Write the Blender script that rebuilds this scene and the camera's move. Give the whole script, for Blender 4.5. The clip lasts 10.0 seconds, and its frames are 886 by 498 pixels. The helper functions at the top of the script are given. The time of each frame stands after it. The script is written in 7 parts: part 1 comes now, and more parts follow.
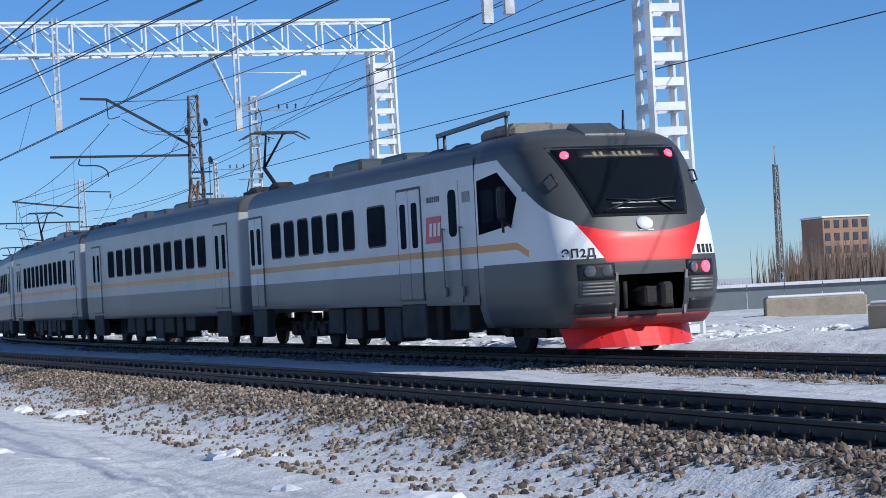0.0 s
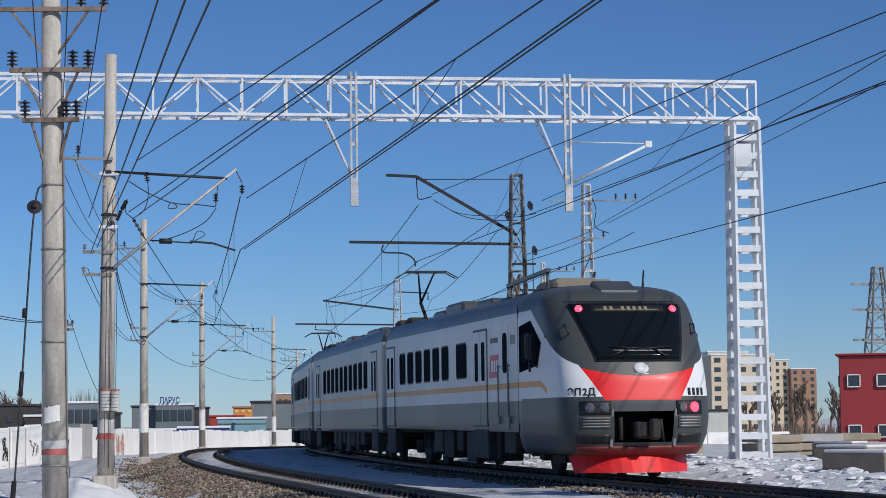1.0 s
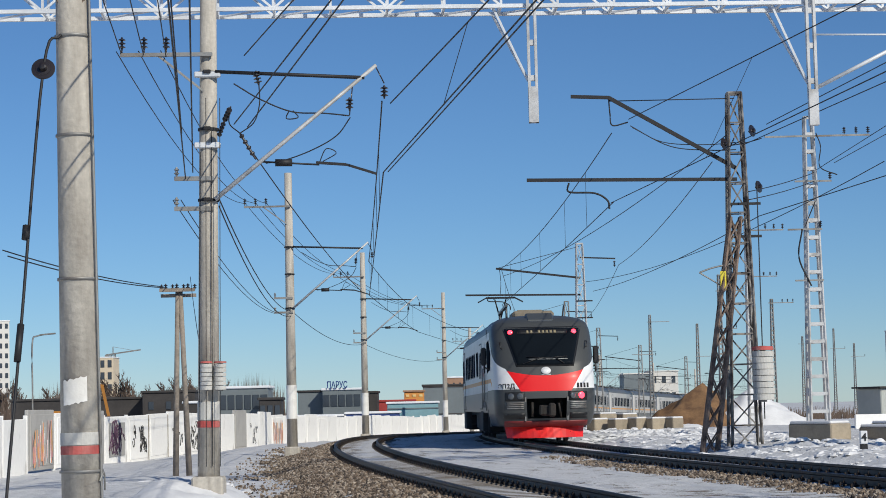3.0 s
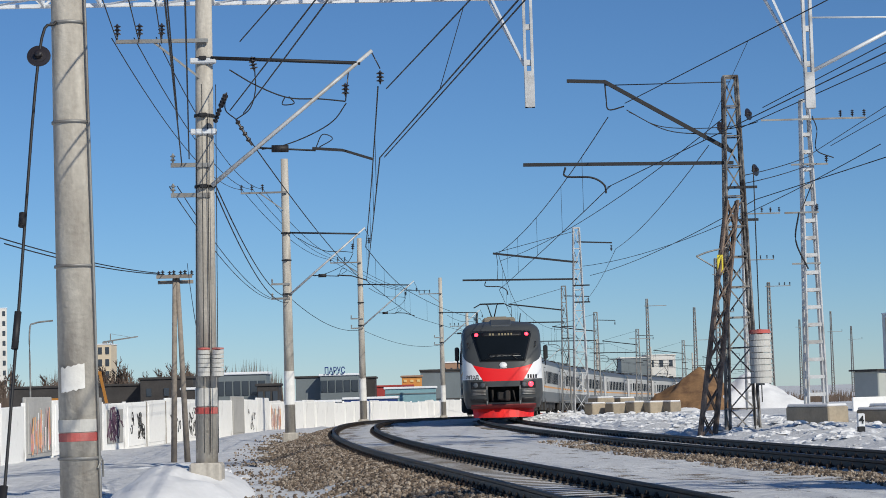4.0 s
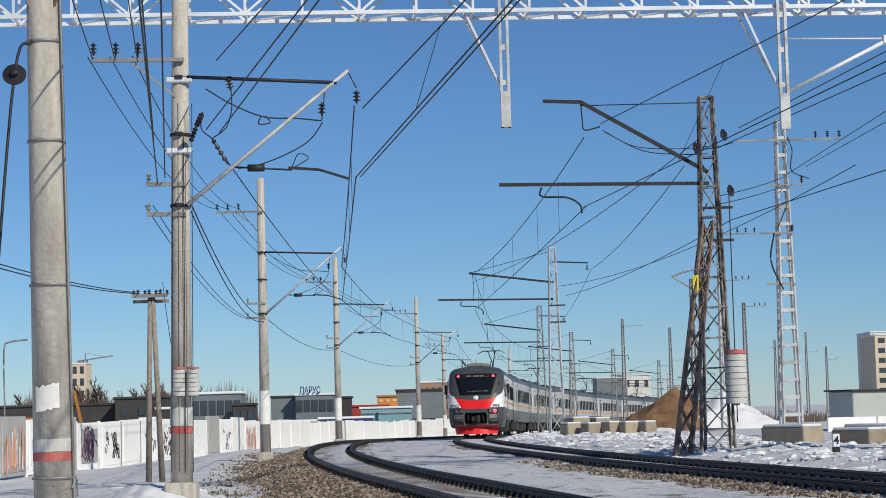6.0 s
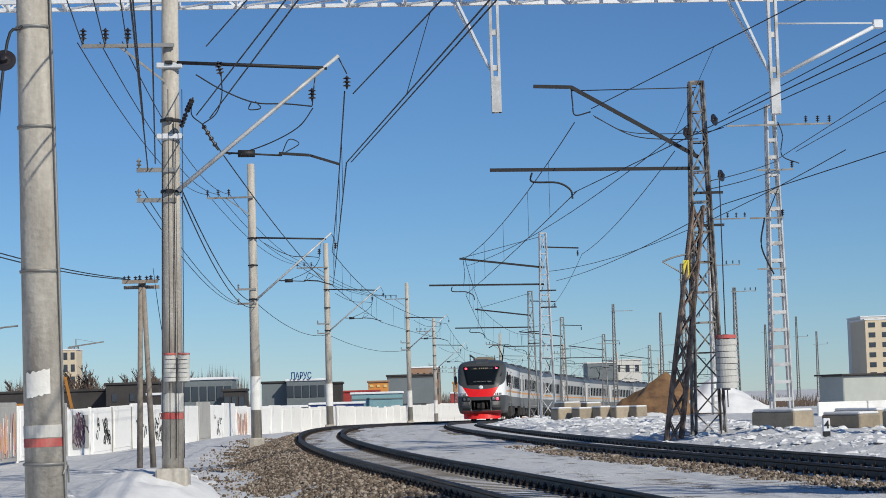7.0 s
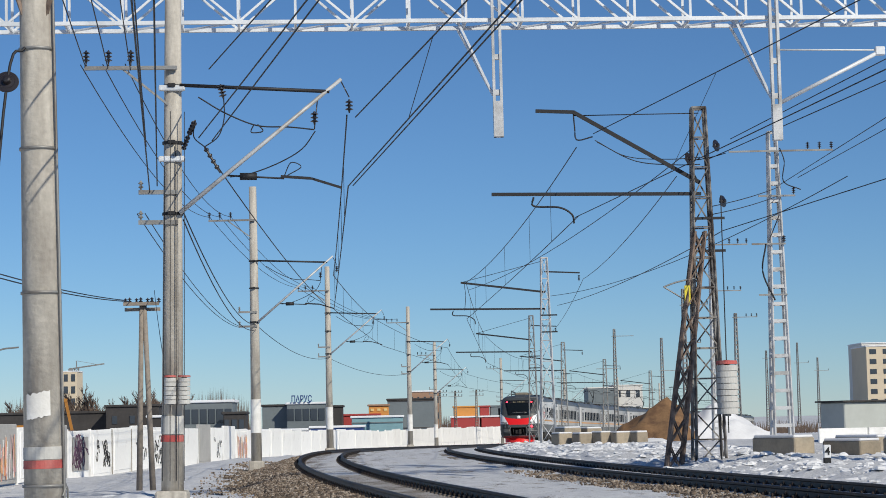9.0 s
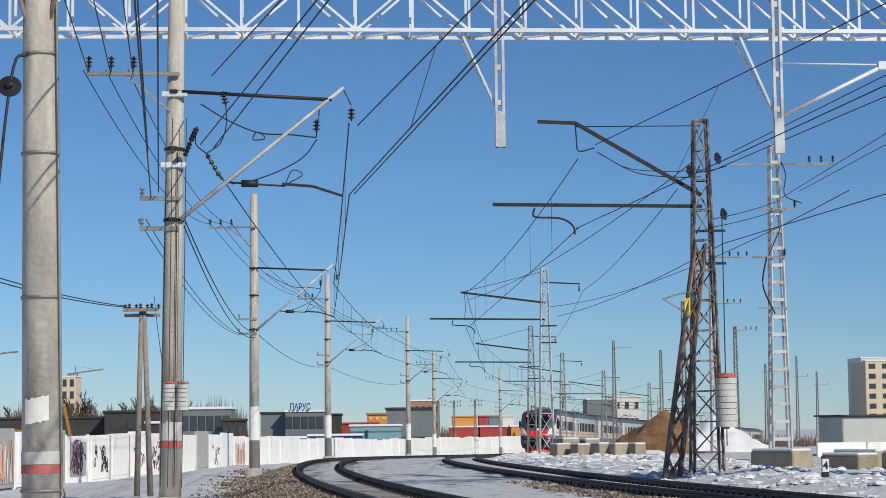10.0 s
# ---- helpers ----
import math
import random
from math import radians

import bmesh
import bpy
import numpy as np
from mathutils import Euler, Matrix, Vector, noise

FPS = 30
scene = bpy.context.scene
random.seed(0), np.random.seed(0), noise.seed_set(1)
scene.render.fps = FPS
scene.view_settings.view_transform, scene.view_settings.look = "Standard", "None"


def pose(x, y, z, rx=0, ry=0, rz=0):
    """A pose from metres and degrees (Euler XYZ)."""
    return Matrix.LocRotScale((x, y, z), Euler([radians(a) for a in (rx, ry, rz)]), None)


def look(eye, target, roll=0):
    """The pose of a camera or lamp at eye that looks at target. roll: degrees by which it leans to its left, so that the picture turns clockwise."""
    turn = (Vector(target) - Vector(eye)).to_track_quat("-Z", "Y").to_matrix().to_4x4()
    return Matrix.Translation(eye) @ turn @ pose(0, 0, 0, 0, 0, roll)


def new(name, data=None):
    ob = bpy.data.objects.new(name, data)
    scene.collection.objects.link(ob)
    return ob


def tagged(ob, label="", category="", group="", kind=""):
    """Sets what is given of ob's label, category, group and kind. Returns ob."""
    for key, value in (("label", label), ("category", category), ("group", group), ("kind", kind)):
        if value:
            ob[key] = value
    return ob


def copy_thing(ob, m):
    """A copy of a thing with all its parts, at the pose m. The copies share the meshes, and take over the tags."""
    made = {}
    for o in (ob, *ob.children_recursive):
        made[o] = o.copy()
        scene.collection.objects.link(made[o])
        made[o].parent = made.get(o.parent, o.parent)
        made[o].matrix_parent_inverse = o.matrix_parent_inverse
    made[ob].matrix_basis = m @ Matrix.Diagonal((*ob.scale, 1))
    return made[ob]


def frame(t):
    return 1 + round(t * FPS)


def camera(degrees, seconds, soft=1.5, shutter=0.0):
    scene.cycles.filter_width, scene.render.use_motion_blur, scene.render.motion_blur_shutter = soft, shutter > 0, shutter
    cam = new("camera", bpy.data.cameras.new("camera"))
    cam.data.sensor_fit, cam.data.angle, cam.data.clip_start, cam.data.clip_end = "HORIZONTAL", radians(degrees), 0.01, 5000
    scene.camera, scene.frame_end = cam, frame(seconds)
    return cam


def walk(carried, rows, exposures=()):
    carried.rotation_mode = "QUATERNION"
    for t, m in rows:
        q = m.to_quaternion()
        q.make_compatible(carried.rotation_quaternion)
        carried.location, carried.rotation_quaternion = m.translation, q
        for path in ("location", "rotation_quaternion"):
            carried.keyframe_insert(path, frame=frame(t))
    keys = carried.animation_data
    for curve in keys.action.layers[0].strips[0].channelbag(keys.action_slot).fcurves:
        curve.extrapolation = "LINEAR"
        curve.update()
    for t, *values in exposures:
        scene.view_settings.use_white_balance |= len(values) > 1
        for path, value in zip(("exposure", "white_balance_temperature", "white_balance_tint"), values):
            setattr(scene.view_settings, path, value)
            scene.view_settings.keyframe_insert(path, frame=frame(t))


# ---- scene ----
# camera: one lens; it steps back along its line of sight while the train is close
EYE = (0.0, 0.0, 1.25)


def aim(eye, pan, tilt, roll):
    p, t = radians(pan), radians(tilt)
    way = Vector((-math.sin(p) * math.cos(t), math.cos(p) * math.cos(t), math.sin(t)))
    return look(eye, Vector(eye) + way * 10, roll)


cam = camera(24.77, 10.0, soft=0.9, shutter=0.0)
PATH = [
    (0.0, (-2.36, -25.85, 1.36), -14.25, 1.17, -2.97),
    (0.5, (-2.14, -27.21, 1.91), -6.90, 2.21, -2.12),
    (0.8, (-1.36, -19.02, 1.71), -5.61, 3.79, -1.19),
    (1.0, (-0.36, -13.28, 1.34), -4.97, 4.84, -0.71),
    (1.3, (0.19, -3.67, 1.07), -4.72, 5.85, -0.10),
    (1.5, EYE, -3.654, 5.673, -0.493),
    (2.0, EYE, -3.116, 4.71, -0.931),
    (2.5, EYE, -0.862, 4.428, -1.046),
    (2.7, EYE, -0.13, 4.50, -1.15),
    (4.0, EYE, -0.126, 4.059, -1.611),
    (4.5, EYE, 0.0, 3.762, -1.698),
    (5.0, EYE, -0.124, 4.341, -1.715),
    (5.5, EYE, -0.665, 3.965, -1.362),
    (6.0, EYE, -0.827, 4.6, -1.538),
    (6.2, EYE, -1.17, 4.17, -1.55),
    (7.5, EYE, -1.04, 4.204, -1.707),
    (8.0, EYE, -1.321, 4.626, -1.636),
    (8.5, EYE, -1.196, 5.005, -1.505),
    (9.0, EYE, -1.06, 4.86, -1.306),
    (9.5, EYE, -1.093, 5.137, -0.801),
    (10.0, EYE, -1.051, 5.129, -0.623),
]
walk(cam, [(t, aim(e, p, k, r)) for t, e, p, k, r in PATH], [(0.0, 0.50, 5600, 8), (0.5, 0.12, 5600, 8), (1.0, 0.12, 5880, 10), (1.5, 0.2, 6250, 7), (2.0, 0.28, 6250, 6), (10.0, 0.28, 6300, 6)])

# daylight: low winter sun from behind the camera's right shoulder
SUN_EL, SUN_DIR = radians(34), Vector((0.60, -0.80, 0)).normalized()
world = bpy.data.worlds.new("sky")
scene.world = world
world.use_nodes = True
nt = world.node_tree
sky = nt.nodes.new("ShaderNodeTexSky")
sky.sky_type, sky.sun_disc = "NISHITA", False
sky.sun_elevation = SUN_EL
sky.sun_rotation = math.atan2(SUN_DIR.x, SUN_DIR.y)
sky.altitude = 1000
sky.air_density, sky.dust_density, sky.ozone_density = 0.94, 0.0, 9.0
bg = nt.nodes["Background"]
bg.inputs["Strength"].default_value = 0.066
nt.links.new(sky.outputs[0], bg.inputs[0])
sun_data = bpy.data.lights.new("sun", "SUN")
sun_data.energy, sun_data.angle, sun_data.color = 3.1, radians(0.53), (1.0, 0.90, 0.76)
sun = new("sun", sun_data)
to_sun = (SUN_DIR * math.cos(SUN_EL) + Vector((0, 0, math.sin(SUN_EL))))
sun.matrix_world = look(to_sun * 200, (0, 0, 0))


# ---- materials ----
def mat(name, col, rough=0.6, metal=0.0, var=0.12, size=3.0, fine=40.0, bump=0.15, col2=None, mix2=(0.45, 0.65), glow=None, spec=0.5, per_piece=0.0, depth=0.02, coat=0.0, streak=0.0):
    """A surface with variation at two sizes (in metres, object space) and fine relief."""
    m = bpy.data.materials.new(name)
    m.use_nodes = True
    t = m.node_tree
    n, l = t.nodes, t.links
    b = n["Principled BSDF"]
    tc = n.new("ShaderNodeTexCoord")
    big = n.new("ShaderNodeTexNoise")
    big.inputs["Scale"].default_value = 1.0 / size
    big.inputs["Detail"].default_value = 5
    small = n.new("ShaderNodeTexNoise")
    small.inputs["Scale"].default_value = fine
    small.inputs["Detail"].default_value = 3
    if streak:
        mp = n.new("ShaderNodeMapping")
        mp.inputs["Scale"].default_value = (1, 1, streak)
        l.new(tc.outputs["Object"], mp.inputs["Vector"])
        l.new(mp.outputs["Vector"], big.inputs["Vector"])
    else:
        l.new(tc.outputs["Object"], big.inputs["Vector"])
    l.new(tc.outputs["Object"], small.inputs["Vector"])
    ramp = n.new("ShaderNodeValToRGB")
    c2 = col2 or tuple(c * (1 - var) for c in col)
    ramp.color_ramp.elements[0].position, ramp.color_ramp.elements[1].position = mix2
    ramp.color_ramp.elements[0].color = (*col, 1)
    ramp.color_ramp.elements[1].color = (*c2, 1)
    l.new(big.outputs["Fac"], ramp.inputs["Fac"])
    mul = n.new("ShaderNodeMix")
    mul.data_type, mul.blend_type = "RGBA", "MULTIPLY"
    mul.inputs[0].default_value = 1.0
    grain = n.new("ShaderNodeMapRange")
    grain.inputs["To Min"].default_value, grain.inputs["To Max"].default_value = 1 - var, 1 + var
    l.new(small.outputs["Fac"], grain.inputs["Value"])
    l.new(ramp.outputs["Color"], mul.inputs["A"])
    l.new(grain.outputs["Result"], mul.inputs["B"])
    out = mul.outputs["Result"]
    if per_piece:
        info = n.new("ShaderNodeObjectInfo")
        rng = n.new("ShaderNodeMapRange")
        rng.inputs["To Min"].default_value, rng.inputs["To Max"].default_value = 1 - per_piece, 1 + per_piece * 0.5
        l.new(info.outputs["Random"], rng.inputs["Value"])
        mul2 = n.new("ShaderNodeMix")
        mul2.data_type, mul2.blend_type = "RGBA", "MULTIPLY"
        mul2.inputs[0].default_value = 1.0
        l.new(out, mul2.inputs["A"])
        l.new(rng.outputs["Result"], mul2.inputs["B"])
        out = mul2.outputs["Result"]
    l.new(out, b.inputs["Base Color"])
    b.inputs["Roughness"].default_value = rough
    b.inputs["Metallic"].default_value = metal
    b.inputs["Specular IOR Level"].default_value = spec
    b.inputs["Coat Weight"].default_value = coat
    if bump:
        bm_ = n.new("ShaderNodeBump")
        bm_.inputs["Strength"].default_value = bump
        bm_.inputs["Distance"].default_value = depth
        l.new(small.outputs["Fac"], bm_.inputs["Height"])
        l.new(bm_.outputs["Normal"], b.inputs["Normal"])
    if glow:
        b.inputs["Emission Color"].default_value = (*glow[:3], 1)
        b.inputs["Emission Strength"].default_value = glow[3]
    return m


M = {
    "concrete": mat("concrete", (0.52, 0.485, 0.425), 0.85, var=0.24, size=0.16, fine=16, bump=0.45, col2=(0.33, 0.30, 0.26), mix2=(0.38, 0.68), streak=0.14),
    "concrete_dark": mat("aged concrete", (0.30, 0.27, 0.23), 0.85, var=0.25, size=0.8, fine=20, bump=0.3, col2=(0.2, 0.18, 0.15)),
    "whitewash": mat("whitewash", (0.80, 0.79, 0.76), 0.8, var=0.08, size=0.6, fine=20, bump=0.25, col2=(0.6, 0.58, 0.54), mix2=(0.5, 0.75)),
    "red_paint": mat("faded red paint", (0.50, 0.09, 0.08), 0.7, var=0.15, size=0.4, fine=30, col2=(0.42, 0.16, 0.14)),
    "rail": mat("rail steel", (0.030, 0.027, 0.026), 0.55, metal=0.5, var=0.25, size=0.8, fine=15, col2=(0.05, 0.032, 0.024)),
    "weight": mat("grey concrete weights", (0.56, 0.55, 0.52), 0.85, var=0.1, size=0.3, fine=20, bump=0.2),
    "rust": mat("rusty steel", (0.25, 0.185, 0.145), 0.75, metal=0.15, var=0.35, size=0.35, fine=22, bump=0.3, col2=(0.085, 0.062, 0.050)),
    "lattice": mat("worn grey lattice steel", (0.30, 0.285, 0.265), 0.7, metal=0.25, var=0.35, size=0.4, fine=20, bump=0.25, col2=(0.06, 0.048, 0.042), mix2=(0.40, 0.60)),
    "galv": mat("galvanised white steel", (0.74, 0.76, 0.78), 0.5, metal=0.15, var=0.08, size=0.9, fine=25, bump=0.08, col2=(0.6, 0.62, 0.64)),
    "steel_grey": mat("grey steel", (0.30, 0.30, 0.29), 0.55, metal=0.4, var=0.15, size=0.6, fine=30, col2=(0.2, 0.18, 0.16)),
    "wire": mat("dark wire", (0.025, 0.025, 0.028), 0.6, metal=0.3, var=0.1, size=1, bump=0),
    "insulator": mat("dark glazed porcelain", (0.020, 0.016, 0.017), 0.3, var=0.1, size=0.2, bump=0, coat=0.4),
    "snow": None,
}


# ---- the line of the tracks ----
AXIS_X, AXIS_HEAD, BEND_0, BEND_1, BEND_2, BEND_AT, BEND_END, TRACK_GAP = 5.1746, -0.1196, -0.0005, 0.00247, 0.00123, 39.3, 127.6, 6.42
S_MIN, S_MAX, S_STEP = -90.0, 520.0, 0.25
_s = np.arange(S_MIN, S_MAX, S_STEP)
_k = BEND_0 + (BEND_1 - BEND_0) * np.clip((_s - BEND_AT + 2.1) / 4.2, 0, 1)
_k += (BEND_2 - BEND_1) * np.clip((_s - BEND_END + 47.8) / 95.7, 0, 1)
_k *= 1 - np.clip((_s - 260) / 60.0, 0, 1)
_z = np.cumsum(-0.011 * np.clip((_s - 62) / 65.0, 0, 1)) * S_STEP
_h = np.cumsum(_k) * S_STEP
_i0 = int(np.argmin(abs(_s)))
_h += AXIS_HEAD - _h[_i0]
_x = np.cumsum(np.sin(_h)) * S_STEP
_y = np.cumsum(np.cos(_h)) * S_STEP
_x += AXIS_X - _x[_i0]
_y -= _y[_i0]


def on_line(s, w, z=0.0):
    """The place s metres along the near track's axis and w metres to its right."""
    h = float(np.interp(s, _s, _h))
    return Vector((float(np.interp(s, _s, _x)) + math.cos(h) * w, float(np.interp(s, _s, _y)) - math.sin(h) * w, z + float(np.interp(s, _s, _z))))


def grade(s):
    return float(np.interp(s, _s, _z))


def heading(s):
    return float(np.interp(s, _s, _h))


def line_frame(s, w, z=0.0):
    """A pose whose y axis runs along the track."""
    p = on_line(s, w, z)
    return Matrix.Translation(p) @ Matrix.Rotation(-heading(s), 4, "Z")


# ---- building ----
def link(name, bm, material, parent=None, label="", smooth=False):
    me = bpy.data.meshes.new(name)
    bm.to_mesh(me)
    bm.free()
    mats = material if isinstance(material, (list, tuple)) else [material]
    for m_ in mats:
        me.materials.append(m_)
    if smooth:
        for p in me.polygons:
            p.use_smooth = True
    ob = new(name, me)
    if parent:
        ob.parent = parent
    if label:
        tagged(ob, label)
    return ob


def part(name, bm, material, parent, label="", smooth=False):
    return link(name, bm, material, parent, label, smooth)


def box(bm, c, size, rot=None, bevel=0.0, mi=0):
    r = bmesh.ops.create_cube(bm, size=1)
    vs = r["verts"]
    bmesh.ops.scale(bm, vec=size, verts=vs)
    fs = list({f for v in vs for f in v.link_faces})
    if bevel:
        es = list({e for v in vs for e in v.link_edges})
        rr = bmesh.ops.bevel(bm, geom=es, offset=bevel, segments=1, affect="EDGES", profile=0.5)
        vs = list({v for f in rr["faces"] for v in f.verts} | {v for v in vs if v.is_valid})
        fs = list({f for v in vs for f in v.link_faces})
    for f in fs:
        f.material_index = mi
    m = Matrix.Translation(c) @ (rot if rot is not None else Matrix())
    bmesh.ops.transform(bm, matrix=m, verts=vs)
    return vs


def rod(bm, a, b, r, r2=None, n=8, mi=0):
    """A round bar from a to b."""
    a, b = Vector(a), Vector(b)
    d = b - a
    q = d.to_track_quat("Z", "Y").to_matrix()
    r2 = r if r2 is None else r2
    rings = []
    for p, rr in ((a, r), (b, r2)):
        rings.append([bm.verts.new(p + q @ Vector((rr * math.cos(6.28319 * i / n), rr * math.sin(6.28319 * i / n), 0))) for i in range(n)])
    for i in range(n):
        f = bm.faces.new((rings[0][i], rings[0][(i + 1) % n], rings[1][(i + 1) % n], rings[1][i]))
        f.material_index = mi
        f.smooth = n > 5
    for ring in (rings[0][::-1], rings[1]):
        f = bm.faces.new(ring)
        f.material_index = mi


def bar(bm, a, b, w, h, mi=0):
    """A square bar from a to b."""
    a, b = Vector(a), Vector(b)
    d = b - a
    q = d.to_track_quat("Y", "Z").to_matrix().to_4x4()
    box(bm, (a + b) / 2, (w, d.length, h), q, mi=mi)


def turned(bm, profile, n=16, at=(0, 0, 0), mi=0, axis=None, soft=True):
    """A turned body from (radius, height) pairs."""
    rings = []
    q = axis.to_track_quat("Z", "Y").to_matrix() if axis is not None else Matrix.Identity(3)
    for r, z in profile:
        rings.append([bm.verts.new(Vector(at) + q @ Vector((r * math.cos(6.28319 * i / n), r * math.sin(6.28319 * i / n), z))) for i in range(n)])
    for a, b in zip(rings, rings[1:]):
        for i in range(n):
            f = bm.faces.new((a[i], a[(i + 1) % n], b[(i + 1) % n], b[i]))
            f.material_index = mi
            f.smooth = soft
    for ring in (rings[0][::-1], rings[-1]):
        f = bm.faces.new(ring)
        f.material_index = mi


def empty(name, m, label, category, group="", kind=""):
    ob = new(name)
    ob.empty_display_size = 0.3
    ob.matrix_world = m
    return tagged(ob, label, category, group, kind)


def sweep(name, path, profile, material, parent=None, label=""):
    """A profile of (right, up) pairs carried along a path of (point, heading)."""
    n = len(profile)
    vs, fs = [], []
    for p, h in path:
        c, s_ = math.cos(h), math.sin(h)
        vs += [(p.x + c * a, p.y - s_ * a, p.z + b) for a, b in profile]
    for i in range(len(path) - 1):
        for j in range(n):
            k = (j + 1) % n
            fs.append((i * n + j, i * n + k, (i + 1) * n + k, (i + 1) * n + j))
    fs.append(tuple(range(n))[::-1])
    fs.append(tuple((len(path) - 1) * n + j for j in range(n)))
    me = bpy.data.meshes.new(name)
    me.from_pydata(vs, [], fs)
    me.materials.append(material)
    ob = new(name, me)
    if parent:
        ob.parent = parent
    if label:
        tagged(ob, label)
    return ob


def snow_material():
    m = bpy.data.materials.new("snow and ballast")
    m.use_nodes = True
    t = m.node_tree
    n, l = t.nodes, t.links
    b = n["Principled BSDF"]
    at = n.new("ShaderNodeAttribute")
    at.attribute_name = "stony"
    tc = n.new("ShaderNodeTexCoord")

    def noise_(scale, detail=4):
        x = n.new("ShaderNodeTexNoise")
        x.inputs["Scale"].default_value, x.inputs["Detail"].default_value = scale, detail
        l.new(tc.outputs["Object"], x.inputs["Vector"])
        return x

    big, mid, tiny = noise_(0.35, 6), noise_(2.2, 5), noise_(22, 3)
    cell = n.new("ShaderNodeTexVoronoi")
    cell.inputs["Scale"].default_value = 16
    l.new(tc.outputs["Object"], cell.inputs["Vector"])
    stone = n.new("ShaderNodeValToRGB")
    e = stone.color_ramp.elements
    e[0].color, e[1].color = (0.07, 0.055, 0.045, 1), (0.38, 0.30, 0.22, 1)
    sep = n.new("ShaderNodeSeparateColor")
    l.new(cell.outputs["Color"], sep.inputs[0])
    l.new(sep.outputs[0], stone.inputs["Fac"])
    snow_c = n.new("ShaderNodeValToRGB")
    e = snow_c.color_ramp.elements
    e[0].position, e[1].position = 0.35, 0.7
    e[0].color, e[1].color = (0.50, 0.505, 0.515, 1), (0.78, 0.785, 0.80, 1)
    both_ = n.new("ShaderNodeMath")
    both_.operation = "MULTIPLY_ADD"
    both_.inputs[1].default_value, both_.inputs[2].default_value = 0.5, 0.0
    l.new(tiny.outputs["Fac"], both_.inputs[0])
    half = n.new("ShaderNodeMath")
    half.operation = "MULTIPLY_ADD"
    half.inputs[1].default_value = 0.5
    l.new(mid.outputs["Fac"], half.inputs[0])
    l.new(both_.outputs[0], half.inputs[2])
    l.new(half.outputs[0], snow_c.inputs["Fac"])

    def math_(op, a, b_):
        x = n.new("ShaderNodeMath")
        x.operation = op
        for i, v in enumerate((a, b_)):
            if isinstance(v, (int, float)):
                x.inputs[i].default_value = v
            else:
                l.new(v, x.inputs[i])
        return x.outputs[0]

    along = n.new("ShaderNodeMapping")
    along.inputs["Scale"].default_value, along.inputs["Rotation"].default_value = (1.6, 0.22, 1.0), (0, 0, radians(-7))
    l.new(tc.outputs["Object"], along.inputs["Vector"])
    streak = noise_(1.0, 6)
    l.new(along.outputs["Vector"], streak.inputs["Vector"])
    # stones show where the bed is stony, broken up by drifts of snow
    drift = math_("MULTIPLY", math_("SUBTRACT", mid.outputs["Fac"], 0.5), 1.6)
    drift2 = math_("MULTIPLY", math_("SUBTRACT", tiny.outputs["Fac"], 0.5), 1.2)
    f = math_("ADD", math_("ADD", at.outputs["Fac"], drift), drift2)
    f = math_("ADD", f, math_("MULTIPLY", math_("SUBTRACT", streak.outputs["Fac"], 0.52), math_("MULTIPLY", math_("MINIMUM", at.outputs["Fac"], 0.2), 6.0)))
    edge = n.new("ShaderNodeMapRange")
    edge.inputs["From Min"].default_value, edge.inputs["From Max"].default_value = 0.42, 0.6
    l.new(f, edge.inputs["Value"])
    mix = n.new("ShaderNodeMix")
    mix.data_type = "RGBA"
    l.new(edge.outputs[0], mix.inputs[0])
    l.new(snow_c.outputs[0], mix.inputs["A"])
    l.new(stone.outputs[0], mix.inputs["B"])
    l.new(mix.outputs["Result"], b.inputs["Base Color"])
    b.inputs["Roughness"].default_value = 0.75
    b.inputs["Specular IOR Level"].default_value = 0.3
    hs = math_("ADD", math_("MULTIPLY", mid.outputs["Fac"], 0.7), math_("MULTIPLY", tiny.outputs["Fac"], 0.18))
    hs = math_("ADD", hs, math_("MULTIPLY", math_("MULTIPLY", cell.outputs["Distance"], edge.outputs[0]), -0.6))
    bp = n.new("ShaderNodeBump")
    bp.inputs["Strength"].default_value, bp.inputs["Distance"].default_value = 0.8, 0.14
    l.new(hs, bp.inputs["Height"])
    l.new(bp.outputs["Normal"], b.inputs["Normal"])
    return m


M["snow"] = snow_material()


# ---- the ground ----
def smooth(a, b, x):
    t = min(1.0, max(0.0, (x - a) / (b - a)))
    return t * t * (3 - 2 * t)


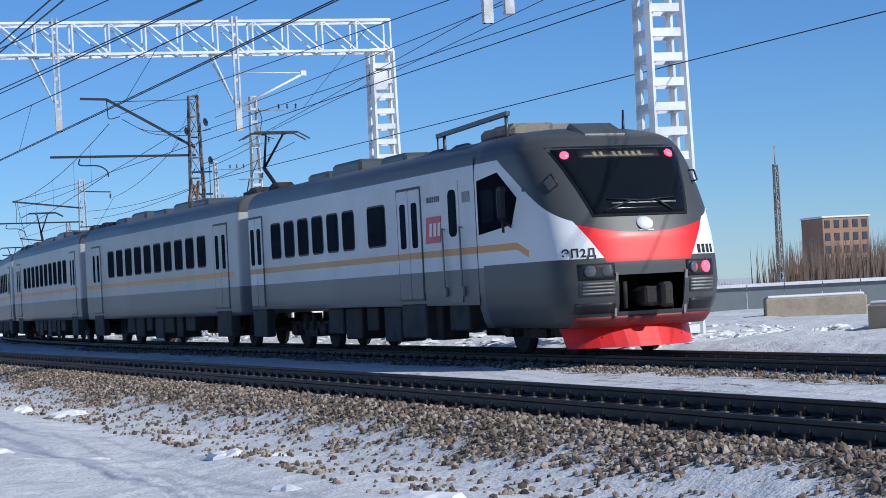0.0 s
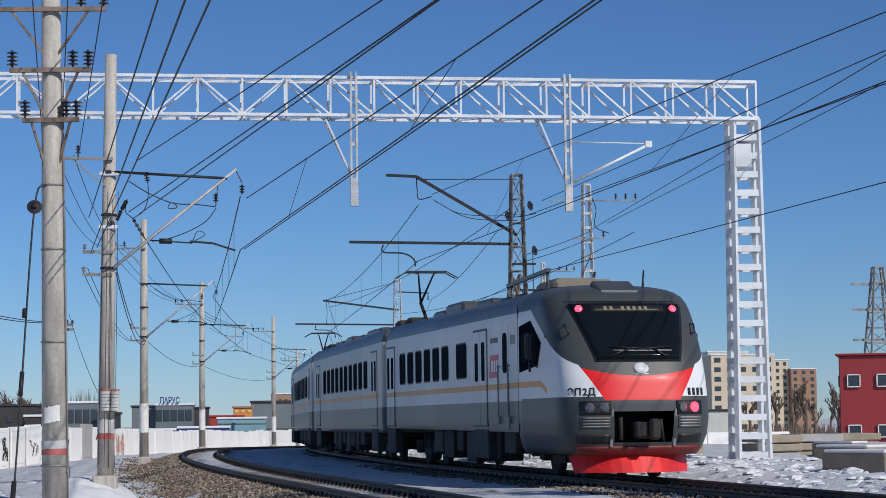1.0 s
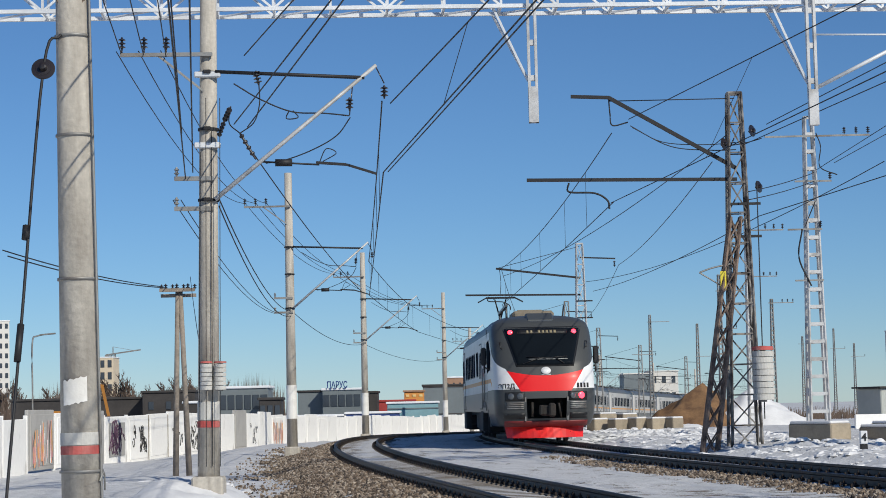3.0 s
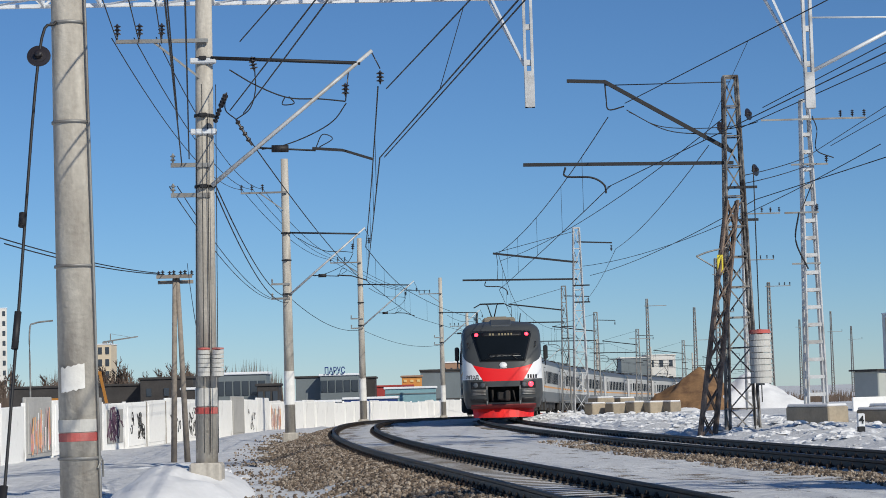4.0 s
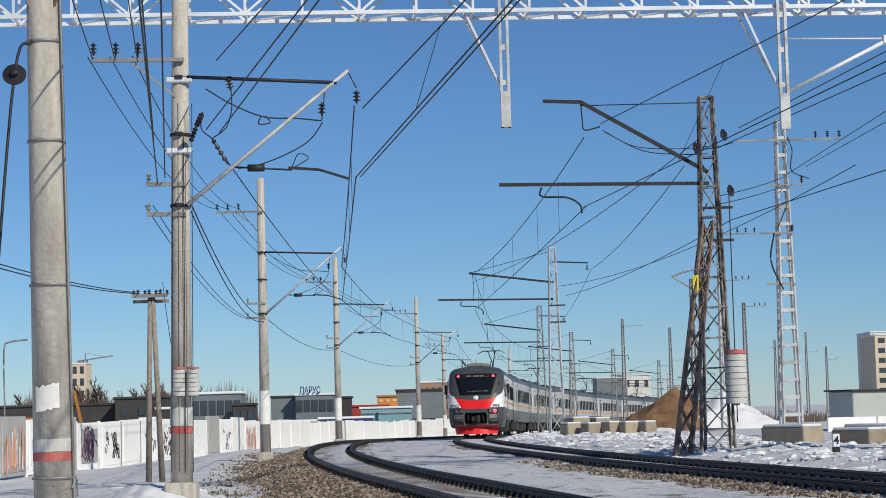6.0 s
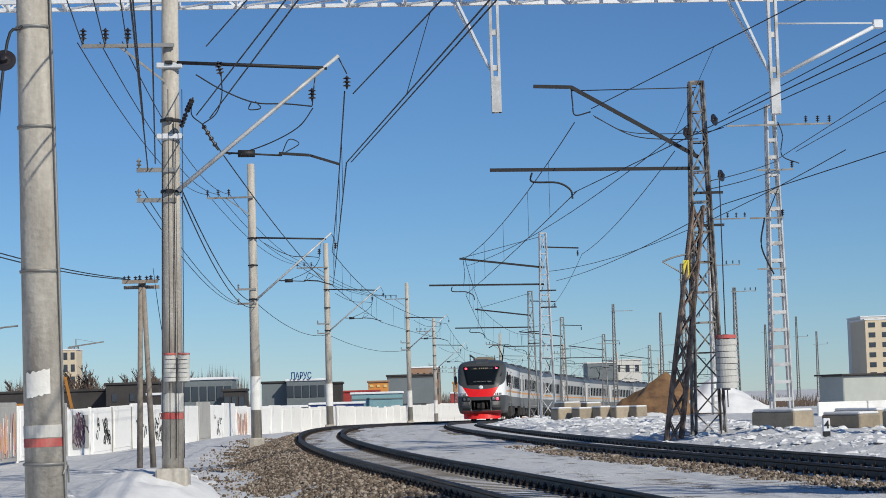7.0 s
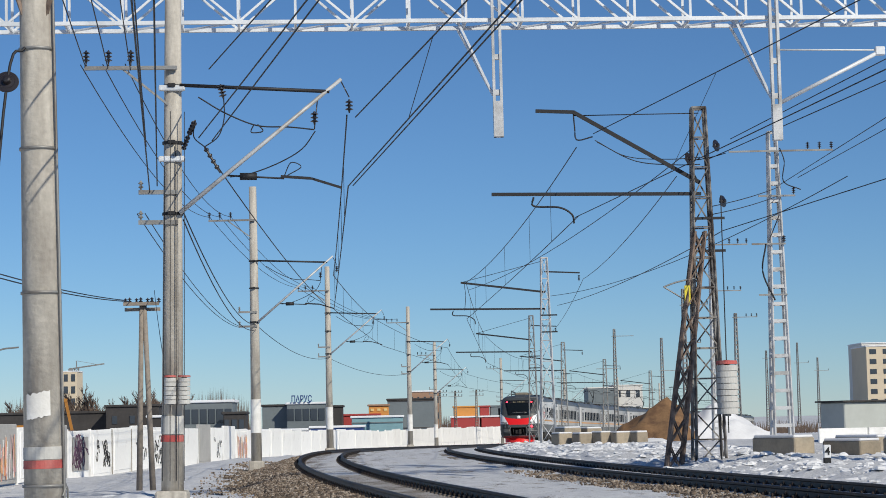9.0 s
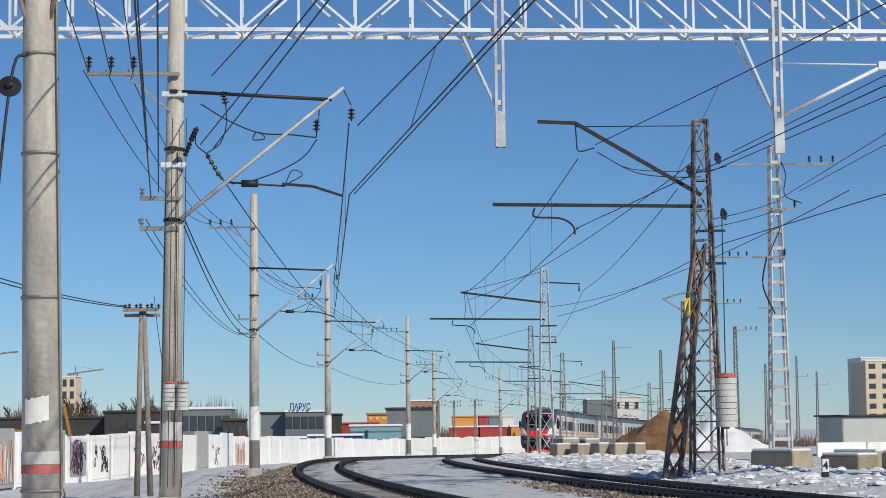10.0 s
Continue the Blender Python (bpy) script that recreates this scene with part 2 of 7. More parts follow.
def bed(w, s):
    """Height and stoniness of the ground w metres right of the near axis."""
    d2 = w - TRACK_GAP
    z = -0.17
    stony = 0.0
    lumps = noise.noise(Vector((w * 0.5, s * 0.35, 3.0))) + 0.5 * noise.noise(Vector((w * 1.3, s * 1.1, 7.0)))
    if w < -0.9:
        z = -0.20 - 0.42 * smooth(-1.25, -3.1, w) - 0.25 * smooth(-5, -13, w)
        stony = smooth(-0.85, -1.1, w) * (1 - smooth(-1.75, -2.75, w + 0.9 * lumps + 0.55 * smooth(25, 60, s))) * (0.72 + 0.28 * smooth(12, 30, s))
        z += 0.13 * lumps * smooth(-2.4, -4.0, w)
        z += 0.10 * noise.noise(Vector((w * 0.9 + 3, s * 0.22, 9.0))) * smooth(-3.0, -4.5, w)
        z += 0.18 * smooth(60, 90, s) * smooth(-2, -4, w) * (1 - smooth(-6, -9, w))
    elif w < TRACK_GAP + 0.9:
        if abs(w) < 0.95:
            z = -0.206 + 0.012 * smooth(45, 70, s)
            stony = 0.06 + 0.12 * smooth(20, 45, s) + 0.5 * math.exp(-((w + 0.38) / 0.28) ** 2) * smooth(48, 72, s)
            if abs(w) < 0.6 or abs(w) > 0.85:
                z += 0.01 * lumps
        elif abs(d2) < 0.95:
            z = -0.16
            stony = 0.12
        else:
            z = -0.20 + 0.06 * lumps
            stony = 0.23 + 0.5 * math.exp(-((d2 + 1.5) / 0.45) ** 2) * smooth(60, 35, s) + 0.16 * math.exp(-((w - 1.3) / 0.4) ** 2)
    else:
        z = -0.22 + 0.28 * smooth(0.9, 3.2, d2) + 0.10 * lumps * smooth(0.9, 1.8, d2)
        stony = 0.08 * smooth(0.9, 1.5, d2)
        z += 0.16 * noise.noise(Vector((w * 1.7, s * 1.7, 1.0))) * smooth(1.2, 2.4, d2) * (1 - smooth(14, 20, d2))
    return z, stony


def build_ground():
    ss = list(np.arange(-62, 70, 0.45)) + list(np.arange(70, 190, 1.5)) + list(np.arange(190, 510, 5.0))
    ws = [-900, -400, -180, -90, -60, -45, -35, -28, -22, -18, -15, -13, -11, -9.5, -8.2, -7.2, -6.4, -5.8, -5.3, -4.9, -4.5, -4.1, -3.8, -3.5, -3.2, -2.9, -2.6, -2.3, -2.0, -1.7, -1.4,
          -1.15, -0.95, -0.84, -0.70, -0.5, -0.2, 0.2, 0.5, 0.70, 0.84, 0.97, 1.2, 1.5, 1.9, 2.4, 2.9, 3.4, 3.9, 4.4, 4.8, 5.1, 5.4, 5.58, 5.72, 5.9, 6.2, 6.6, 6.9, 7.12, 7.26, 7.4, 7.7, 8.0,
          8.3, 8.6, 8.9, 9.2, 9.5, 9.9, 10.4, 10.9, 11.5, 12.2, 13, 14, 15.5, 17, 19, 22, 26, 32, 45, 70, 120]
    vs, fs, st = [], [], []
    for s in ss:
        for w in ws:
            p = on_line(s, w)
            z, k = bed(w, s)
            vs.append((p.x, p.y, p.z + z))
            st.append(k)
    n = len(ws)
    for i in range(len(ss) - 1):
        for j in range(n - 1):
            fs.append((i * n + j, i * n + j + 1, (i + 1) * n + j + 1, (i + 1) * n + j))
    me = bpy.data.meshes.new("ground")
    me.from_pydata(vs, [], fs)
    me.materials.append(M["snow"])
    a = me.attributes.new("stony", "FLOAT", "POINT")
    a.data.foreach_set("value", st)
    me.shade_smooth()
    ob = tagged(new("ground", me), "trampled white snow over brown railway ballast", "ground", kind="structure")
    # the plain beyond, as far as the horizon
    bm = bmesh.new()
    R0 = [bm.verts.new((3500 * math.cos(a), 3500 * math.sin(a), -4.6)) for a in np.linspace(0, 6.2832, 48, endpoint=False)]
    bm.faces.new(R0)
    far = link("backdrop", bm, M["far_snow"])
    tagged(far, "flat snowy plain reaching to the horizon", "ground", kind="structure")
    return ob


M["far_snow"] = mat("distant snow", (0.62, 0.63, 0.65), 0.8, var=0.1, size=30, fine=0.4, bump=0.2, col2=(0.4, 0.38, 0.36), mix2=(0.5, 0.7))
build_ground()


# ---- tracks ----
RAIL = [(-0.075, -0.18), (0.075, -0.18), (0.075, -0.165), (0.02, -0.145), (0.012, -0.06), (0.037, -0.04), (0.037, -0.008), (0.028, 0.0),
        (-0.028, 0.0), (-0.037, -0.008), (-0.037, -0.04), (-0.012, -0.06), (-0.02, -0.145), (-0.075, -0.165)]


def sleeper_mesh():
    bm = bmesh.new()
    box(bm, (0, 0, -0.265), (2.7, 0.24, 0.13), bevel=0.02)
    for x in (-0.76, 0.76):
        box(bm, (x, 0, -0.19), (0.36, 0.20, 0.025), bevel=0.006)
    me = bpy.data.meshes.new("sleeper")
    bm.to_mesh(me)
    bm.free()
    me.materials.append(M["sleeper"])
    return me


def fastening_mesh():
    """Clips and bolts that hold one rail on one sleeper."""
    bm = bmesh.new()
    for sx in (-1, 1):
        box(bm, (sx * 0.10, 0, -0.150), (0.075, 0.09, 0.035), bevel=0.008)
        rod(bm, (sx * 0.105, 0, -0.18), (sx * 0.105, 0, -0.075), 0.014, n=6)
        rod(bm, (sx * 0.105, 0, -0.132), (sx * 0.105, 0, -0.10), 0.030, n=6)
        rod(bm, (sx * 0.165, 0, -0.18), (sx * 0.165, 0, -0.12), 0.022, n=6)
    return bm


M["sleeper"] = mat("weathered concrete sleeper", (0.17, 0.145, 0.12), 0.9, var=0.2, size=0.7, fine=30, bump=0.3, col2=(0.10, 0.085, 0.07), per_piece=0.25)


def build_track(name, w, s0, s1, own0, own1, label):
    root = empty(name, Matrix(), label, "railway track", kind="structure")
    path = lambda o, a, b, st: [(on_line(s, w + o, 0.0), heading(s)) for s in np.arange(a, b, st)]
    for o in (-0.76 - 0.037, 0.76 + 0.037):
        sweep("rail", path(o, s0, s1, 1.0), RAIL, M["rail"], root, "dark steel rail")
    me = sleeper_mesh()
    bm_f = fastening_mesh()
    tmp = bpy.data.meshes.new("tmp")
    bm_f.to_mesh(tmp)
    bm_f.free()
    fv = [v.co.copy() for v in tmp.vertices]
    ff = [tuple(p.vertices) for p in tmp.polygons]
    sv = [v.co.copy() for v in me.vertices]
    sf = [tuple(p.vertices) for p in me.polygons]
    vs, fs, bv, bf = [], [], [], []
    for s in np.arange(s0, s1 - 1, 0.545):
        m_ = line_frame(s, w) @ Matrix.Rotation(random.uniform(-0.01, 0.01), 4, "Z")
        if own0 <= s < own1:
            ob = new("sleeper", me)
            ob.parent = root
            ob.matrix_world = m_
        else:
            k = len(bv)
            bv += [m_ @ v for v in sv]
            bf += [tuple(i + k for i in f) for f in sf]
        if s < 110:
            for o in (-0.797, 0.797):
                mm = m_ @ Matrix.Translation((o, 0, 0))
                k = len(vs)
                vs += [mm @ v for v in fv]
                fs += [tuple(i + k for i in f) for f in ff]
    for nm, v_, f_, mt in (("rail_fastening", vs, fs, M["rail"]), ("far_sleeper", bv, bf, M["sleeper"])):
        md = bpy.data.meshes.new(nm)
        md.from_pydata(v_, [], f_)
        md.materials.append(mt)
        o_ = new(nm, md)
        o_.parent = root
        tagged(o_, kind="stuff")


build_track("track_1", 0.0, -60, 500, -8, 150, "curved railway track with concrete sleepers half under snow")
build_track("track_2", TRACK_GAP, -60, 500, -2, 150, "curved railway track packed with snow and grit")


# ---- masts and gantry ----
M["zinc"] = mat("streaked zinc coating", (0.58, 0.585, 0.59), 0.55, metal=0.2, var=0.12, size=0.5, fine=14, bump=0.1, col2=(0.36, 0.355, 0.345))
def insulator(bm, at, up=1, n=3, r=0.055, mi=0):
    prof = [(0.012, 0)]
    for i in range(n):
        z = 0.05 + i * 0.07
        prof += [(0.024, z), (r, z + 0.012), (r, z + 0.022), (r * 0.55, z + 0.040), (0.024, z + 0.044)]
    prof.append((0.012, prof[-1][1] + 0.03))
    turned(bm, [(a, b * up) for a, b in prof], 12, at, mi, soft=False)


def gantry_truss(bm, a, b, depth, width, bay, r=0.035):
    """A four-chord lattice beam between two points."""
    a, b = Vector(a), Vector(b)
    d = (b - a)
    L = d.length
    d.normalize()
    side = Vector((d.y, -d.x, 0)) * width / 2
    up = Vector((0, 0, depth))
    n = max(2, round(L / bay))
    for sgn in (-1, 1):
        for z in (0, 1):
            bar(bm, a + side * sgn + up * z, b + side * sgn + up * z, 0.085, 0.085)
        for i in range(n + 1):
            p = a + d * (L * i / n) + side * sgn
            bar(bm, p, p + up, 0.055, 0.055)
            if i < n:
                q = a + d * (L * (i + 1) / n) + side * sgn
                lo, hi = (p, q + up) if (i < n // 2) == (sgn < 2) and i >= n // 2 - 99 and i % 2 else (q, p + up)
                bar(bm, lo, hi, 0.05, 0.05)
    for i in range(n + 1):
        for z in (0, 1):
            p = a + d * (L * i / n) + up * z
            bar(bm, p - side, p + side, 0.05, 0.05)
            if i < n:
                q = a + d * (L * (i + 1) / n) + up * z
                bar(bm, p - side, q + side, 0.04, 0.04)


def lattice_mast(bm, h, w0, w1, d0, d1, bay, leg=0.075, lace=0.045, flat=False):
    """Four angle legs that lean together, laced on all sides."""
    n = max(3, round(h / bay))
    ring = []
    for i in range(n + 1):
        t = i / n
        w, d = w0 + (w1 - w0) * t, d0 + (d1 - d0) * t
        ring.append([Vector((sx * w / 2, sy * d / 2, h * t)) for sx, sy in ((-1, -1), (1, -1), (1, 1), (-1, 1))])
    for k in range(4):
        bar(bm, ring[0][k], ring[-1][k], leg, leg)
    for i in range(n):
        for k in range(4):
            j = (k + 1) % 4
            if flat:
                bar(bm, ring[i][k], ring[i][j], lace * 1.2, lace * 2.4)
            else:
                a, b = (k, j) if i % 2 else (j, k)
                bar(bm, ring[i][a], ring[i + 1][b], lace, lace)
                bar(bm, ring[i][k], ring[i][j], lace, lace)
    for k in range(4):
        bar(bm, ring[-1][k], ring[-1][(k + 1) % 4], leg, leg)


G_A, G_B = Vector((-12.5, 44.2, 10.15)), Vector((14.1, 45.6, 10.15))


def build_gantry(name, a, b, depth, hang, label, right=True, bracket=False):
    a, b = Vector(a), Vector(b)
    root = empty(name, Matrix(), label, "gantry")
    bm = bmesh.new()
    gantry_truss(bm, a, b, depth, 0.9, 1.25)
    part("truss", bm, M["galv"], root)
    for x, low in hang:
        t = (x - a.x) / (b.x - a.x)
        p = a + (b - a) * t
        bm = bmesh.new()
        for o in (-0.08, 0.08):
            bar(bm, p + Vector((o, -0.52, depth + 0.15)), Vector((p.x + o, p.y - 0.52, low)), 0.06, 0.16)
        for z in np.arange(low + 0.2, p.z + depth, 0.8):
            box(bm, (p.x, p.y - 0.52, z), (0.16, 0.1, 0.12))
        box(bm, (p.x, p.y - 0.52, low + 0.4), (0.21, 0.2, 0.8))
        part("hanging_post", bm, M["zinc"], root)
        bm = bmesh.new()
        for y in (-0.4, 0.4):
            bar(bm, (p.x - 0.85, p.y + y, p.z), (p.x - 0.1, p.y - 0.5, low + 0.95), 0.05, 0.05)
        part("strut", bm, M["galv"], root)
    if bracket:
        x, low = hang[-1]
        y = a.y + (b.y - a.y) * (x - a.x) / (b.x - a.x) - 0.52
        bm = bmesh.new()
        rod(bm, (x + 0.1, y, low + 0.85), (x + 2.35, y, low + 1.95), 0.045)
        rod(bm, (x + 0.1, y, low + 2.05), (x + 2.35, y, low + 2.0), 0.02)
        box(bm, (x + 2.38, y, low + 1.98), (0.22, 0.12, 0.2), bevel=0.02)
        part("cantilever_tube", bm, M["galv"], root, "white tube bracket on the hanging post")
    if right:
        bm = bmesh.new()
        lattice_mast(bm, b.z + 0.35, 0.92, 0.74, 0.92, 0.74, 0.56, 0.14, 0.078, flat=True)
        box(bm, (0, 0, b.z - 0.25), (0.84, 0.84, 0.12), bevel=0.01)
        box(bm, (-0.1, 0, b.z - 0.75), (0.5, 0.9, 0.7), bevel=0.02)
        bmesh.ops.transform(bm, matrix=Matrix.Translation((b.x - 0.3, b.y, -0.35)), verts=bm.verts)
        part("lattice_mast", bm, M["galv"], root, "white painted lattice mast")
        bm = bmesh.new()
        box(bm, (b.x - 0.3, b.y, -0.3), (1.3, 1.3, 0.7), bevel=0.05)
        part("footing", bm, M["concrete"], root, "grey concrete footing")
    return root


build_gantry("catenary_gantry", G_A, G_B, 1.1, ((2.12, 7.5), (8.4, 7.35)), "white painted steel lattice gantry spanning both tracks", bracket=True)


def tube(bm, pts, r, n=5):
    """A round wire through points."""
    rings = []
    pts = [Vector(p) for p in pts]
    if 3 <= len(pts) <= 6:
        e = [pts[0] * 2 - pts[1]] + pts + [pts[-1] * 2 - pts[-2]]
        pts = [((b * 2 + (c - a) * u + (a * 2 - b * 5 + c * 4 - d_) * u * u + (b * 3 - a - c * 3 + d_) * u ** 3) / 2) for a, b, c, d_ in zip(e, e[1:], e[2:], e[3:]) for u in (0, 0.17, 0.34, 0.5, 0.67, 0.84)] + [pts[-1]]
    for i, p in enumerate(pts):
        d = (Vector(pts[min(i + 1, len(pts) - 1)]) - Vector(pts[max(i - 1, 0)])).normalized()
        a = d.cross(Vector((0, 0, 1)))
        a = a.normalized() if a.length > 1e-3 else Vector((1, 0, 0))
        b = d.cross(a)
        rings.append([bm.verts.new(p + (a * math.cos(6.28319 * k / n) + b * math.sin(6.28319 * k / n)) * r) for k in range(n)])
    for a, b in zip(rings, rings[1:]):
        for k in range(n):
            bm.faces.new((a[k], a[(k + 1) % n], b[(k + 1) % n], b[k])).smooth = True


def hang(a, b, sag, n=10):
    a, b = Vector(a), Vector(b)
    return [a.lerp(b, i / n) - Vector((0, 0, 4 * sag * (i / n) * (1 - i / n))) for i in range(n + 1)]


def wire(a, b, sag=0.3, r=0.016, label="dark overhead wire strung between masts"):
    bm = bmesh.new()
    tube(bm, hang(a, b, sag, 16), r * 0.9)
    return tagged(link("overhead_wire", bm, M["wire"]), label, "wire", "overhead wires")


def catenary_span(a, b, upper=2.3, sag=0.75, r=0.014):
    """A contact wire with its messenger and droppers between two supports."""
    a, b = Vector(a), Vector(b)
    root = empty("catenary_span", Matrix(), "dark contact wire hung on droppers from a messenger wire", "overhead line", "spans of overhead line")
    m = hang(a + Vector((0, 0, upper)), b + Vector((0, 0, upper)), sag, 14)
    c = hang(a, b, 0.06, 14)
    for nm, p, rr in (("messenger_wire", m, r * 1.1), ("contact_wire", c, r)):
        bm = bmesh.new()
        tube(bm, p, rr)
        part(nm, bm, M["wire"], root)
    for i in (2, 4, 7, 10, 12):
        bm = bmesh.new()
        tube(bm, [m[i], c[i]], r * 0.45, 4)
        part("dropper", bm, M["wire"], root)
    return root


def crossarm(root, z, x0, x1, xs, y=-0.22):
    bm = bmesh.new()
    bar(bm, (x0, y, z), (x1, y, z), 0.07, 0.07)
    bar(bm, (x0 * 0.6 + x1 * 0.4, y, z), (0, y + 0.1, z - 0.75), 0.04, 0.04)
    part("crossarm", bm, M["steel_grey"], root)
    for x in xs:
        bm = bmesh.new()
        rod(bm, (x, y, z), (x, y, z + 0.12), 0.015)
        insulator(bm, (x, y, z + 0.08), 1, 3, 0.07)
        part("insulator", bm, M["insulator"], root)


def cantilever(root, reach, zc, rise, turn=0.0):
    """Strut, tube, registration arm and insulators that reach over a track; x is the way to it."""
    t = lambda x, z: Vector((x * math.cos(turn), x * math.sin(turn) - 0.2, z))
    bm = bmesh.new()
    rod(bm, t(0.15, zc - 0.45), t(reach, zc + 2.1), 0.045, 0.035)
    part("cantilever_tube", bm, M["zinc"], root)
    bm = bmesh.new()
    rod(bm, t(0.15, zc + 1.98), t(reach * 0.93, zc + 1.86), 0.035)
    part("tie_bar", bm, M["wire"], root)
    bm = bmesh.new()
    rod(bm, t(reach, zc + 2.05), t(reach + 0.15, zc + 1.75), 0.012)
    insulator(bm, t(reach + 0.15, zc + 1.45), 1, 3, 0.075)
    part("insulator", bm, M["insulator"], root)
    bm = bmesh.new()
    insulator(bm, t(reach * 0.84, zc + 1.22), 1, 3, 0.075)
    rod(bm, t(reach * 0.84, zc + 1.14), t(reach * 0.86, zc + 1.74), 0.012)
    part("insulator", bm, M["insulator"], root)
    bm = bmesh.new()
    rod(bm, t(reach * 0.32, zc + 0.26), t(reach * 0.66, zc + 0.20), 0.018)
    bar(bm, t(reach * 0.64, zc + 0.24), t(reach * 0.82, zc + 0.20), 0.05, 0.05)
    bar(bm, t(reach * 0.82, zc + 0.20), t(reach, zc + 0.02), 0.045, 0.045)
    rod(bm, t(reach * 0.40, zc + 0.24), t(reach * 0.50, zc + 0.24), 0.07, n=10)
    part("registration_arm", bm, M["wire"], root)
    bm = bmesh.new()
    tube(bm, [t(0.5, zc + 1.75), t(1.0, zc + 1.45), t(1.6, zc + 1.21), t(2.2, zc + 1.18), t(reach * 0.84, zc + 1.13)], 0.014)
    tube(bm, [t(1.1, zc + 0.23), t(1.5, zc + 0.30), t(2.02, zc + 0.50), t(2.45, zc + 0.76), t(reach * 0.845, zc + 1.10)], 0.012)
    tube(bm, [t(reach * 0.66, zc + 0.24), t(reach * 0.7, zc + 0.5), t(reach * 0.76, zc + 0.42), t(reach * 0.68, zc + 0.26)], 0.010)
    part("jumper_cable", bm, M["wire"], root)
    for z in (zc - 0.45, zc + 1.98, zc + 0.9):
        bm = bmesh.new()
        turned(bm, [(0.14, z - 0.03), (0.200, z - 0.025), (0.200, z + 0.025), (0.14, z + 0.03)], 16, soft=False)
        box(bm, (0, -0.21, z), (0.14, 0.09, 0.07), bevel=0.01)
        part("clamp_band", bm, M["wire"], root)


def contact_pole(at, h, reach=3.2, zc=5.75, arm_z=7.95, label="", lean=0.0, white=2.1, turn=0.0, arm=(-1.75, 0.1), foot=-0.75):
    root = empty("catenary_pole", Matrix.Translation(at) @ Matrix.Rotation(lean, 4, "Y"), label, "pole", "concrete poles along the line")
    bm = bmesh.new()
    rod(bm, (0, 0, -0.6), (0, 0, h), 0.215, 0.145, n=20)
    part("shaft", bm, M["concrete"], root)
    if white:
        bm = bmesh.new()
        turned(bm, [(0.19, 0.78), (0.2145, 0.782), (0.207, white), (0.18, white + 0.002)], 20, soft=False)
        part("white_band", bm, M["whitewash"], root, "flaking whitewash band")
    bm = bmesh.new()
    box(bm, (0, 0, foot), (0.6, 0.6, 0.86), bevel=0.04)
    part("footing", bm, M["concrete"], root)
    if arm_z:
        crossarm(root, arm_z, arm[0], arm[1], [arm[0] + 0.03 + 0.42 * i for i in range(3)])
    bm = bmesh.new()
    for z in (zc - 0.05, zc - 0.62):
        bar(bm, (-0.62, -0.18, z), (0.12, -0.18, z), 0.06, 0.08)
        insulator(bm, (-0.58, -0.18, z + 0.03), 1, 2, 0.05)
    part("bracket", bm, M["steel_grey"], root)
    if reach:
        cantilever(root, reach, zc, 2.1, turn)
    return root


# poles on the near track's outer side
POLE_1, POLE_2, POLE_3, POLE_4 = Vector((-4.45, 38, -0.05)), Vector((-6.05, 80, 0.15)), Vector((-4.72, 120, 0.1)), Vector((0.05, 163, -0.3))
p1 = contact_pole(POLE_1, 10.75, 3.2, 5.75, 8.06, "grey concrete catenary pole with bracket arm and white counterweights", 0.012, 0, 0.05, (-1.64, 0.1), -0.32)
bm = bmesh.new()
turned(bm, [(0.19, 1.02), (0.2165, 1.022), (0.2155, 1.14), (0.19, 1.142)], 20, soft=False)
part("red_band", bm, M["red_paint"], p1, "faded red painted band")
bm = bmesh.new()
turned(bm, [(0.19, 1.16), (0.216, 1.162), (0.213, 1.50), (0.19, 1.51)], 20, soft=False)
part("white_band", bm, M["weight"], p1)
for x, y in ((0.0, -0.40), (0.255, -0.34)):
    bm = bmesh.new()
    rod(bm, (x, y, 1.70), (x, y, 2.25), 0.05)
    w_ = part("counterweight", bm, M["steel_grey"], p1, "stack of whitewashed concrete weights")
    for k in range(6):
        bm = bmesh.new()
        turned(bm, [(0.07, 1.72 + k * 0.082), (0.112, 1.722 + k * 0.082), (0.112, 1.792 + k * 0.082), (0.07, 1.794 + k * 0.082)], 20, (x, y, 0), soft=False)
        part("weight", bm, M["weight"], w_)
    bm = bmesh.new()
    turned(bm, [(0.08, 2.215), (0.118, 2.216), (0.112, 2.25), (0.04, 2.255)], 16, (x, y, 0), soft=False)
    part("cap", bm, M["red_paint"], w_)
    bm = bmesh.new()
    rod(bm, (x, y, 0.3), (x, y, 7.2), 0.008, n=5)
    part("weight_cable", bm, M["wire"], p1)
bm = bmesh.new()
for i, x in enumerate((-0.16, 0.10)):
    tube(bm, [(x, -0.235, 0.3), (x * 0.9, -0.225, 3.0), (x * 0.8, -0.20, 6.2 + 0.4 * i)], 0.009)
part("cable_run", bm, M["wire"], p1)
for z in (7.68, 6.33):
    bm = bmesh.new()
    box(bm, (0, -0.17, z), (0.50, 0.09, 0.11), bevel=0.02)
    turned(bm, [(0.12, z - 0.03), (0.196, z - 0.025), (0.196, z + 0.025), (0.12, z + 0.03)], 16, soft=False)
    part("saddle", bm, M["galv"], p1, "white anchoring saddle")
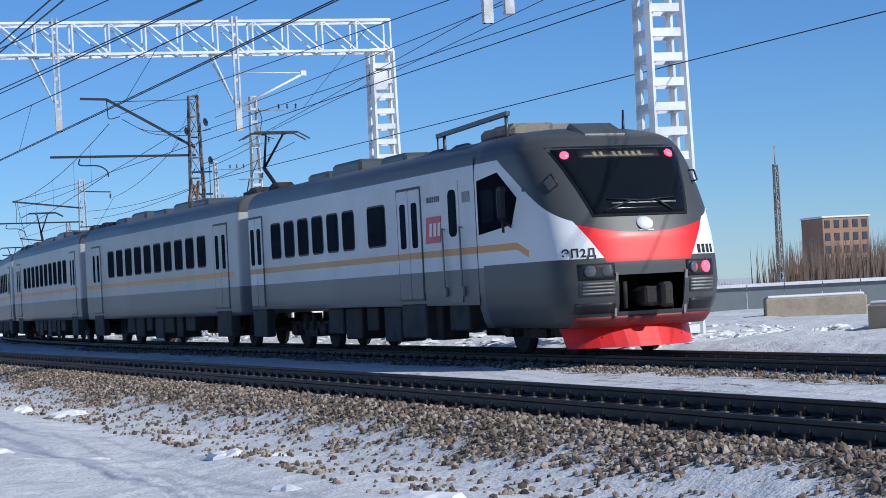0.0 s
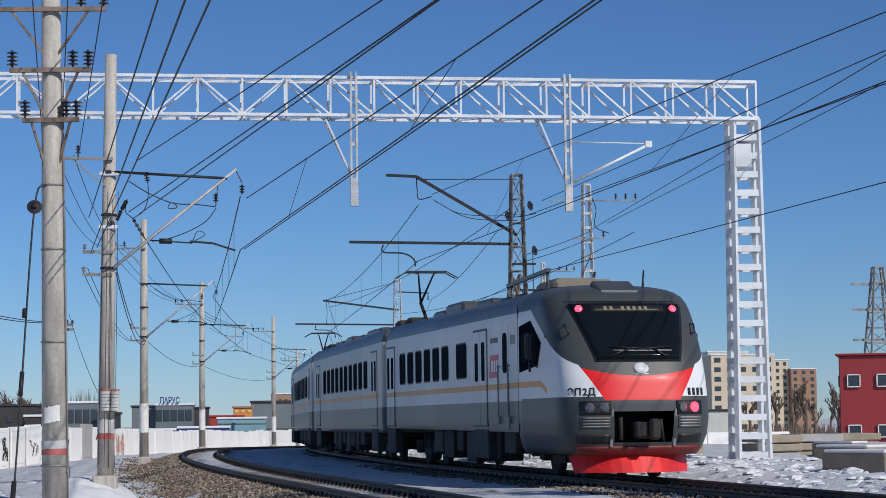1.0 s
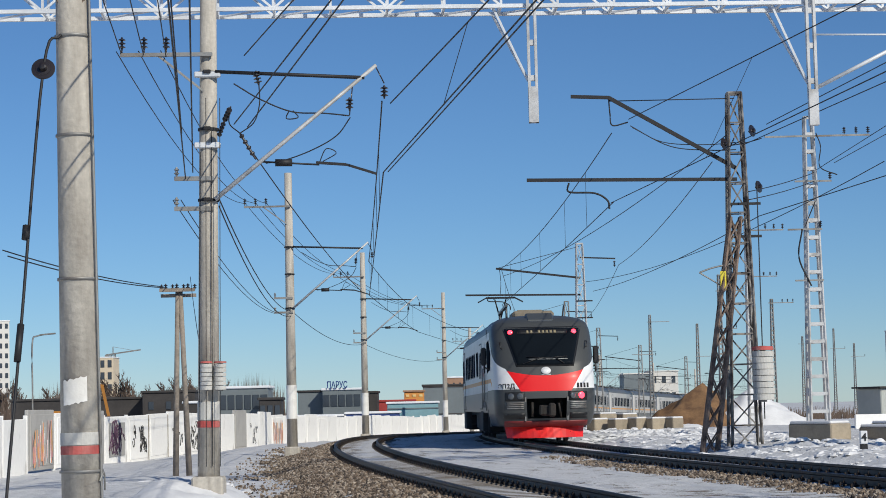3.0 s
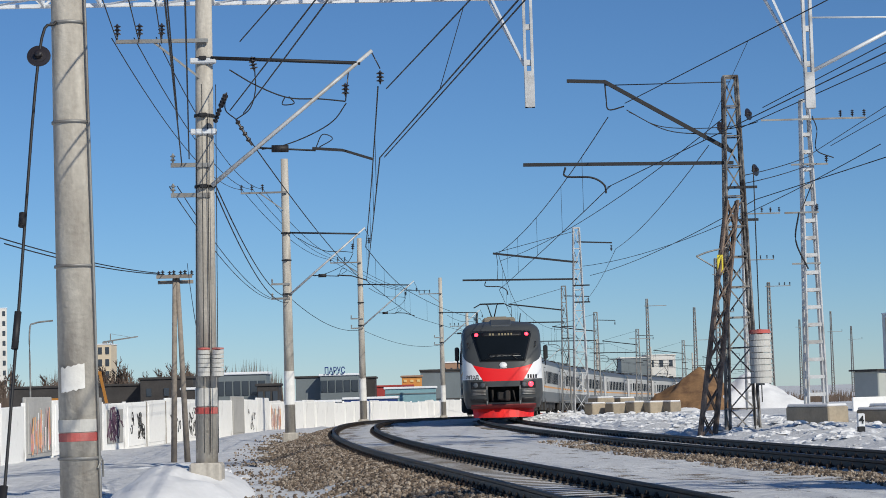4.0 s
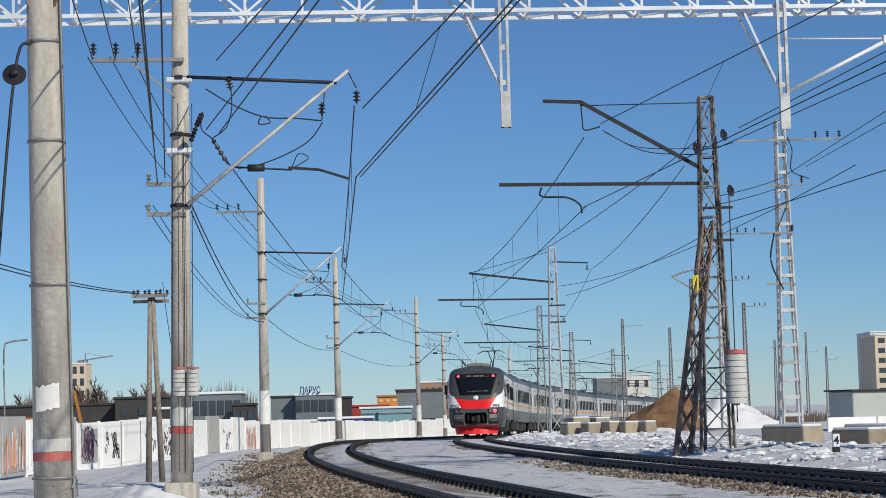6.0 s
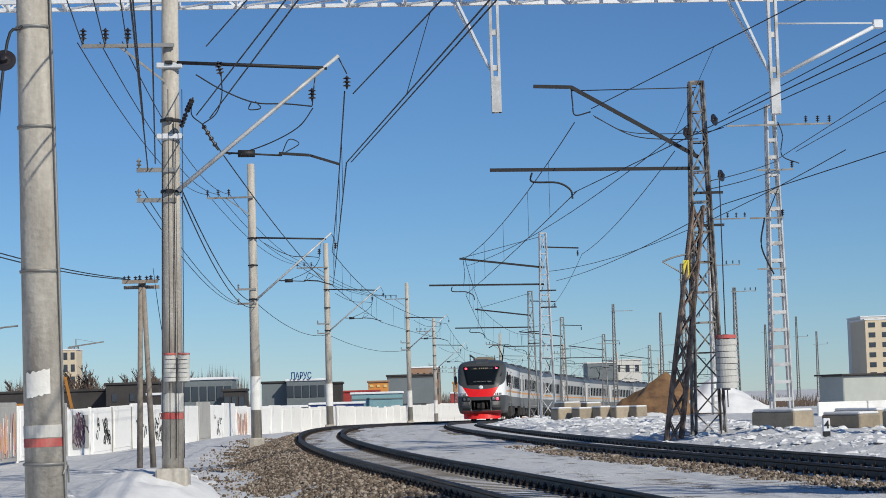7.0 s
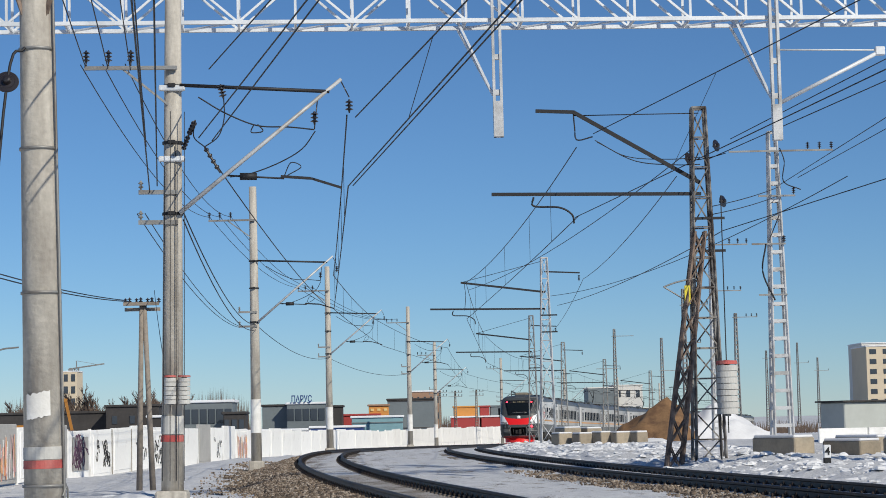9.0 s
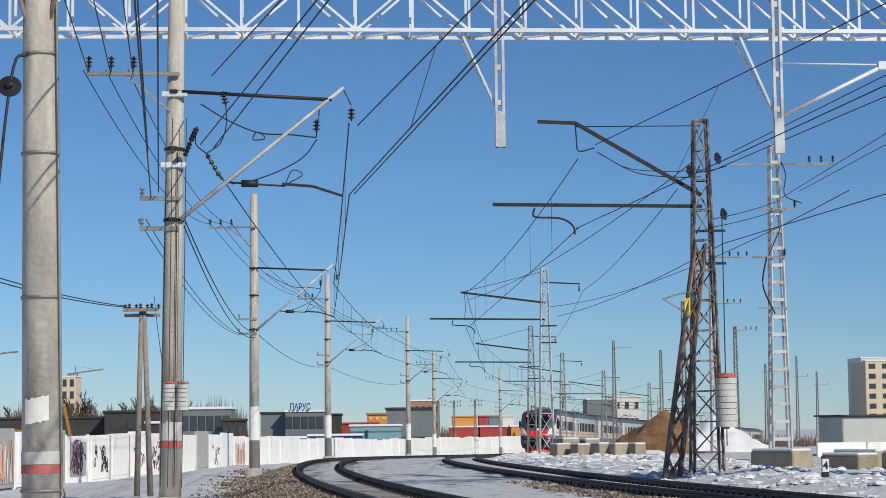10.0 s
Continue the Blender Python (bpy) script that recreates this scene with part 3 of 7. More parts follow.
for a, b, c in (((0.22, -0.2, 6.5), (0.36, -0.5, 6.75), 0.05), ((0.36, -0.5, 6.75), (0.52, -0.9, 6.95), 0.055), ((0.62, -0.2, 6.55), (0.92, -0.2, 6.05), 0.05), ((0.92, -0.2, 7.74), (0.98, -0.2, 7.46), 0.075)):
    bm = bmesh.new()
    a, b = Vector(a), Vector(b)
    prof = [(0.015, 0.0)]
    for k in range(4):
        u = 0.06 + k * 0.22
        prof += [(0.025, u), (c, u + 0.03), (c, u + 0.07), (0.025, u + 0.12)]
    turned(bm, [(r_, u * (b - a).length) for r_, u in prof + [(0.015, 1.0)]], 10, a, axis=(b - a), soft=False)
    part("insulator", bm, M["insulator"], p1)
bm = bmesh.new()
tube(bm, [(0.52, -0.9, 6.95), (0.45, -0.5, 6.7), (0.62, -0.2, 6.55)], 0.012)
tube(bm, [(0.98, -0.2, 7.5), (0.99, -0.2, 7.1), (0.88, -0.2, 6.75), (0.62, -0.2, 6.55)], 0.012)
tube(bm, [(1.62, -0.2, 6.97), (1.72, -0.2, 6.84), (1.50, -0.2, 6.82), (1.55, -0.2, 6.97)], 0.012)
part("jumper_cable", bm, M["wire"], p1)
contact_pole(POLE_2, 10.55, 3.15, 5.6, 9.2, "grey concrete catenary pole with bracket arm and whitewashed foot")
contact_pole(POLE_3, 10.45, 3.2, 5.7, 9.0, "grey concrete catenary pole with bracket arm and whitewashed foot")
contact_pole(POLE_4, 10.8, 3.2, 6.0, 9.5, "grey concrete catenary pole with bracket arm and whitewashed foot", turn=-0.15)
for s in (205, 248, 292, 336, 380):
    p = on_line(s, -4.2, 0.0)
    contact_pole(p, 10.4, 3.2, 5.7, 9.1, "grey concrete catenary pole with bracket arm and whitewashed foot", turn=-heading(s))

# the close pole with its guy wire
NEAR = Vector((-4.12, 23, -0.5))
near = empty("anchor_pole", Matrix.Translation(NEAR) @ Matrix.Rotation(-0.012, 4, "Y"), "thick grey concrete anchor pole with red band and guy wire", "pole", "concrete poles along the line")
bm = bmesh.new()
rod(bm, (0, 0, -0.5), (0, 0, 11.2), 0.24, 0.155, n=28)
part("shaft", bm, M["concrete"], near)
for nm, z0, z1, mt in (("red_band", 1.31, 1.41, "red_paint"), ("white_band", 1.415, 1.56, "weight")):
    bm = bmesh.new()
    turned(bm, [(0.20, z0), (0.2325, z0 + 0.003), (0.2315, z1 - 0.003), (0.20, z1)], 28, soft=False)
    part(nm, bm, M[mt], near)
bm = bmesh.new()
low, top = [], []
for i in range(25):
    a = radians(-132 + 3 * i)
    low.append(bm.verts.new((0.2345 * math.cos(a), 0.2345 * math.sin(a), 1.86 + 0.02 * noise.noise(Vector((i * 0.35, 0, 5))) + 0.002 * i)))
    top.append(bm.verts.new((0.2325 * math.cos(a), 0.2325 * math.sin(a), 2.14 + 0.025 * noise.noise(Vector((i * 0.3, 3, 5))) + 0.002 * i)))
for i in range(24):
    bm.faces.new((low[i], low[i + 1], top[i + 1], top[i])).smooth = True
part("paint_patch", bm, M["whitewash"], near, "scraped patch of whitewash")
for z in (1.12, 3.3, 4.95, 6.1):
    bm = bmesh.new()
    turned(bm, [(0.17, z - 0.02), (0.258 - 0.0078 * z, z - 0.015), (0.258 - 0.0078 * z, z + 0.015), (0.17, z + 0.02)], 24)
    part("clamp_band", bm, M["steel_grey"], near)
bm = bmesh.new()
tube(bm, [(0.24, -0.08, -0.2), (0.23, -0.09, 3), (0.20, -0.08, 8)], 0.016)
tube(bm, [(0.22, -0.12, 1.0), (0.26, -0.05, 1.1), (0.25, 0.05, 0.9)], 0.012)
part("earth_cable", bm, M["steel_grey"], near)
bm = bmesh.new()
turned(bm, [(0.03, -0.09), (0.045, -0.04), (0.125, -0.01), (0.135, 0.0), (0.13, 0.012), (0.09, 0.014), (0.085, 0.022), (0.05, 0.024), (0.04, 0.08), (0.02, 0.09)], 22, (-0.28, -0.35, 5.68), axis=Vector((0.1, -1, 0.35)), soft=False)
part("insulator", bm, M["insulator"], near)
bm = bmesh.new()
tube(bm, [(-0.1, -0.18, 6.1), (-0.28, -0.35, 5.68), (-0.42, -1.2, 2.6), (-0.52, -1.9, 0.2)], 0.018)
rod(bm, (-0.42, -1.15, 2.75), (-0.435, -1.3, 2.35), 0.04, n=8)
rod(bm, (-0.40, -0.85, 3.85), (-0.405, -0.9, 3.7), 0.045, n=8)
rod(bm, (-0.50, -1.7, 0.9), (-0.56, -2.1, -0.3), 0.045, n=8)
part("guy_wire", bm, M["wire"], near)
for z, w_ in ((9.25, 1.0), (8.15, 0.72), (7.25, 0.5)):
    bm = bmesh.new()
    bar(bm, (-w_, -0.2, z), (w_, -0.2, z), 0.08, 0.08)
    bar(bm, (-w_ * 0.7, -0.2, z), (-0.12, -0.1, z - 0.8), 0.04, 0.04)
    bar(bm, (w_ * 0.7, -0.2, z), (0.12, -0.1, z - 0.8), 0.04, 0.04)
    part("crossarm", bm, M["rust"], near)
    for x in (-w_ + 0.05, w_ - 0.05, w_ * 0.55):
        bm = bmesh.new()
        insulator(bm, (x, -0.2, z + 0.03), 1, 4, 0.10)
        part("insulator", bm, M["insulator"], near)


# rusty lattice mast that carries the far track's wires
def far_mast(at, h, reach, label, metal, w0=0.95, weights=False, bay=0.85, level=False):
    low, root_z, tip_z, out = (0.725, 0.815, 0.875, 0.73) if level else (0.76, 0.79, 0.995, 0.60)
    root = empty("lattice_catenary_mast", Matrix.Translation(at), label, "lattice mast", "lattice masts along the line")
    bm = bmesh.new()
    lattice_mast(bm, h, w0, w0 * 0.42, w0, w0 * 0.42, bay, 0.062, 0.036)
    part("mast", bm, metal, root)
    bm = bmesh.new()
    bar(bm, (0, -0.1, h * low), (-reach, -0.1, h * (low + 0.01)), 0.09, 0.09)
    part("lower_arm", bm, M["wire"], root)
    bm = bmesh.new()
    bar(bm, (0, -0.1, h * root_z), (-reach * out, -0.1, h * tip_z), 0.10, 0.10)
    if not level:
        bar(bm, (-reach * 0.60, -0.1, h * 0.995), (-reach * 0.78, -0.1, h), 0.09, 0.09)
    rod(bm, (0, -0.1, h * 0.985), (-reach * out, -0.1, h * (tip_z if level else 0.985)), 0.014)
    part("upper_arm", bm, M["wire"], root)
    if not level:
        bm = bmesh.new()
        tube(bm, [(-reach * 0.60, -0.1, h), (-reach * 0.595, -0.1, h * 0.95), (-reach * 0.585, -0.1, h * 0.917), (-reach * 0.51, -0.1, h * 0.925)], 0.02)
        tube(bm, [(-reach * 0.49, -0.1, h * 0.91), (-reach * 0.31, -0.1, h * 0.855), (-reach * 0.12, -0.1, h * 0.842), (0, -0.1, h * 0.842)], 0.014)
        tube(bm, [(-reach * 0.50, -0.1, h * 0.915), (-reach * 0.35, -0.1, h * 0.868), (-reach * 0.15, -0.1, h * 0.858), (0, -0.1, h * 0.862)], 0.012)
        part("jumper_cable", bm, M["wire"], root)
    else:
        bm = bmesh.new()
        bar(bm, (0, -0.1, h * 0.925), (1.85, -0.1, h * 0.915), 0.07, 0.07)
        part("feeder_arm", bm, M["wire"], root)
        bm = bmesh.new()
        insulator(bm, (1.8, -0.1, h * 0.87), 1, 4, 0.07)
        part("insulator", bm, M["insulator"], root)
        bm = bmesh.new()
        tube(bm, [(-reach * 0.70, -0.1, h * tip_z), (-reach * 0.69, -0.1, h * 0.80), (-reach * 0.70, -0.1, h * low)], 0.016)
        part("jumper_cable", bm, M["wire"], root)
    bm = bmesh.new()
    tube(bm, [(-reach * 0.80, -0.1, h * low), (-reach * 0.80, -0.1, h * (low - 0.025)), (-reach * 0.68, -0.1, h * (low - 0.03)), (-reach * 0.62, -0.1, h * (low - 0.05)), (-reach * 0.61, -0.1, h * (low - 0.075))], 0.028)
    part("registration_arm", bm, M["wire"], root)
    for x, z in ((-0.35, h * 0.855), (0.42, h * 0.89), (0.55, h * 0.735)) if weights else ():
        bm = bmesh.new()
        turned(bm, [(0.03, -0.10), (0.05, -0.04), (0.16, -0.012), (0.17, 0.0), (0.165, 0.012), (0.06, 0.03), (0.05, 0.09), (0.02, 0.10)], 20, (x, -0.35, z), axis=Vector((0.75, -0.6, 0.15)), soft=False)
        part("insulator", bm, M["insulator"], root)
    for z in (0.69, 0.6):
        bm = bmesh.new()
        bar(bm, (-0.25, -0.25, h * z), (0.6, -0.25, h * z), 0.05, 0.07)
        part("bracket", bm, M["wire"], root)
    return root


LAT = Vector((8.13, 55, -0.25))
lat = far_mast(LAT, 9.92, 5.75, "rusty grey lattice mast with long arms over the track", M["lattice"], 0.82, weights=True)
bm = bmesh.new()
q = []
for k, (sx, sy) in enumerate(((-1, -1), (1, -1), (1, 1), (-1, 1))):
    a, b = Vector((-1.12 + sx * 0.2, -1.0 + sy * 0.2, 0.0)), Vector((-0.08 + sx * 0.14, -0.1 + sy * 0.14, 6.5))
    bar(bm, a, b, 0.07, 0.07)
    q.append((a, b))
for i in range(9):
    for k in range(4):
        a, b = q[k][0].lerp(q[k][1], i / 9), q[(k + 1) % 4][0].lerp(q[(k + 1) % 4][1], (i + 1) / 9)
        bar(bm, a, b, 0.035, 0.035)
        a, b = q[(k + 1) % 4][0].lerp(q[(k + 1) % 4][1], i / 9), q[k][0].lerp(q[k][1], (i + 1) / 9)
        bar(bm, a, b, 0.035, 0.035)
part("back_strut", bm, M["rust"], lat, "slanting rusty lattice strut")
bm = bmesh.new()
rod(bm, (0.42, -0.85, 1.45), (0.42, -0.85, 2.95), 0.08)
cw = part("counterweight", bm, M["steel_grey"], lat, "stack of whitewashed concrete weights")
for k in range(8):
    bm = bmesh.new()
    turned(bm, [(0.20, 1.50 + k * 0.165), (0.285, 1.504 + k * 0.165), (0.285, 1.652 + k * 0.165), (0.20, 1.656 + k * 0.165)], 24, (0.42 + 0.012 * ((k * 5) % 3 - 1), -0.85, 0), soft=False)
    part("weight", bm, M["weight"], cw)
bm = bmesh.new()
turned(bm, [(0.2, 2.83), (0.292, 2.832), (0.28, 2.93), (0.1, 2.94)], 24, (0.42, -0.85, 0), soft=False)
part("cap", bm, M["red_paint"], cw)
bm = bmesh.new()
rod(bm, (0.42, -0.85, 1.0), (0.42, -0.85, 7.4), 0.016, n=5)
rod(bm, (0.20, -0.9, 0.1), (0.20, -0.9, 4.0), 0.02, n=5)
part("weight_cable", bm, M["wire"], lat)
bm = bmesh.new()
box(bm, (-0.52, -0.5, 4.75), (0.16, 0.03, 0.5), bevel=0.005)
part("yellow_sign", bm, mat("yellow sign", (0.72, 0.60, 0.05), 0.5, var=0.08, bump=0), lat, "small yellow sign plate")
bm = bmesh.new()
tube(bm, [(-0.3, -0.4, 5.2), (-0.8, -0.4, 5.1), (-1.15, -0.4, 4.98)], 0.025)
tube(bm, [(-1.15, -0.4, 4.98), (-0.55, -0.4, 4.6)], 0.02)
part("sign_bracket", bm, M["steel_grey"], lat)

far_mast((7.2, 105, -0.1), 9.7, 6.0, "pale grey lattice mast with long arms over the track", M["zinc"], 0.75, bay=1.1, level=True)
for s in (150, 192, 236, 280, 325, 370):
    p = on_line(s, TRACK_GAP + 3.6, -0.2)
    o_ = far_mast((0, 0, 0), 9.6, 5.6, "pale grey lattice mast with long arms over the track", M["steel_grey"], 0.7, bay=1.2, level=True)
    o_.matrix_world = Matrix.Translation(p) @ Matrix.Rotation(-heading(s), 4, "Z")


# pale lattice mast beyond the far track
def service_mast(at, h, label, arms, metal, w0=0.9):
    root = empty("lattice_mast", Matrix.Translation(at), label, "lattice mast", "service masts beyond the tracks")
    bm = bmesh.new()
    lattice_mast(bm, h, w0, w0 * 0.4, w0, w0 * 0.4, w0 * 0.95, 0.08, 0.05, flat=True)
    part("mast", bm, metal, root)
    for z, x0, x1, n in arms:
        bm = bmesh.new()
        bar(bm, (x0, -0.3, z), (x1, -0.3, z), 0.06, 0.06)
        part("crossarm", bm, M["steel_grey"], root)
        for i in range(n):
            bm = bmesh.new()
            insulator(bm, (x1 - 0.42 * i - 0.05, -0.3, z + 0.04), 1, 3, 0.07)
            part("insulator", bm, M["insulator"], root)
    return root


wm = service_mast((13.1, 71, 0.2), 11.0, "white galvanised lattice mast with cable brackets", ((10.3, -1.6, 2.1, 3), (8.7, -0.6, 0.7, 1), (7.0, -0.9, 0.3, 1), (5.2, -0.7, 0.3, 0)), M["zinc"], 0.66)
bm = bmesh.new()
tube(bm, [(0.2, -0.35, 10.4), (0.35, -0.35, 9.9), (0.3, -0.35, 9.2), (0.9, -0.35, 8.9)], 0.02)
part("cable", bm, M["wire"], wm)
bm = bmesh.new()
tube(bm, [(-0.4, -0.35, 7.0), (-0.55, -0.35, 6.0), (-0.15, -0.35, 5.0)], 0.03)
tube(bm, [(-0.3, -0.35, 7.1), (0.1, -0.35, 8.0)], 0.02)
part("cable", bm, M["wire"], wm)
service_mast((14.90, 98, -0.4), 10.38, "slender pale lattice mast with insulators", ((9.88, -0.2, 1.75, 3),), M["zinc"], 0.34)
service_mast((20.14, 132, -0.4), 10.21, "slender pale lattice mast with insulators", ((9.71, -0.2, 1.79, 3),), M["zinc"], 0.34)
service_mast((26.1, 160, -0.4), 9.6, "slender grey lattice mast with insulators", ((9.3, -0.3, 1.7, 3),), M["steel_grey"], 0.38)
service_mast((20.6, 150, -0.4), 11.0, "slender grey lattice mast with insulators", ((9.8, -0.3, 1.8, 3), (7.0, -0.2, 1.2, 2)), M["steel_grey"], 0.38)
service_mast((20.5, 200, -0.4), 10.3, "slender grey lattice mast with insulators", ((9.6, -0.3, 1.9, 0), (6.4, -1.9, 0.3, 0)), M["steel_grey"], 0.38)
service_mast((25.8, 205, -0.4), 9.5, "slender grey lattice mast with insulators", ((6.2, -0.3, 1.6, 1),), M["steel_grey"], 0.38)
service_mast((48.0, 270, -0.4), 10.0, "slender grey lattice mast with insulators", ((9.0, -0.6, 1.6, 1),), M["steel_grey"], 0.38)
service_mast((58.0, 300, -0.4), 12.0, "slender grey lattice mast with insulators", ((9.0, -0.6, 1.6, 1),), M["steel_grey"], 0.38)
service_mast((63.0, 310, -0.4), 10.0, "slender grey lattice mast with insulators", ((8.0, -0.6, 1.6, 1),), M["steel_grey"], 0.38)

# wires
def long_span(contact, messenger, twin=0.0):
    """The last span, on towards the camera and over it: contact and messenger wire each from its hanger, with droppers."""
    root = empty("catenary_span", Matrix(), "dark contact wire hung on droppers from a messenger wire", "overhead line", "spans of overhead line")
    c, m = hang(*contact, 0.05, 20), hang(*messenger, 0.2, 20)
    for nm, p, rr in (("messenger_wire", m, 0.013), ("contact_wire", c, 0.012)) + ((("contact_wire", [q + Vector((twin, 0, 0.01)) for q in c], 0.011),) if twin else ()):
        bm = bmesh.new()
        tube(bm, p, rr)
        part(nm, bm, M["wire"], root)
    for i in (2, 5, 9, 13, 17):
        bm = bmesh.new()
        tube(bm, [m[i], c[i]], 0.006, 4)
        part("dropper", bm, M["wire"], root)


def onward(a, b, y=-45.0):
    """The line from a through b, carried on to the cross plane at y."""
    a, b = Vector(a), Vector(b)
    return a, a + (b - a) * ((y - a.y) / (b.y - a.y))


near_pts = [(-1.06, 37.8, 5.69), (-2.9, 80, 5.75), (-1.5, 120, 5.75), (3.2, 163, 5.75)]
near_pts += [tuple(on_line(s, -0.9, 5.7)) for s in (205, 248, 292, 336, 380)]
for a, b in zip(near_pts, near_pts[1:]):
    catenary_span(a, b, 1.35, 0.25)
long_span(onward((-1.06, 37.8, 5.69), (1.01, 22.81, 5.75)), onward((-0.9, 37.8, 7), (0.55, 29.03, 7)), 0.09)
far_pts = [(4.75, 55, 6.75), (3.1, 105, 6.5)]
far_pts += [tuple(on_line(s, TRACK_GAP + 0.3, 6.0)) for s in (150, 192, 236, 280, 325, 370)]
for a, b in zip(far_pts, far_pts[1:]):
    catenary_span(a, b, 1.9, 0.45)
long_span(onward((4.66, 54.9, 6.71), (5.99, 44.82, 6.71)), onward((5.22, 54.9, 9.01), (7.99, 40.07, 9.01)))
for i in range(3):
    x = POLE_1.x - 1.62 + 0.42 * i
    a = (x, 37.8, 8.1)
    wire(*onward((-5.98 + 0.425 * i, 37.8, 8.07 - 0.045 * i), (-5.50 + 0.47 * i, 33.03 - 0.15 * i, 8.07 - 0.045 * i)), 0.1, 0.012)
    wire(a, (POLE_2.x - 1.7 + 0.42 * i, 79.8, 9.5), 0.7, 0.012)
    wire((POLE_2.x - 1.7 + 0.42 * i, 79.8, 9.5), (POLE_3.x - 1.7 + 0.42 * i, 119.8, 9.3), 0.6, 0.014)
    wire((POLE_3.x - 1.7 + 0.42 * i, 119.8, 9.3), (POLE_4.x - 1.7 + 0.42 * i, 162.8, 9.5), 0.6, 0.016)
# feeders that pass the poles on their small brackets, and anchor wires that cross to the gantry
for a, b in (((-4.79, 37.8, 5.66), (-2.88, 21.49, 5.66)), ((-4.65, 37.8, 5.77), (-2.72, 22.02, 5.77)), ((-4.85, 37.8, 6.52), (-3.41, 25.68, 6.52)), ((-3.63, 37.6, 7.94), (-2.53, 33.31, 7.94)),
             ((-3.84, 37.6, 6.64), (-1.51, 26.79, 6.64)), ((-3.59, 37.6, 6.58), (-1.30, 26.37, 6.58)), ((8.96, 54.7, 8.76), (10.11, 44.57, 8.76)), ((8.32, 54.7, 8.21), (9.93, 43.87, 8.21)),
             ((8.66, 54.7, 6.24), (10.08, 44.94, 6.24)), ((13.29, 70.7, 9.3), (13.28, 58.93, 9.3)), ((13.92, 70.7, 9.53), (14.11, 62.64, 9.53))):
    wire(*onward(a, b), 0.05, 0.014)
for a, b, sg in (((-3.7, 37.8, 6.4), (-3.2, 79.8, 5.9), 0.2), ((-4.2, 38.1, 5.3), (-6.0, 79.9, 5.2), 0.55), ((-6.0, 80.1, 5.2), (-4.7, 119.9, 5.1), 0.5), ((-4.7, 120.1, 5.1), (0.1, 162.9, 5.1), 0.5), ((-4.2, 38.1, 5.15), (-6.0, 79.9, 5.0), 0.65),
                 ((8.0, 54.7, 8.2), (8.53, 53, 8.15), 0.02), ((8.41, 54.7, 6.92), (13.2, 70.7, 9.2), 0.05), ((8.42, 54.7, 6.7), (13.2, 70.7, 8.9), 0.05), ((7.5, 105, 7.6), (12.2, 55, 7.7), 0.6), ((8.0, 54.9, 8.6), (3.2, 105, 8.0), 0.5)):
    wire(a, b, sg, 0.015)
# feeders on the far side
for a, b, sg in (((7.47, 54.90, 7.78), (9.23, 105.00, 8.45), 0.3), ((9.23, 105.00, 8.45), (10.73, 150.00, 7.64), 0.3), ((8.66, 54.70, 6.24), (7.85, 105.00, 7.10), 0.25)):
    wire(a, b, sg, 0.015)
for dx in (0.0, 0.15):
    wire((POLE_1.x - 0.58 + dx, 37.8, 5.25), (POLE_2.x - 0.58 + dx, 79.8, 5.1), 0.45, 0.011)


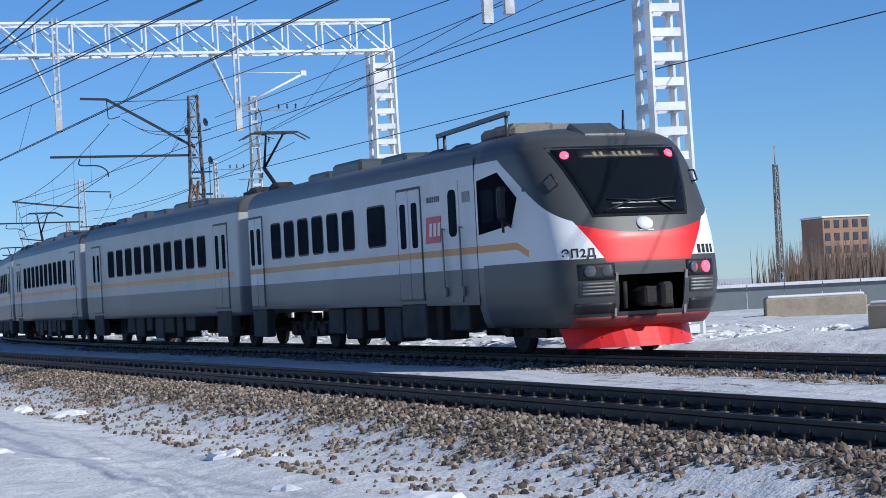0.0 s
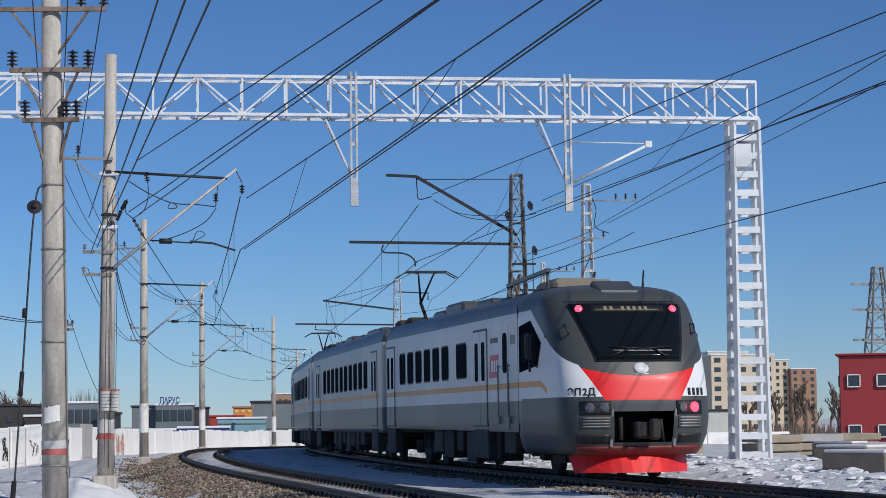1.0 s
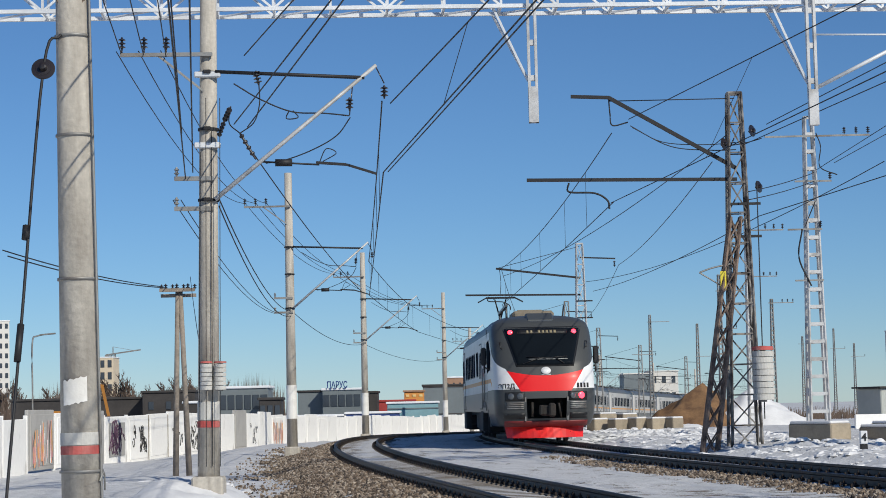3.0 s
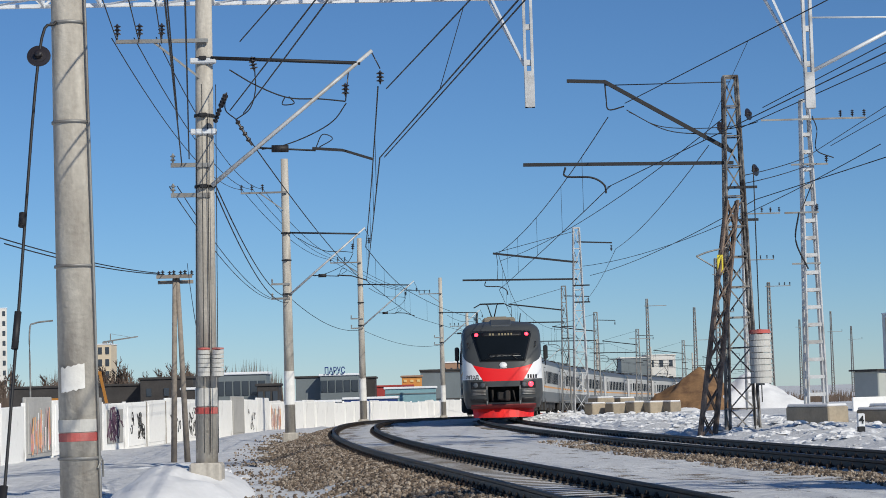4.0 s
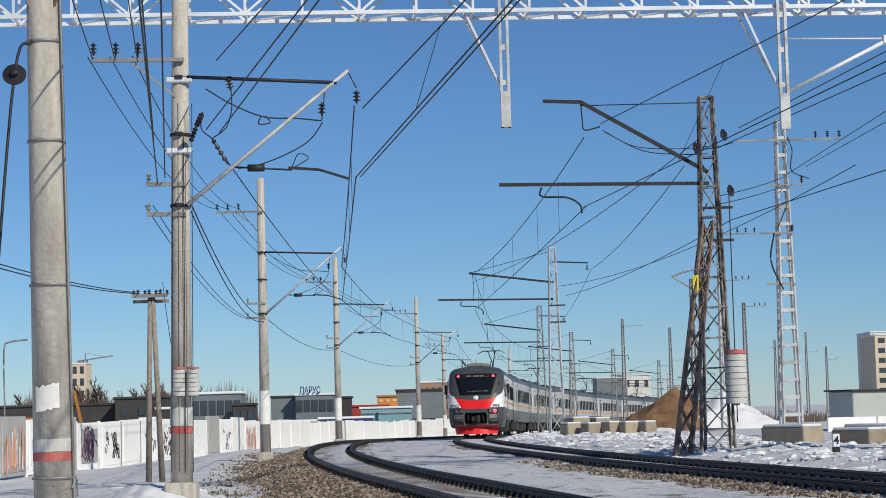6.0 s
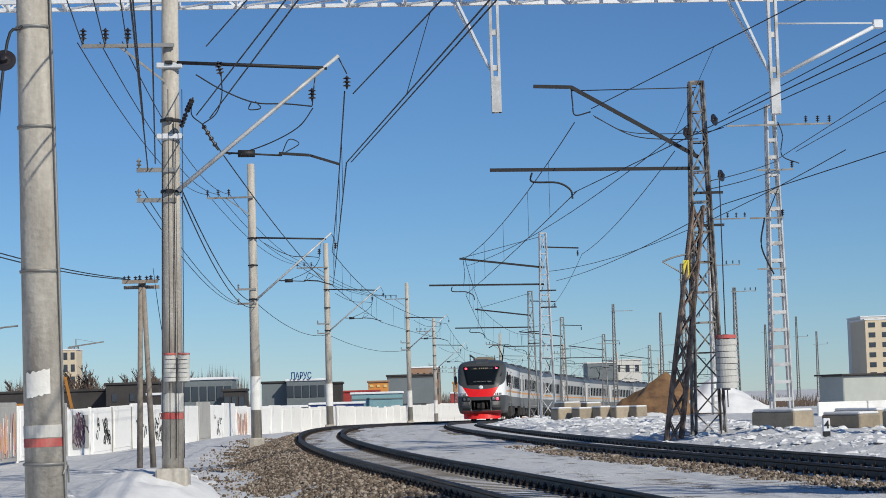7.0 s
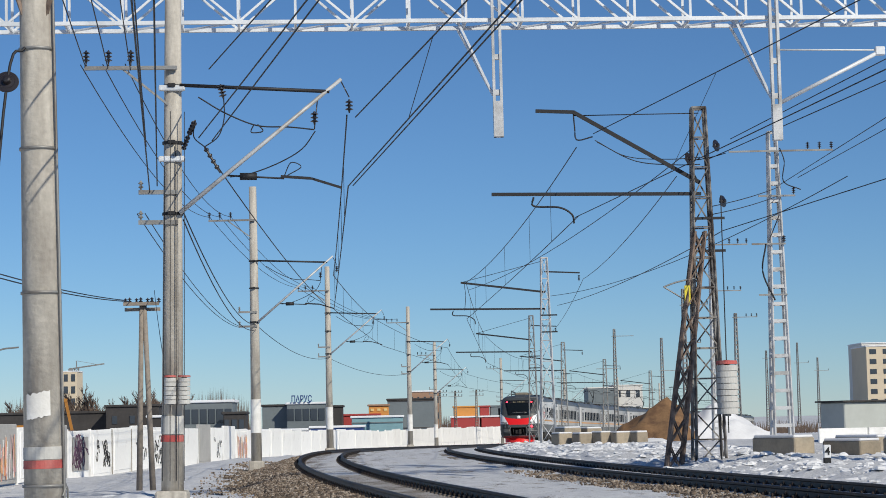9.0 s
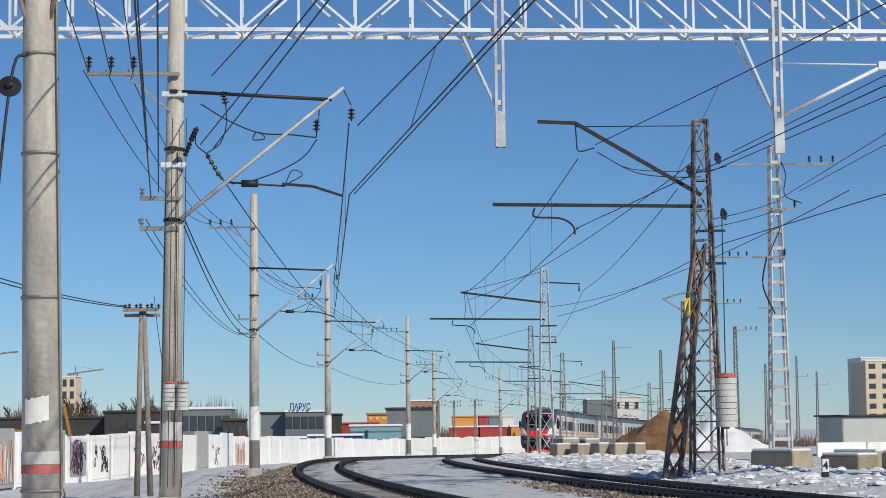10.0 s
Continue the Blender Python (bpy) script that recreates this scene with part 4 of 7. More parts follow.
# ---- the train ----
def livery(name, cab):
    """Paint by the car's own coordinates: x across, y from the car's end, z over the rail."""
    m = bpy.data.materials.new(name)
    m.use_nodes = True
    t = m.node_tree
    n, l = t.nodes, t.links
    b = n["Principled BSDF"]
    tc = n.new("ShaderNodeTexCoord")
    sp = n.new("ShaderNodeSeparateXYZ")
    l.new(tc.outputs["Object"], sp.inputs[0])
    X, Y, Z = sp.outputs

    def op(kind, a, b_=0.0, c_=0.0):
        x = n.new("ShaderNodeMath")
        x.operation = kind
        for i, v in enumerate((a, b_, c_)):
            if isinstance(v, (int, float)):
                x.inputs[i].default_value = v
            else:
                l.new(v, x.inputs[i])
        return x.outputs[0]

    def both(*f):
        r = f[0]
        for q in f[1:]:
            r = op("MULTIPLY", r, q)
        return r

    over = lambda a, b_: op("GREATER_THAN", a, b_)
    inv = lambda a: op("SUBTRACT", 1.0, a)
    col = None

    def put(base, mask, rgb):
        mx = n.new("ShaderNodeMix")
        mx.data_type = "RGBA"
        l.new(mask, mx.inputs[0])
        if base is None:
            mx.inputs["A"].default_value = (0.76, 0.77, 0.78, 1)
        else:
            l.new(base, mx.inputs["A"])
        mx.inputs["B"].default_value = (*rgb, 1)
        return mx.outputs["Result"]

    dark, mid, red, amber = (0.058, 0.063, 0.066), (0.13, 0.138, 0.142), (0.74, 0.008, 0.012), (0.72, 0.34, 0.08)
    # middle cars get a darker white: side shade and dirt put into the colour
    col = put(None, over(Y, 5.28 if cab else -1.0), (0.78, 0.78, 0.77) if cab else (0.52, 0.515, 0.50))
    col = put(col, both(over(Z, 2.06), inv(over(Z, 2.20)), over(Y, 3.3 if cab else 1.0)), amber)
    if cab:
        slant = op("MULTIPLY_ADD", op("SUBTRACT", 3.3, Y), -0.32, 2.06)
        col = put(col, both(over(Z, slant), inv(over(Z, op("ADD", slant, 0.14))), inv(over(Y, 3.3)), over(Y, 2.75)), amber)
    col = put(col, inv(over(Z, 1.76)), mid)
    col = put(col, over(Z, 3.84), (0.10, 0.105, 0.11))
    if cab:
        col = put(col, both(inv(over(Z, 1.80)), inv(over(Y, 5.0))), dark)
        # grey mask over the cab, red brow under the windscreen
        side_edge = over(Z, op("MINIMUM", 3.84, op("MULTIPLY_ADD", op("SUBTRACT", Y, 2.65), 0.54, 3.06)))
        ax = op("ABSOLUTE", X)
        front = both(over(op("MULTIPLY_ADD", op("SUBTRACT", Z, 1.72), 0.62, 0.86), ax), inv(over(Y, 2.95)))
        mask = both(op("MAXIMUM", side_edge, front), over(Z, 1.72), inv(over(Y, 5.0)))
        col = put(col, mask, dark)
        brow = op("MULTIPLY_ADD", op("MULTIPLY", X, X), 0.11, 2.25)
        col = put(col, both(front, over(Z, 1.72), inv(over(Z, brow))), red)
    # grey-brown film for road dirt and the sides' shade, heavier behind y 5.28
    big = n.new("ShaderNodeTexNoise")
    big.inputs["Scale"].default_value, big.inputs["Detail"].default_value = 0.9, 5
    l.new(tc.outputs["Object"], big.inputs["Vector"])
    fine = n.new("ShaderNodeTexNoise")
    fine.inputs["Scale"].default_value, fine.inputs["Detail"].default_value = 14, 3
    l.new(tc.outputs["Object"], fine.inputs["Vector"])
    dirt_shade = n.new("ShaderNodeMix")
    dirt_shade.data_type = "RGBA"
    amount = op("MULTIPLY", op("MULTIPLY_ADD", fine.outputs["Fac"], 0.5, op("SUBTRACT", big.outputs["Fac"], 0.35)), op("MULTIPLY_ADD", over(Y, 5.28), 0.32, 0.08))
    l.new(op("MAXIMUM", amount, 0.0), dirt_shade.inputs[0])
    l.new(col, dirt_shade.inputs["A"])
    dirt_shade.inputs["B"].default_value = (0.17, 0.155, 0.14, 1)
    l.new(dirt_shade.outputs["Result"], b.inputs["Base Color"])
    b.inputs["Roughness"].default_value = 0.42
    b.inputs["Specular IOR Level"].default_value = 0.28
    b.inputs["Coat Weight"].default_value = 0.05
    b.inputs["Coat Roughness"].default_value = 0.2
    bp = n.new("ShaderNodeBump")
    bp.inputs["Strength"].default_value, bp.inputs["Distance"].default_value = 0.12, 0.01
    l.new(big.outputs["Fac"], bp.inputs["Height"])
    l.new(bp.outputs["Normal"], b.inputs["Normal"])
    return m


M["livery_cab"], M["livery_mid"] = livery("train paint with cab mask", True), livery("train paint", False)
M["glass_dark"] = mat("dark tinted glass", (0.008, 0.011, 0.015), 0.12, var=0.1, size=1, fine=8, bump=0.0, spec=0.06)
M["glass_side"] = mat("tinted side window", (0.020, 0.027, 0.036), 0.3, var=0.25, size=0.5, fine=6, bump=0.0, spec=0.0)
M["cab_glass"] = mat("black cab side glass", (0.010, 0.013, 0.018), 0.3, var=0.2, size=0.5, fine=6, bump=0.0, spec=0.0)
M["black"] = mat("black rubber and plastic", (0.012, 0.012, 0.013), 0.5, var=0.15, size=0.3, fine=20, bump=0.05)
M["under"] = mat("grimy underframe", (0.022, 0.020, 0.019), 0.75, metal=0.2, var=0.3, size=0.4, fine=18, bump=0.3, col2=(0.045, 0.035, 0.028))
M["box_grey"] = mat("dusty grey equipment box", (0.045, 0.042, 0.039), 0.75, var=0.25, size=0.5, fine=20, bump=0.15, col2=(0.022, 0.020, 0.019))
M["dark_grey"] = mat("dark grey paint", (0.068, 0.074, 0.076), 0.4, var=0.12, size=0.6, fine=15, bump=0.06)
M["train_red"] = mat("bright red paint", (0.80, 0.022, 0.02), 0.4, var=0.12, size=0.5, fine=15, bump=0.05, col2=(0.6, 0.03, 0.03))
M["apron_red"] = mat("dark red paint", (0.17, 0.018, 0.018), 0.55, var=0.2, size=0.5, fine=15, bump=0.05)
M["train_white"] = mat("white paint", (0.74, 0.75, 0.76), 0.4, var=0.05, size=1, fine=15, bump=0.03)
M["logo_red"] = mat("red plate", (0.55, 0.03, 0.05), 0.4, var=0.05, size=1, fine=15, bump=0.02)
M["tail_light"] = mat("lit red lamp", (0.6, 0.02, 0.04), 0.2, var=0.02, bump=0, glow=(1.0, 0.03, 0.05, 5.0))
M["lamp_off"] = mat("unlit lamp glass", (0.10, 0.11, 0.12), 0.1, var=0.05, bump=0, coat=0.6)
M["display"] = mat("amber display digits", (0.2, 0.17, 0.1), 0.4, var=0.1, bump=0, glow=(1.0, 0.8, 0.55, 0.06))
M["ac_tan"] = mat("weathered tan metal", (0.22, 0.19, 0.145), 0.6, var=0.2, size=0.4, fine=14, col2=(0.2, 0.17, 0.13))

HALF_W = [(0.50, 1.54), (0.62, 1.62), (0.95, 1.71), (1.30, 1.745), (3.68, 1.745), (3.90, 1.725), (4.08, 1.665), (4.22, 1.54), (4.32, 1.34), (4.39, 1.02), (4.43, 0.60), (4.45, 0.12)]
NOSE = [(0.50, 1.50), (0.62, 1.36), (0.95, 1.20), (1.30, 1.14), (1.70, 1.18), (2.2, 1.30), (2.7, 1.50), (3.1, 1.74), (3.5, 2.03), (3.9, 2.38), (4.10, 2.60), (4.24, 2.90), (4.36, 3.45), (4.45, 4.3)]
CORNER, POW = 1.15, 3.1


def tab(t, z):
    return float(np.interp(z, [a for a, _ in t], [b for _, b in t]))


def nose_at(x, z, lift=0.0):
    """The end wall's surface of the cab at x across and z up."""
    h = tab(HALF_W, z)
    q = min(1.0, abs(x) / h)
    return Vector((x, tab(NOSE, z) + CORNER * (1 - (1 - q ** POW) ** (1 / POW)) - lift, z))


def car_body(length, cab, low):
    """Rings at level heights, open at the far end, joined and closed."""
    bm = bmesh.new()
    zs = [low, low + 0.12] + list(np.arange(low + 0.25, 3.3, 0.075)) + list(np.arange(3.3, 4.42, 0.05)) + [4.43, 4.45]
    rings = []
    for z in zs:
        h = tab(HALF_W, z)
        if cab:
            arc = [(h * math.copysign(abs(math.sin(a)) ** (2 / POW), a), tab(NOSE, z) + CORNER * (1 - abs(math.cos(a)) ** (2 / POW))) for a in np.linspace(-math.pi / 2, math.pi / 2, 41)]
        else:
            arc = [(-h, 0.57), (-h, 0.50), (-h + 0.08 * min(1, h), 0.42), (h - 0.08 * min(1, h), 0.42), (h, 0.50), (h, 0.57)]
        back = (5.35, 5.3, 5.25, 5.2) if cab and z < 1.04 else (length - 0.40, 14.0, 8.0, 5.7)
        pts = [(-h, y) for y in back] + arc + [(h, y) for y in back[::-1]]
        rings.append([bm.verts.new((x, y, z)) for x, y in pts])
    for a, b in zip(rings, rings[1:]):
        for i in range(len(a)):
            j = (i + 1) % len(a)
            if cab and 4 <= i < len(a) - 5:
                c = (a[i].co + a[j].co + b[i].co + b[j].co) / 4
                if abs(c.x) < 0.70 and 0.74 < c.z < 1.50:
                    continue
            f = bm.faces.new((a[i], a[j], b[j], b[i]))
            f.smooth = i < len(a) - 1
    bm.faces.new(rings[0][::-1])
    bm.faces.new(rings[-1])
    return bm


def plate(pts, side, out, thick, bm=None, mi=0):
    """A flat plate on the car's side from (y, z) corners; side -1 or 1, its face out metres from the axis."""
    bm = bm or bmesh.new()
    lo = [bm.verts.new((side * (out - thick), y, z)) for y, z in pts]
    hi = [bm.verts.new((side * out, y, z)) for y, z in pts]
    f = [bm.faces.new(hi), bm.faces.new(lo[::-1])]
    for i in range(len(pts)):
        j = (i + 1) % len(pts)
        f.append(bm.faces.new((lo[i], lo[j], hi[j], hi[i])))
    for q in f:
        q.material_index = mi
    bmesh.ops.recalc_face_normals(bm, faces=f)
    return bm


def rounded(y0, y1, z0, z1, r=0.1, n=4):
    out = []
    for cy, cz, a0 in ((y1 - r, z1 - r, 0), (y0 + r, z1 - r, 90), (y0 + r, z0 + r, 180), (y1 - r, z0 + r, 270)):
        for i in range(n + 1):
            a = radians(a0 + 90 * i / n)
            out.append((cy + r * math.cos(a), cz + r * math.sin(a)))
    return out


def skin(x0, x1, z0, z1, lift, nx=12, nz=8, taper=None):
    """A patch that follows the cab's end wall, a little proud of it; taper gives the half width by height."""
    bm = bmesh.new()
    g = []
    for i in range(nz + 1):
        z = z0 + (z1 - z0) * i / nz
        a, b = (x0, x1) if taper is None else (-taper(z), taper(z))
        g.append([bm.verts.new(nose_at(a + (b - a) * j / nx, z, lift)) for j in range(nx + 1)])
    for i in range(nz):
        for j in range(nx):
            bm.faces.new((g[i][j], g[i][j + 1], g[i + 1][j + 1], g[i + 1][j])).smooth = True
    edge = [g[0][j] for j in range(nx + 1)] + [g[i][nx] for i in range(1, nz + 1)] + [g[nz][j] for j in range(nx - 1, -1, -1)] + [g[i][0] for i in range(nz - 1, 0, -1)]
    back = [bm.verts.new(v.co + Vector((0, 0.05, 0))) for v in edge]
    for i in range(len(edge)):
        j = (i + 1) % len(edge)
        bm.faces.new((edge[j], edge[i], back[i], back[j]))
    return bm


def bogie(parent, y):
    root = new("bogie")
    root.parent = parent
    root.location = (0, y, 0)
    bm = bmesh.new()
    for sx in (-1, 1):
        bar(bm, (sx * 1.0, -1.75, 0.62), (sx * 1.0, 1.75, 0.62), 0.16, 0.22)
        bar(bm, (sx * 1.02, -0.55, 0.46), (sx * 1.02, 0.55, 0.46), 0.18, 0.26)
        for yy in (-1.2, 1.2):
            box(bm, (sx * 1.05, yy, 0.50), (0.26, 0.40, 0.30), bevel=0.04)
            for k in (-0.34, 0.34):
                rod(bm, (sx * 1.05, yy + k, 0.38), (sx * 1.05, yy + k, 0.74), 0.10, n=10)
        rod(bm, (sx * 1.02, -0.3, 0.5), (sx * 1.02, -0.3, 0.95), 0.15, n=10)
        rod(bm, (sx * 1.02, 0.3, 0.5), (sx * 1.02, 0.3, 0.95), 0.15, n=10)
    box(bm, (0, 0, 0.66), (2.0, 0.5, 0.24), bevel=0.03)
    part("bogie_frame", bm, M["under"], root)
    for yy in (-1.2, 1.2):
        bm = bmesh.new()
        for sx in (-1, 1):
            turned(bm, [(0.02, -0.07), (0.40, -0.07), (0.475, -0.06), (0.475, 0.05), (0.50, 0.055), (0.50, 0.085), (0.40, 0.075), (0.16, 0.03), (0.10, 0.09), (0.02, 0.09)], 28, (sx * 0.79, 0, 0), axis=Vector((-sx, 0, 0)))
        rod(bm, (-0.8, 0, 0), (0.8, 0, 0), 0.08, n=10)
        part("wheelset", bm, M["under"], root).location = (0, yy, 0.475)


def leaf_door(parent, y0, y1, z0, z1, side, out, material):
    d = part("door", plate(rounded(y0, y1, z0, z1, 0.04, 2), side, out, 0.05), material, parent)
    c = (y0 + y1) / 2
    part("pane", plate(rounded(c - 0.17, c + 0.17, 2.30, 3.28, 0.08), side, out + 0.006, 0.03), M["glass_side"], d)
    return d


def text_mesh(name, body, size, m, material, parent=None, depth=0.004):
    cu = bpy.data.curves.new(name, "FONT")
    cu.body, cu.size, cu.extrude, cu.align_x, cu.align_y = body, size, depth, "CENTER", "CENTER"
    cu.offset = size * 0.022
    tmp = bpy.data.objects.new(name, cu)
    me = bpy.data.meshes.new_from_object(tmp)
    bpy.data.objects.remove(tmp)
    me.materials.clear()
    me.materials.append(material)
    ob = new(name, me)
    if parent:
        ob.parent = parent
    ob.matrix_local = m
    return ob


def side_fittings(root, length, cab, paint):
    """Windows, doors, underfloor boxes and seams for both sides."""
    for side in (-1, 1):
        o = 1.752
        if cab:
            doors, wins = [(8.35, 9.75), (20.3, 21.5)], [(10.6, 11.75)] + [(12.75 + 1.18 * i, 13.55 + 1.18 * i) for i in range(6)]
        else:
            doors, wins = [(1.6, 3.0), (length - 3.0, length - 1.6)], [(4.0 + 1.38 * i, 4.9 + 1.38 * i) for i in range(10)]
        for a, b in doors:
            mid = (a + b) / 2
            bm = plate(rounded(a - 0.06, b + 0.06, 1.15, 3.62, 0.05, 2), side, o, 0.04)
            part("door_frame", bm, M["black"], root)
            leaf_door(root, a, mid - 0.012, 1.2, 3.56, side, o + 0.012, paint)
            leaf_door(root, mid + 0.012, b, 1.2, 3.56, side, o + 0.012, paint)
            bm = bmesh.new()
            box(bm, (side * 1.62, mid, 0.72), (0.25, b - a + 0.1, 0.75), bevel=0.03)
            part("step_box", bm, M["box_grey"], root)
        for a, b in wins:
            w_ = part("window", plate(rounded(a - 0.04, b + 0.04, 2.40, 3.36, 0.13), side, o, 0.05), M["black"], root)
            part("pane", plate(rounded(a, b, 2.44, 3.32, 0.10), side, o + 0.006, 0.03), M["glass_side"], w_)
        for i, y in enumerate(np.arange(6.9, length - 6.4, 1.35)):
            bm = bmesh.new()
            h = (0.55, 0.75, 0.62, 0.8)[i % 4]
            box(bm, (side * 1.25, y, 1.05 - h / 2), (0.6, (1.1, 0.8, 1.2)[i % 3], h), bevel=0.03)
            part("equipment_box", bm, M["under"] if i % 3 else M["box_grey"], root)


def roof_gear(root, length, kind):
    """Fans, cable boxes and covers on the roof."""
    if kind == "cab":
        bm = bmesh.new()
        box(bm, (0, 6.4, 4.68), (1.5, 1.7, 0.28), bevel=0.09)
        box(bm, (-0.1, 6.4, 4.84), (0.9, 1.0, 0.06), bevel=0.02)
        part("air_conditioner", bm, M["ac_tan"], root, "weathered tan roof air conditioner")
        bm = bmesh.new()
        rod(bm, (-1.0, 5.2, 4.3), (-1.0, 5.2, 5.0), 0.04)
        rod(bm, (-1.0, 8.6, 4.3), (-1.0, 8.6, 4.88), 0.04)
        bar(bm, (-1.0, 5.1, 5.0), (-1.0, 9.0, 4.88), 0.09, 0.09)
        rod(bm, (-1.0, 9.0, 4.88), (-1.0, 9.0, 4.4), 0.02)
        part("cable_support", bm, M["dark_grey"], root)
        for y in (6.0, 7.6, 9.0):
            bm = bmesh.new()
            box(bm, (-1.12, y, 4.36), (0.55, 0.75, 0.28), Matrix.Rotation(radians(-32), 4, "Y"), bevel=0.06)
            part("roof_vent", bm, M["black"], root)
        bm = bmesh.new()
        rod(bm, (0.85, 3.7, 4.35), (0.92, 3.8, 4.9), 0.035, 0.02)
        part("antenna", bm, M["black"], root)
    n0 = 12.5 if kind == "cab" else 7.5
    for i, y in enumerate(np.arange(n0, length - 1.5, 2.9)):
        bm = bmesh.new()
        box(bm, (random.uniform(-0.15, 0.15), y, 4.62), (1.7, 1.6 + 0.5 * (i % 2), 0.26 + 0.14 * (i % 2)), bevel=0.08)
        part("roof_box", bm, M["dark_grey"], root)
    for y in (0.9, length - 1.0):
        if kind == "cab" and y < 3:
            continue
        bm = bmesh.new()
        for k in range(3):
            box(bm, (-0.9 + 0.9 * k, y, 4.52), (0.6, 0.7, 0.34), bevel=0.1)
        part("cable_head", bm, M["under"], root)


def pantograph(root, y):
    p = new("pantograph")
    p.parent = root
    p.location = (0, y, 4.40)
    bm = bmesh.new()
    for sx in (-0.6, 0.6):
        bar(bm, (sx, -0.9, 0.12), (sx, 0.9, 0.12), 0.08, 0.06)
    for yy in (-0.9, 0.9):
        bar(bm, (-0.6, yy, 0.12), (0.6, yy, 0.12), 0.08, 0.06)
        for sx in (-0.6, 0.6):
            insulator(bm, (sx, yy, -0.16), 1, 3, 0.08)
    part("base", bm, M["under"], p)
    bm = bmesh.new()
    rod(bm, (0, -0.6, 0.15), (0, 0.75, 0.85), 0.06)
    rod(bm, (0, 0.75, 0.85), (-0.25, -0.4, 1.72), 0.04, 0.03)
    rod(bm, (0, 0.75, 0.85), (0.25, -0.4, 1.72), 0.04, 0.03)
    part("arm", bm, M["under"], p)
    bm = bmesh.new()
    for yy in (-0.62, -0.2):
        bar(bm, (-0.65, yy, 1.80), (0.65, yy, 1.80), 0.06, 0.06)
        for sx in (-1, 1):
            bar(bm, (sx * 0.65, yy, 1.80), (sx * 1.02, yy, 1.60), 0.035, 0.035)
    bar(bm, (-0.3, -0.62, 1.76), (-0.3, -0.2, 1.76), 0.05, 0.04)
    bar(bm, (0.3, -0.62, 1.76), (0.3, -0.2, 1.76), 0.05, 0.04)
    part("collector_head", bm, M["black"], p)


